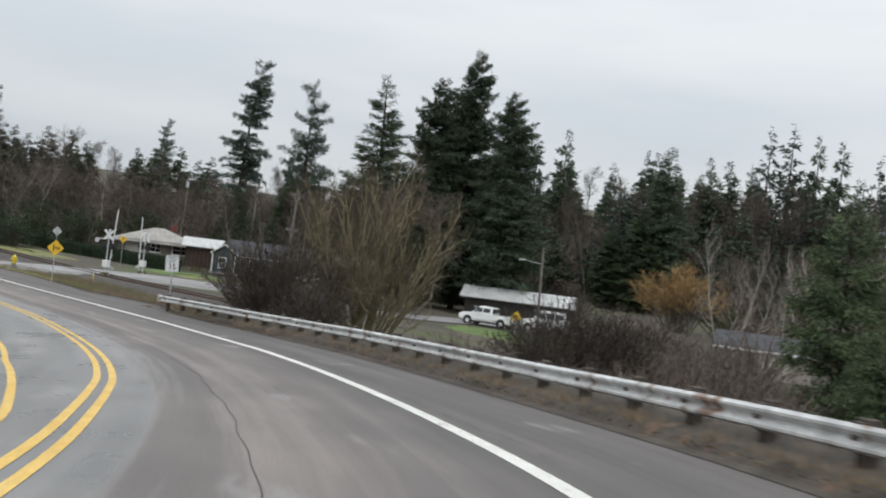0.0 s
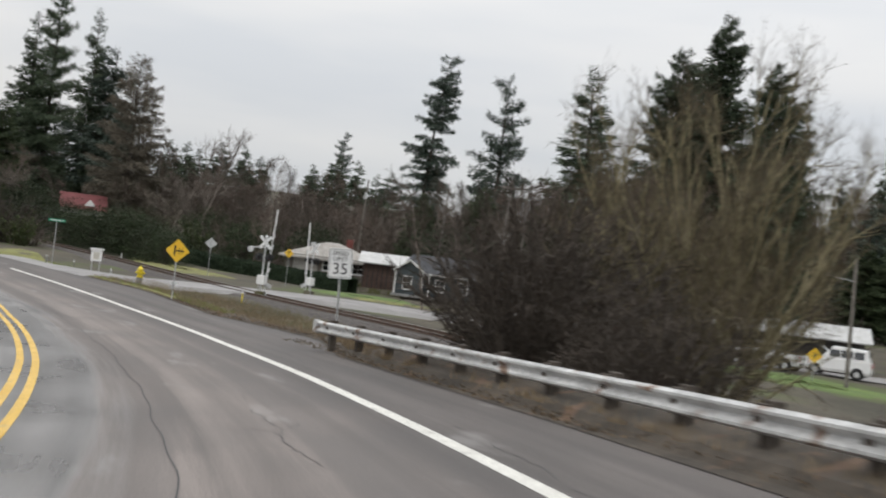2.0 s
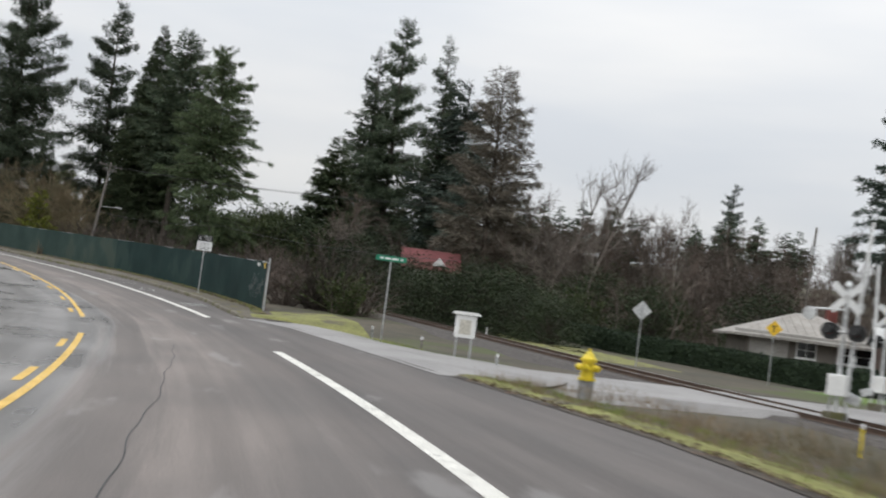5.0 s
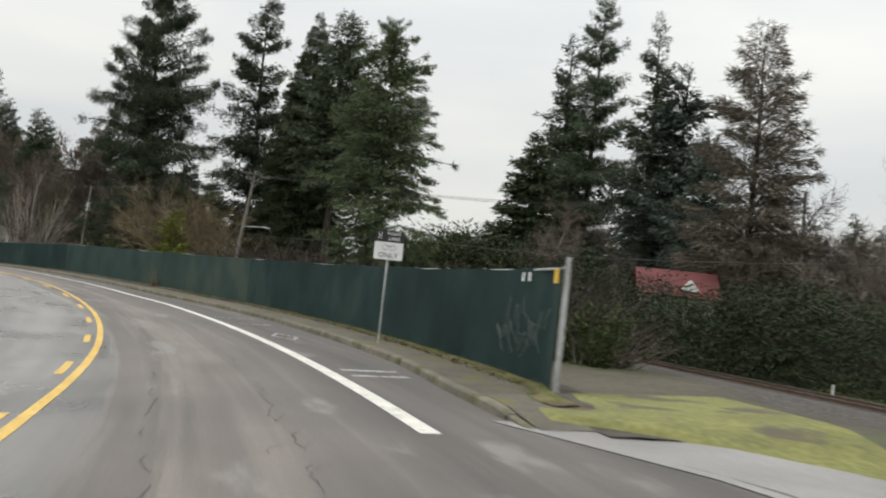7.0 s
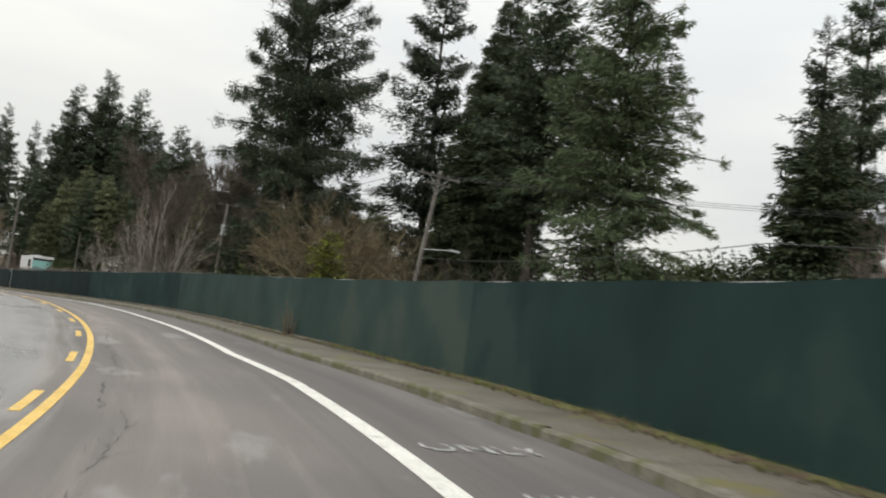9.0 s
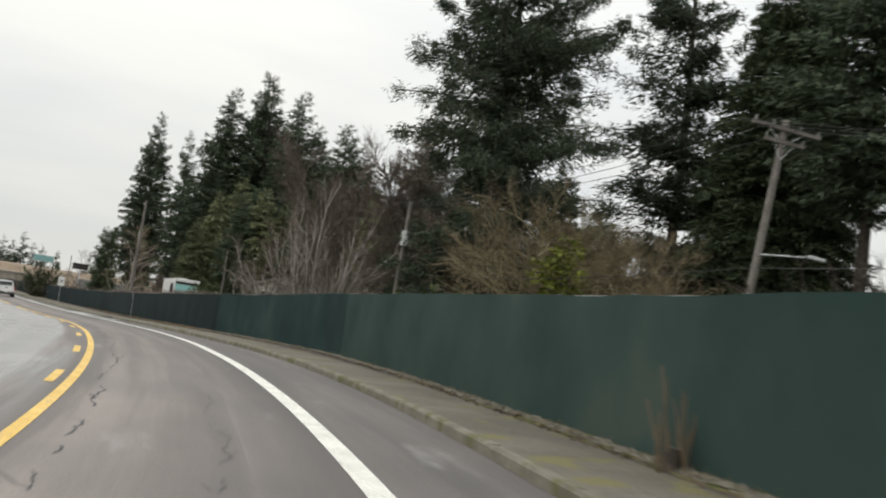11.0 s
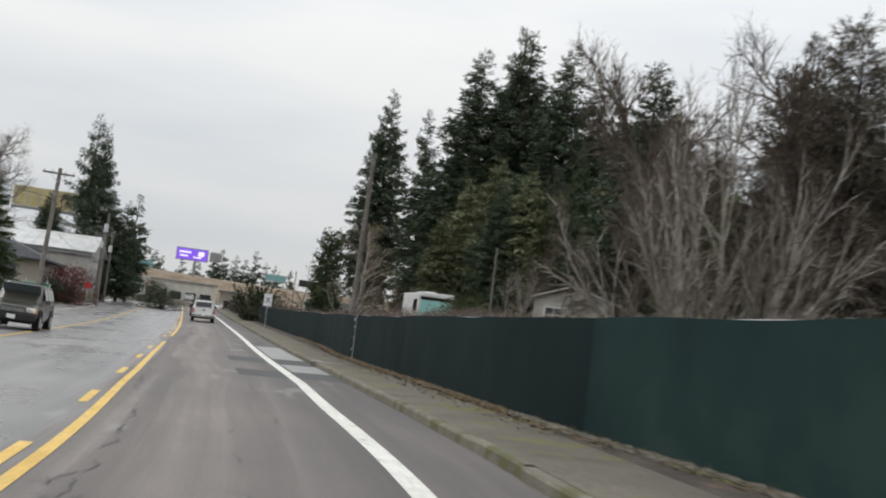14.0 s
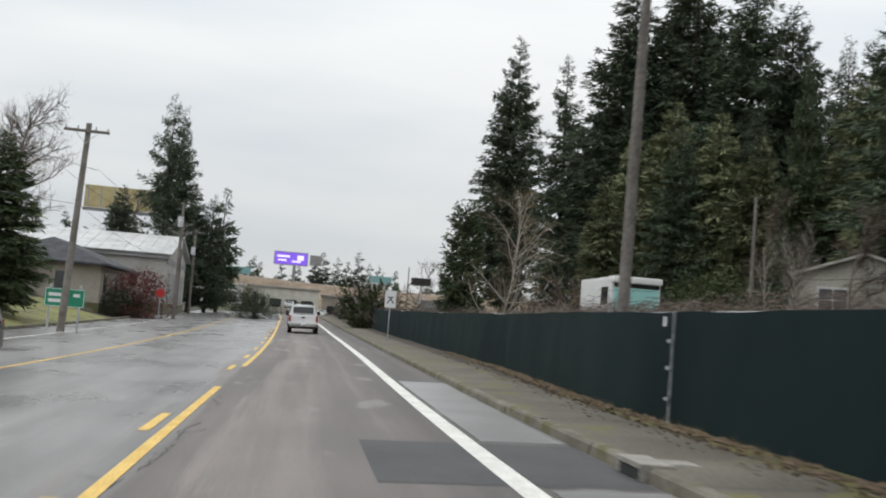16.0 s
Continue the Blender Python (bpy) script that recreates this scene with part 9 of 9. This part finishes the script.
# ---- grass, weeds, litter and brambles ----
def tufts(name, label, seed, count, s0, s1, o_of, tall, wide, material, category="grass", up=0.0, lean=0.35):
    """Blades standing along a strip of the roadside, in clumps."""
    rng = np.random.default_rng(seed)
    clumps = max(8, count // 14)
    cs, ct, ch = rng.uniform(s0, s1, clumps), rng.random(clumps), rng.uniform(0.5, 1.3, clumps)
    k = rng.integers(0, clumps, count)
    ss, tt = cs[k] + rng.normal(0, 0.09, count), ct[k] + rng.normal(0, 0.06, count)
    base = np.array([tuple(at(a, o_of(a, b), 0.0)) for a, b in zip(ss, tt)])
    base[:, 2] = (np.maximum(ground(base[:, 0], base[:, 1]), base[:, 2] - 0.35) if up is None else base[:, 2] + up) - 0.02
    d = np.c_[rng.normal(0, lean, (count, 2)), np.ones(count)]
    v, f = slivers(base, d, tall * ch[k] * rng.uniform(0.5, 1.2, count), wide, rng, 0.05)
    return tagged(link(name, v, f, material), label, category, kind="stuff")


def scattered(name, label, seed, count, s0, s1, o_of, size, up, material):
    """Fallen leaves lying about."""
    rng = np.random.default_rng(seed)
    ss, tt = rng.uniform(s0, s1, count), rng.random(count)
    base = np.array([tuple(at(a, o_of(a, b), up)) for a, b in zip(ss, tt)])
    d = np.c_[rng.normal(0, 1, (count, 2)), rng.normal(0.1, 0.25, count)]
    v, f = blades(base, d, size * rng.uniform(0.6, 1.4, count), size * 0.7, rng, 0.12)
    return tagged(link(name, v, f, material), label, "leaf litter", kind="stuff")


brow_o = lambda a: max(RAIL(a) if a < 57.5 else 0, PAVED(a) + 0.5)
tufts("dead_grass", "dead brown grass tufts under the guardrail", 51, 11000, -6, 57, lambda a, b: brow_o(a) - 0.3 + 0.9 * b, 0.22, 0.012, M_STRAW, up=0.2)
tufts("dead_brush", "dark leafless weeds behind the guardrail", 58, 9000, -6, 57, lambda a, b: brow_o(a) + 0.35 + 1.5 * b, 0.42, 0.012, M_TWIG, up=0.25, lean=0.5)
tufts("dead_grass", "short dead grass beyond the asphalt", 52, 8000, 54, 93, lambda a, b: PAVED(a) + 0.5 + 3.2 * b * b, 0.3, 0.014, M_STRAW, up=-0.02)
tufts("dead_grass", "dull olive weeds between road and rails", 53, 9000, 52, 90, lambda a, b: PAVED(a) + 1.2 + 5.0 * b, 0.45, 0.015, M_WEED, up=None)
tufts("grass", "yellow-green grass along the asphalt edge", 54, 5000, 70, 93, lambda a, b: PAVED(a) + 0.3 + 1.1 * b, 0.12, 0.012, M_GRASS, up=0.03)
tufts("grass", "mossy grass along the foot of the fence", 55, 9000, 113, 170, lambda a, b: FENCE(a) - 0.05 - 0.45 * b * b, 0.11, 0.012, M_GRASS, up=0.15)
tufts("dead_grass", "dry grass stalks along the foot of the fence", 56, 12000, 140, 250, lambda a, b: FENCE(a) - 0.03 - 0.34 * b * b, 0.15, 0.012, M_STRAW, up=0.15, lean=0.6)
tufts("grass", "bright grass at the end of the fence", 57, 4000, 106, 115, lambda a, b: PAVED(a) + 1.6 + 2.2 * b, 0.16, 0.014, M_GRASS, up=None)
scattered("leaf_litter", "brown fallen leaves along the asphalt edge", 61, 2600, 40, 92, lambda a, b: PAVED(a) + 0.05 + 0.6 * b * b, 0.07, 0.045, M_LEAF)
scattered("leaf_litter", "fallen leaves along the foot of the fence", 62, 7000, 116, 252, lambda a, b: FENCE(a) - 0.04 - 0.5 * b * b, 0.07, 0.165, M_LEAF)
scattered("leaf_litter", "brown leaf litter spread over the pavement by the fence", 64, 2400, 206, 262, lambda a, b: FENCE(a) - 0.05 - 0.95 * b ** 3, 0.05, 0.163, M_LEAF)
scattered("leaf_litter", "scattered leaves under the guardrail", 63, 1800, -5, 57, lambda a, b: RAIL(a) - 0.55 + 0.6 * b, 0.06, 0.12, M_LEAF)


def bramble(seed, s0, s1, count, material, label, rise=0.3):
    """Thin arching canes that hang over the top of the fence."""
    rng = np.random.default_rng(seed)
    p, q, tp, td = [], [], [], []
    for _ in range(count):
        a = rng.uniform(s0, s1)
        here, ahead, out = at(a, FENCE(a) + 0.1), at(a + 1, FENCE(a + 1) + 0.1), at(a, FENCE(a) + 1.1)
        along, away = np.array(tuple(ahead - here)), np.array(tuple(out - here))
        foot = np.array(tuple(here)) + away * rng.uniform(0.0, 0.8) + np.array([0, 0, 0.15 + FENCE_H(a) - rng.uniform(0.0, 0.3)])
        x_, y_, z_ = rng.normal(0, 0.9), rng.uniform(0.0, 0.5), rng.uniform(0.2, 0.9)
        ln = rng.uniform(0.3, 0.8) * (0.45 + rise)
        for _ in range(3):
            way = along * x_ + away * y_ + np.array([0, 0, z_])
            nxt = foot + way / np.linalg.norm(way) * ln / 2
            p.append(foot); q.append(nxt)
            tp.append(nxt); td.append(way + np.array([0, 0, 0.3]) + away * 0.3 + rng.normal(0, 0.3, 3))
            foot = nxt
            x_, y_, z_ = x_ + rng.normal(0, 0.4), y_ + abs(rng.normal(0, 0.2)), z_ - 0.45
    n = len(p)
    v1, f1 = tubes(p, q, np.full(n, 0.006), np.full(n, 0.004), 3)
    v2, f2 = slivers(np.array(tp), np.array(td), rng.uniform(0.06, 0.2, n), 0.012, rng, 0.1)
    v, f = joined([(v1, f1), (v2, f2)])
    return tagged(link("bramble", v, f, material), label, "bramble", kind="stuff")


bramble(71, 186, 262, 1900, M_GREYTWIG, "pale leafless brambles over the fence top", 0.05)
bramble(72, 214, 250, 1700, M_TWIG, "brown bramble tangle above the fence", 0.4)
bramble(73, 258, 330, 1200, M_TWIG, "brown bramble tangle along the far fence", 0.35)

def rubble(seed, count, s0, s1, material, label):
    """Broken pale stones heaped along the foot of the fence."""
    rng = np.random.default_rng(seed)
    corners = np.array([(1, 0, 0), (-1, 0, 0), (0, 1, 0), (0, -1, 0), (0, 0, 1), (0, 0, -1)], float)
    sides = np.array([(0, 2, 4), (2, 1, 4), (1, 3, 4), (3, 0, 4), (2, 0, 5), (1, 2, 5), (3, 1, 5), (0, 3, 5)])
    verts, faces = [], []
    for k in range(count):
        a, b = rng.uniform(s0, s1), rng.random() ** 1.6
        c = np.array(tuple(at(a, FENCE(a) - 0.08 - 0.24 * b, 0.19 - 0.02 * b)))
        size = rng.uniform(0.03, 0.085) * np.array([1, 1, 0.55])
        verts.append(c + corners * size * rng.uniform(0.6, 1.3, (6, 3)) + rng.normal(0, 0.006, (6, 3)))
        faces += (sides + 6 * k).tolist()
    return tagged(link("rubble", np.concatenate(verts), faces, material), label, "rubble", kind="stuff")


rubble(66, 2600, 160, 210, M_RUBBLE, "broken pale stones and clods along the fence foot")
rubble(67, 1300, 210, 262, M_LEAF, "brown clods and rotten bark along the fence foot")

# a cut stump with young shoots against the fence
st_s = 164.5
q = at(st_s, FENCE(st_s) - 0.28, 0.14)
stump = thing("stump", pose(q.x, q.y, q.z), "cut brown stump with upright dead shoots", "stump")
rng = np.random.default_rng(81)
n = 15
foot = np.c_[rng.normal(0, 0.16, (n, 2)), np.zeros(n) - 0.05]
tip = foot + np.c_[rng.normal(0, 0.14, (n, 2)), rng.uniform(0.5, 1.25, n)]
v, f = tubes(foot, tip, np.full(n, 0.017), np.full(n, 0.008), 5)
side = len(v) // n
each = len(f) // n
for k in range(n):
    link("shoot", v[k * side:(k + 1) * side], (np.array(f[k * each:(k + 1) * each]) - k * side).tolist(), M_LEAF, stump)
part("stub", rod((0, 0, -0.1), (0.02, 0, 0.28), 0.14, 0.10, n=10), M_BARK, stump)

mass(FARBRUSH, "undergrowth", "brown leafless undergrowth filling the woods", "undergrowth")
mass(FARWOOD, "woodland", "far bare brown woodland covering the rise", "woodland")

# the patterns that were copied from stand nowhere
for ob in [o for o in scene.objects if o.parent is None and o.type == "EMPTY" and o.location.z < -400]:
    for child in list(ob.children_recursive):
        bpy.data.objects.remove(child)
    bpy.data.objects.remove(ob)
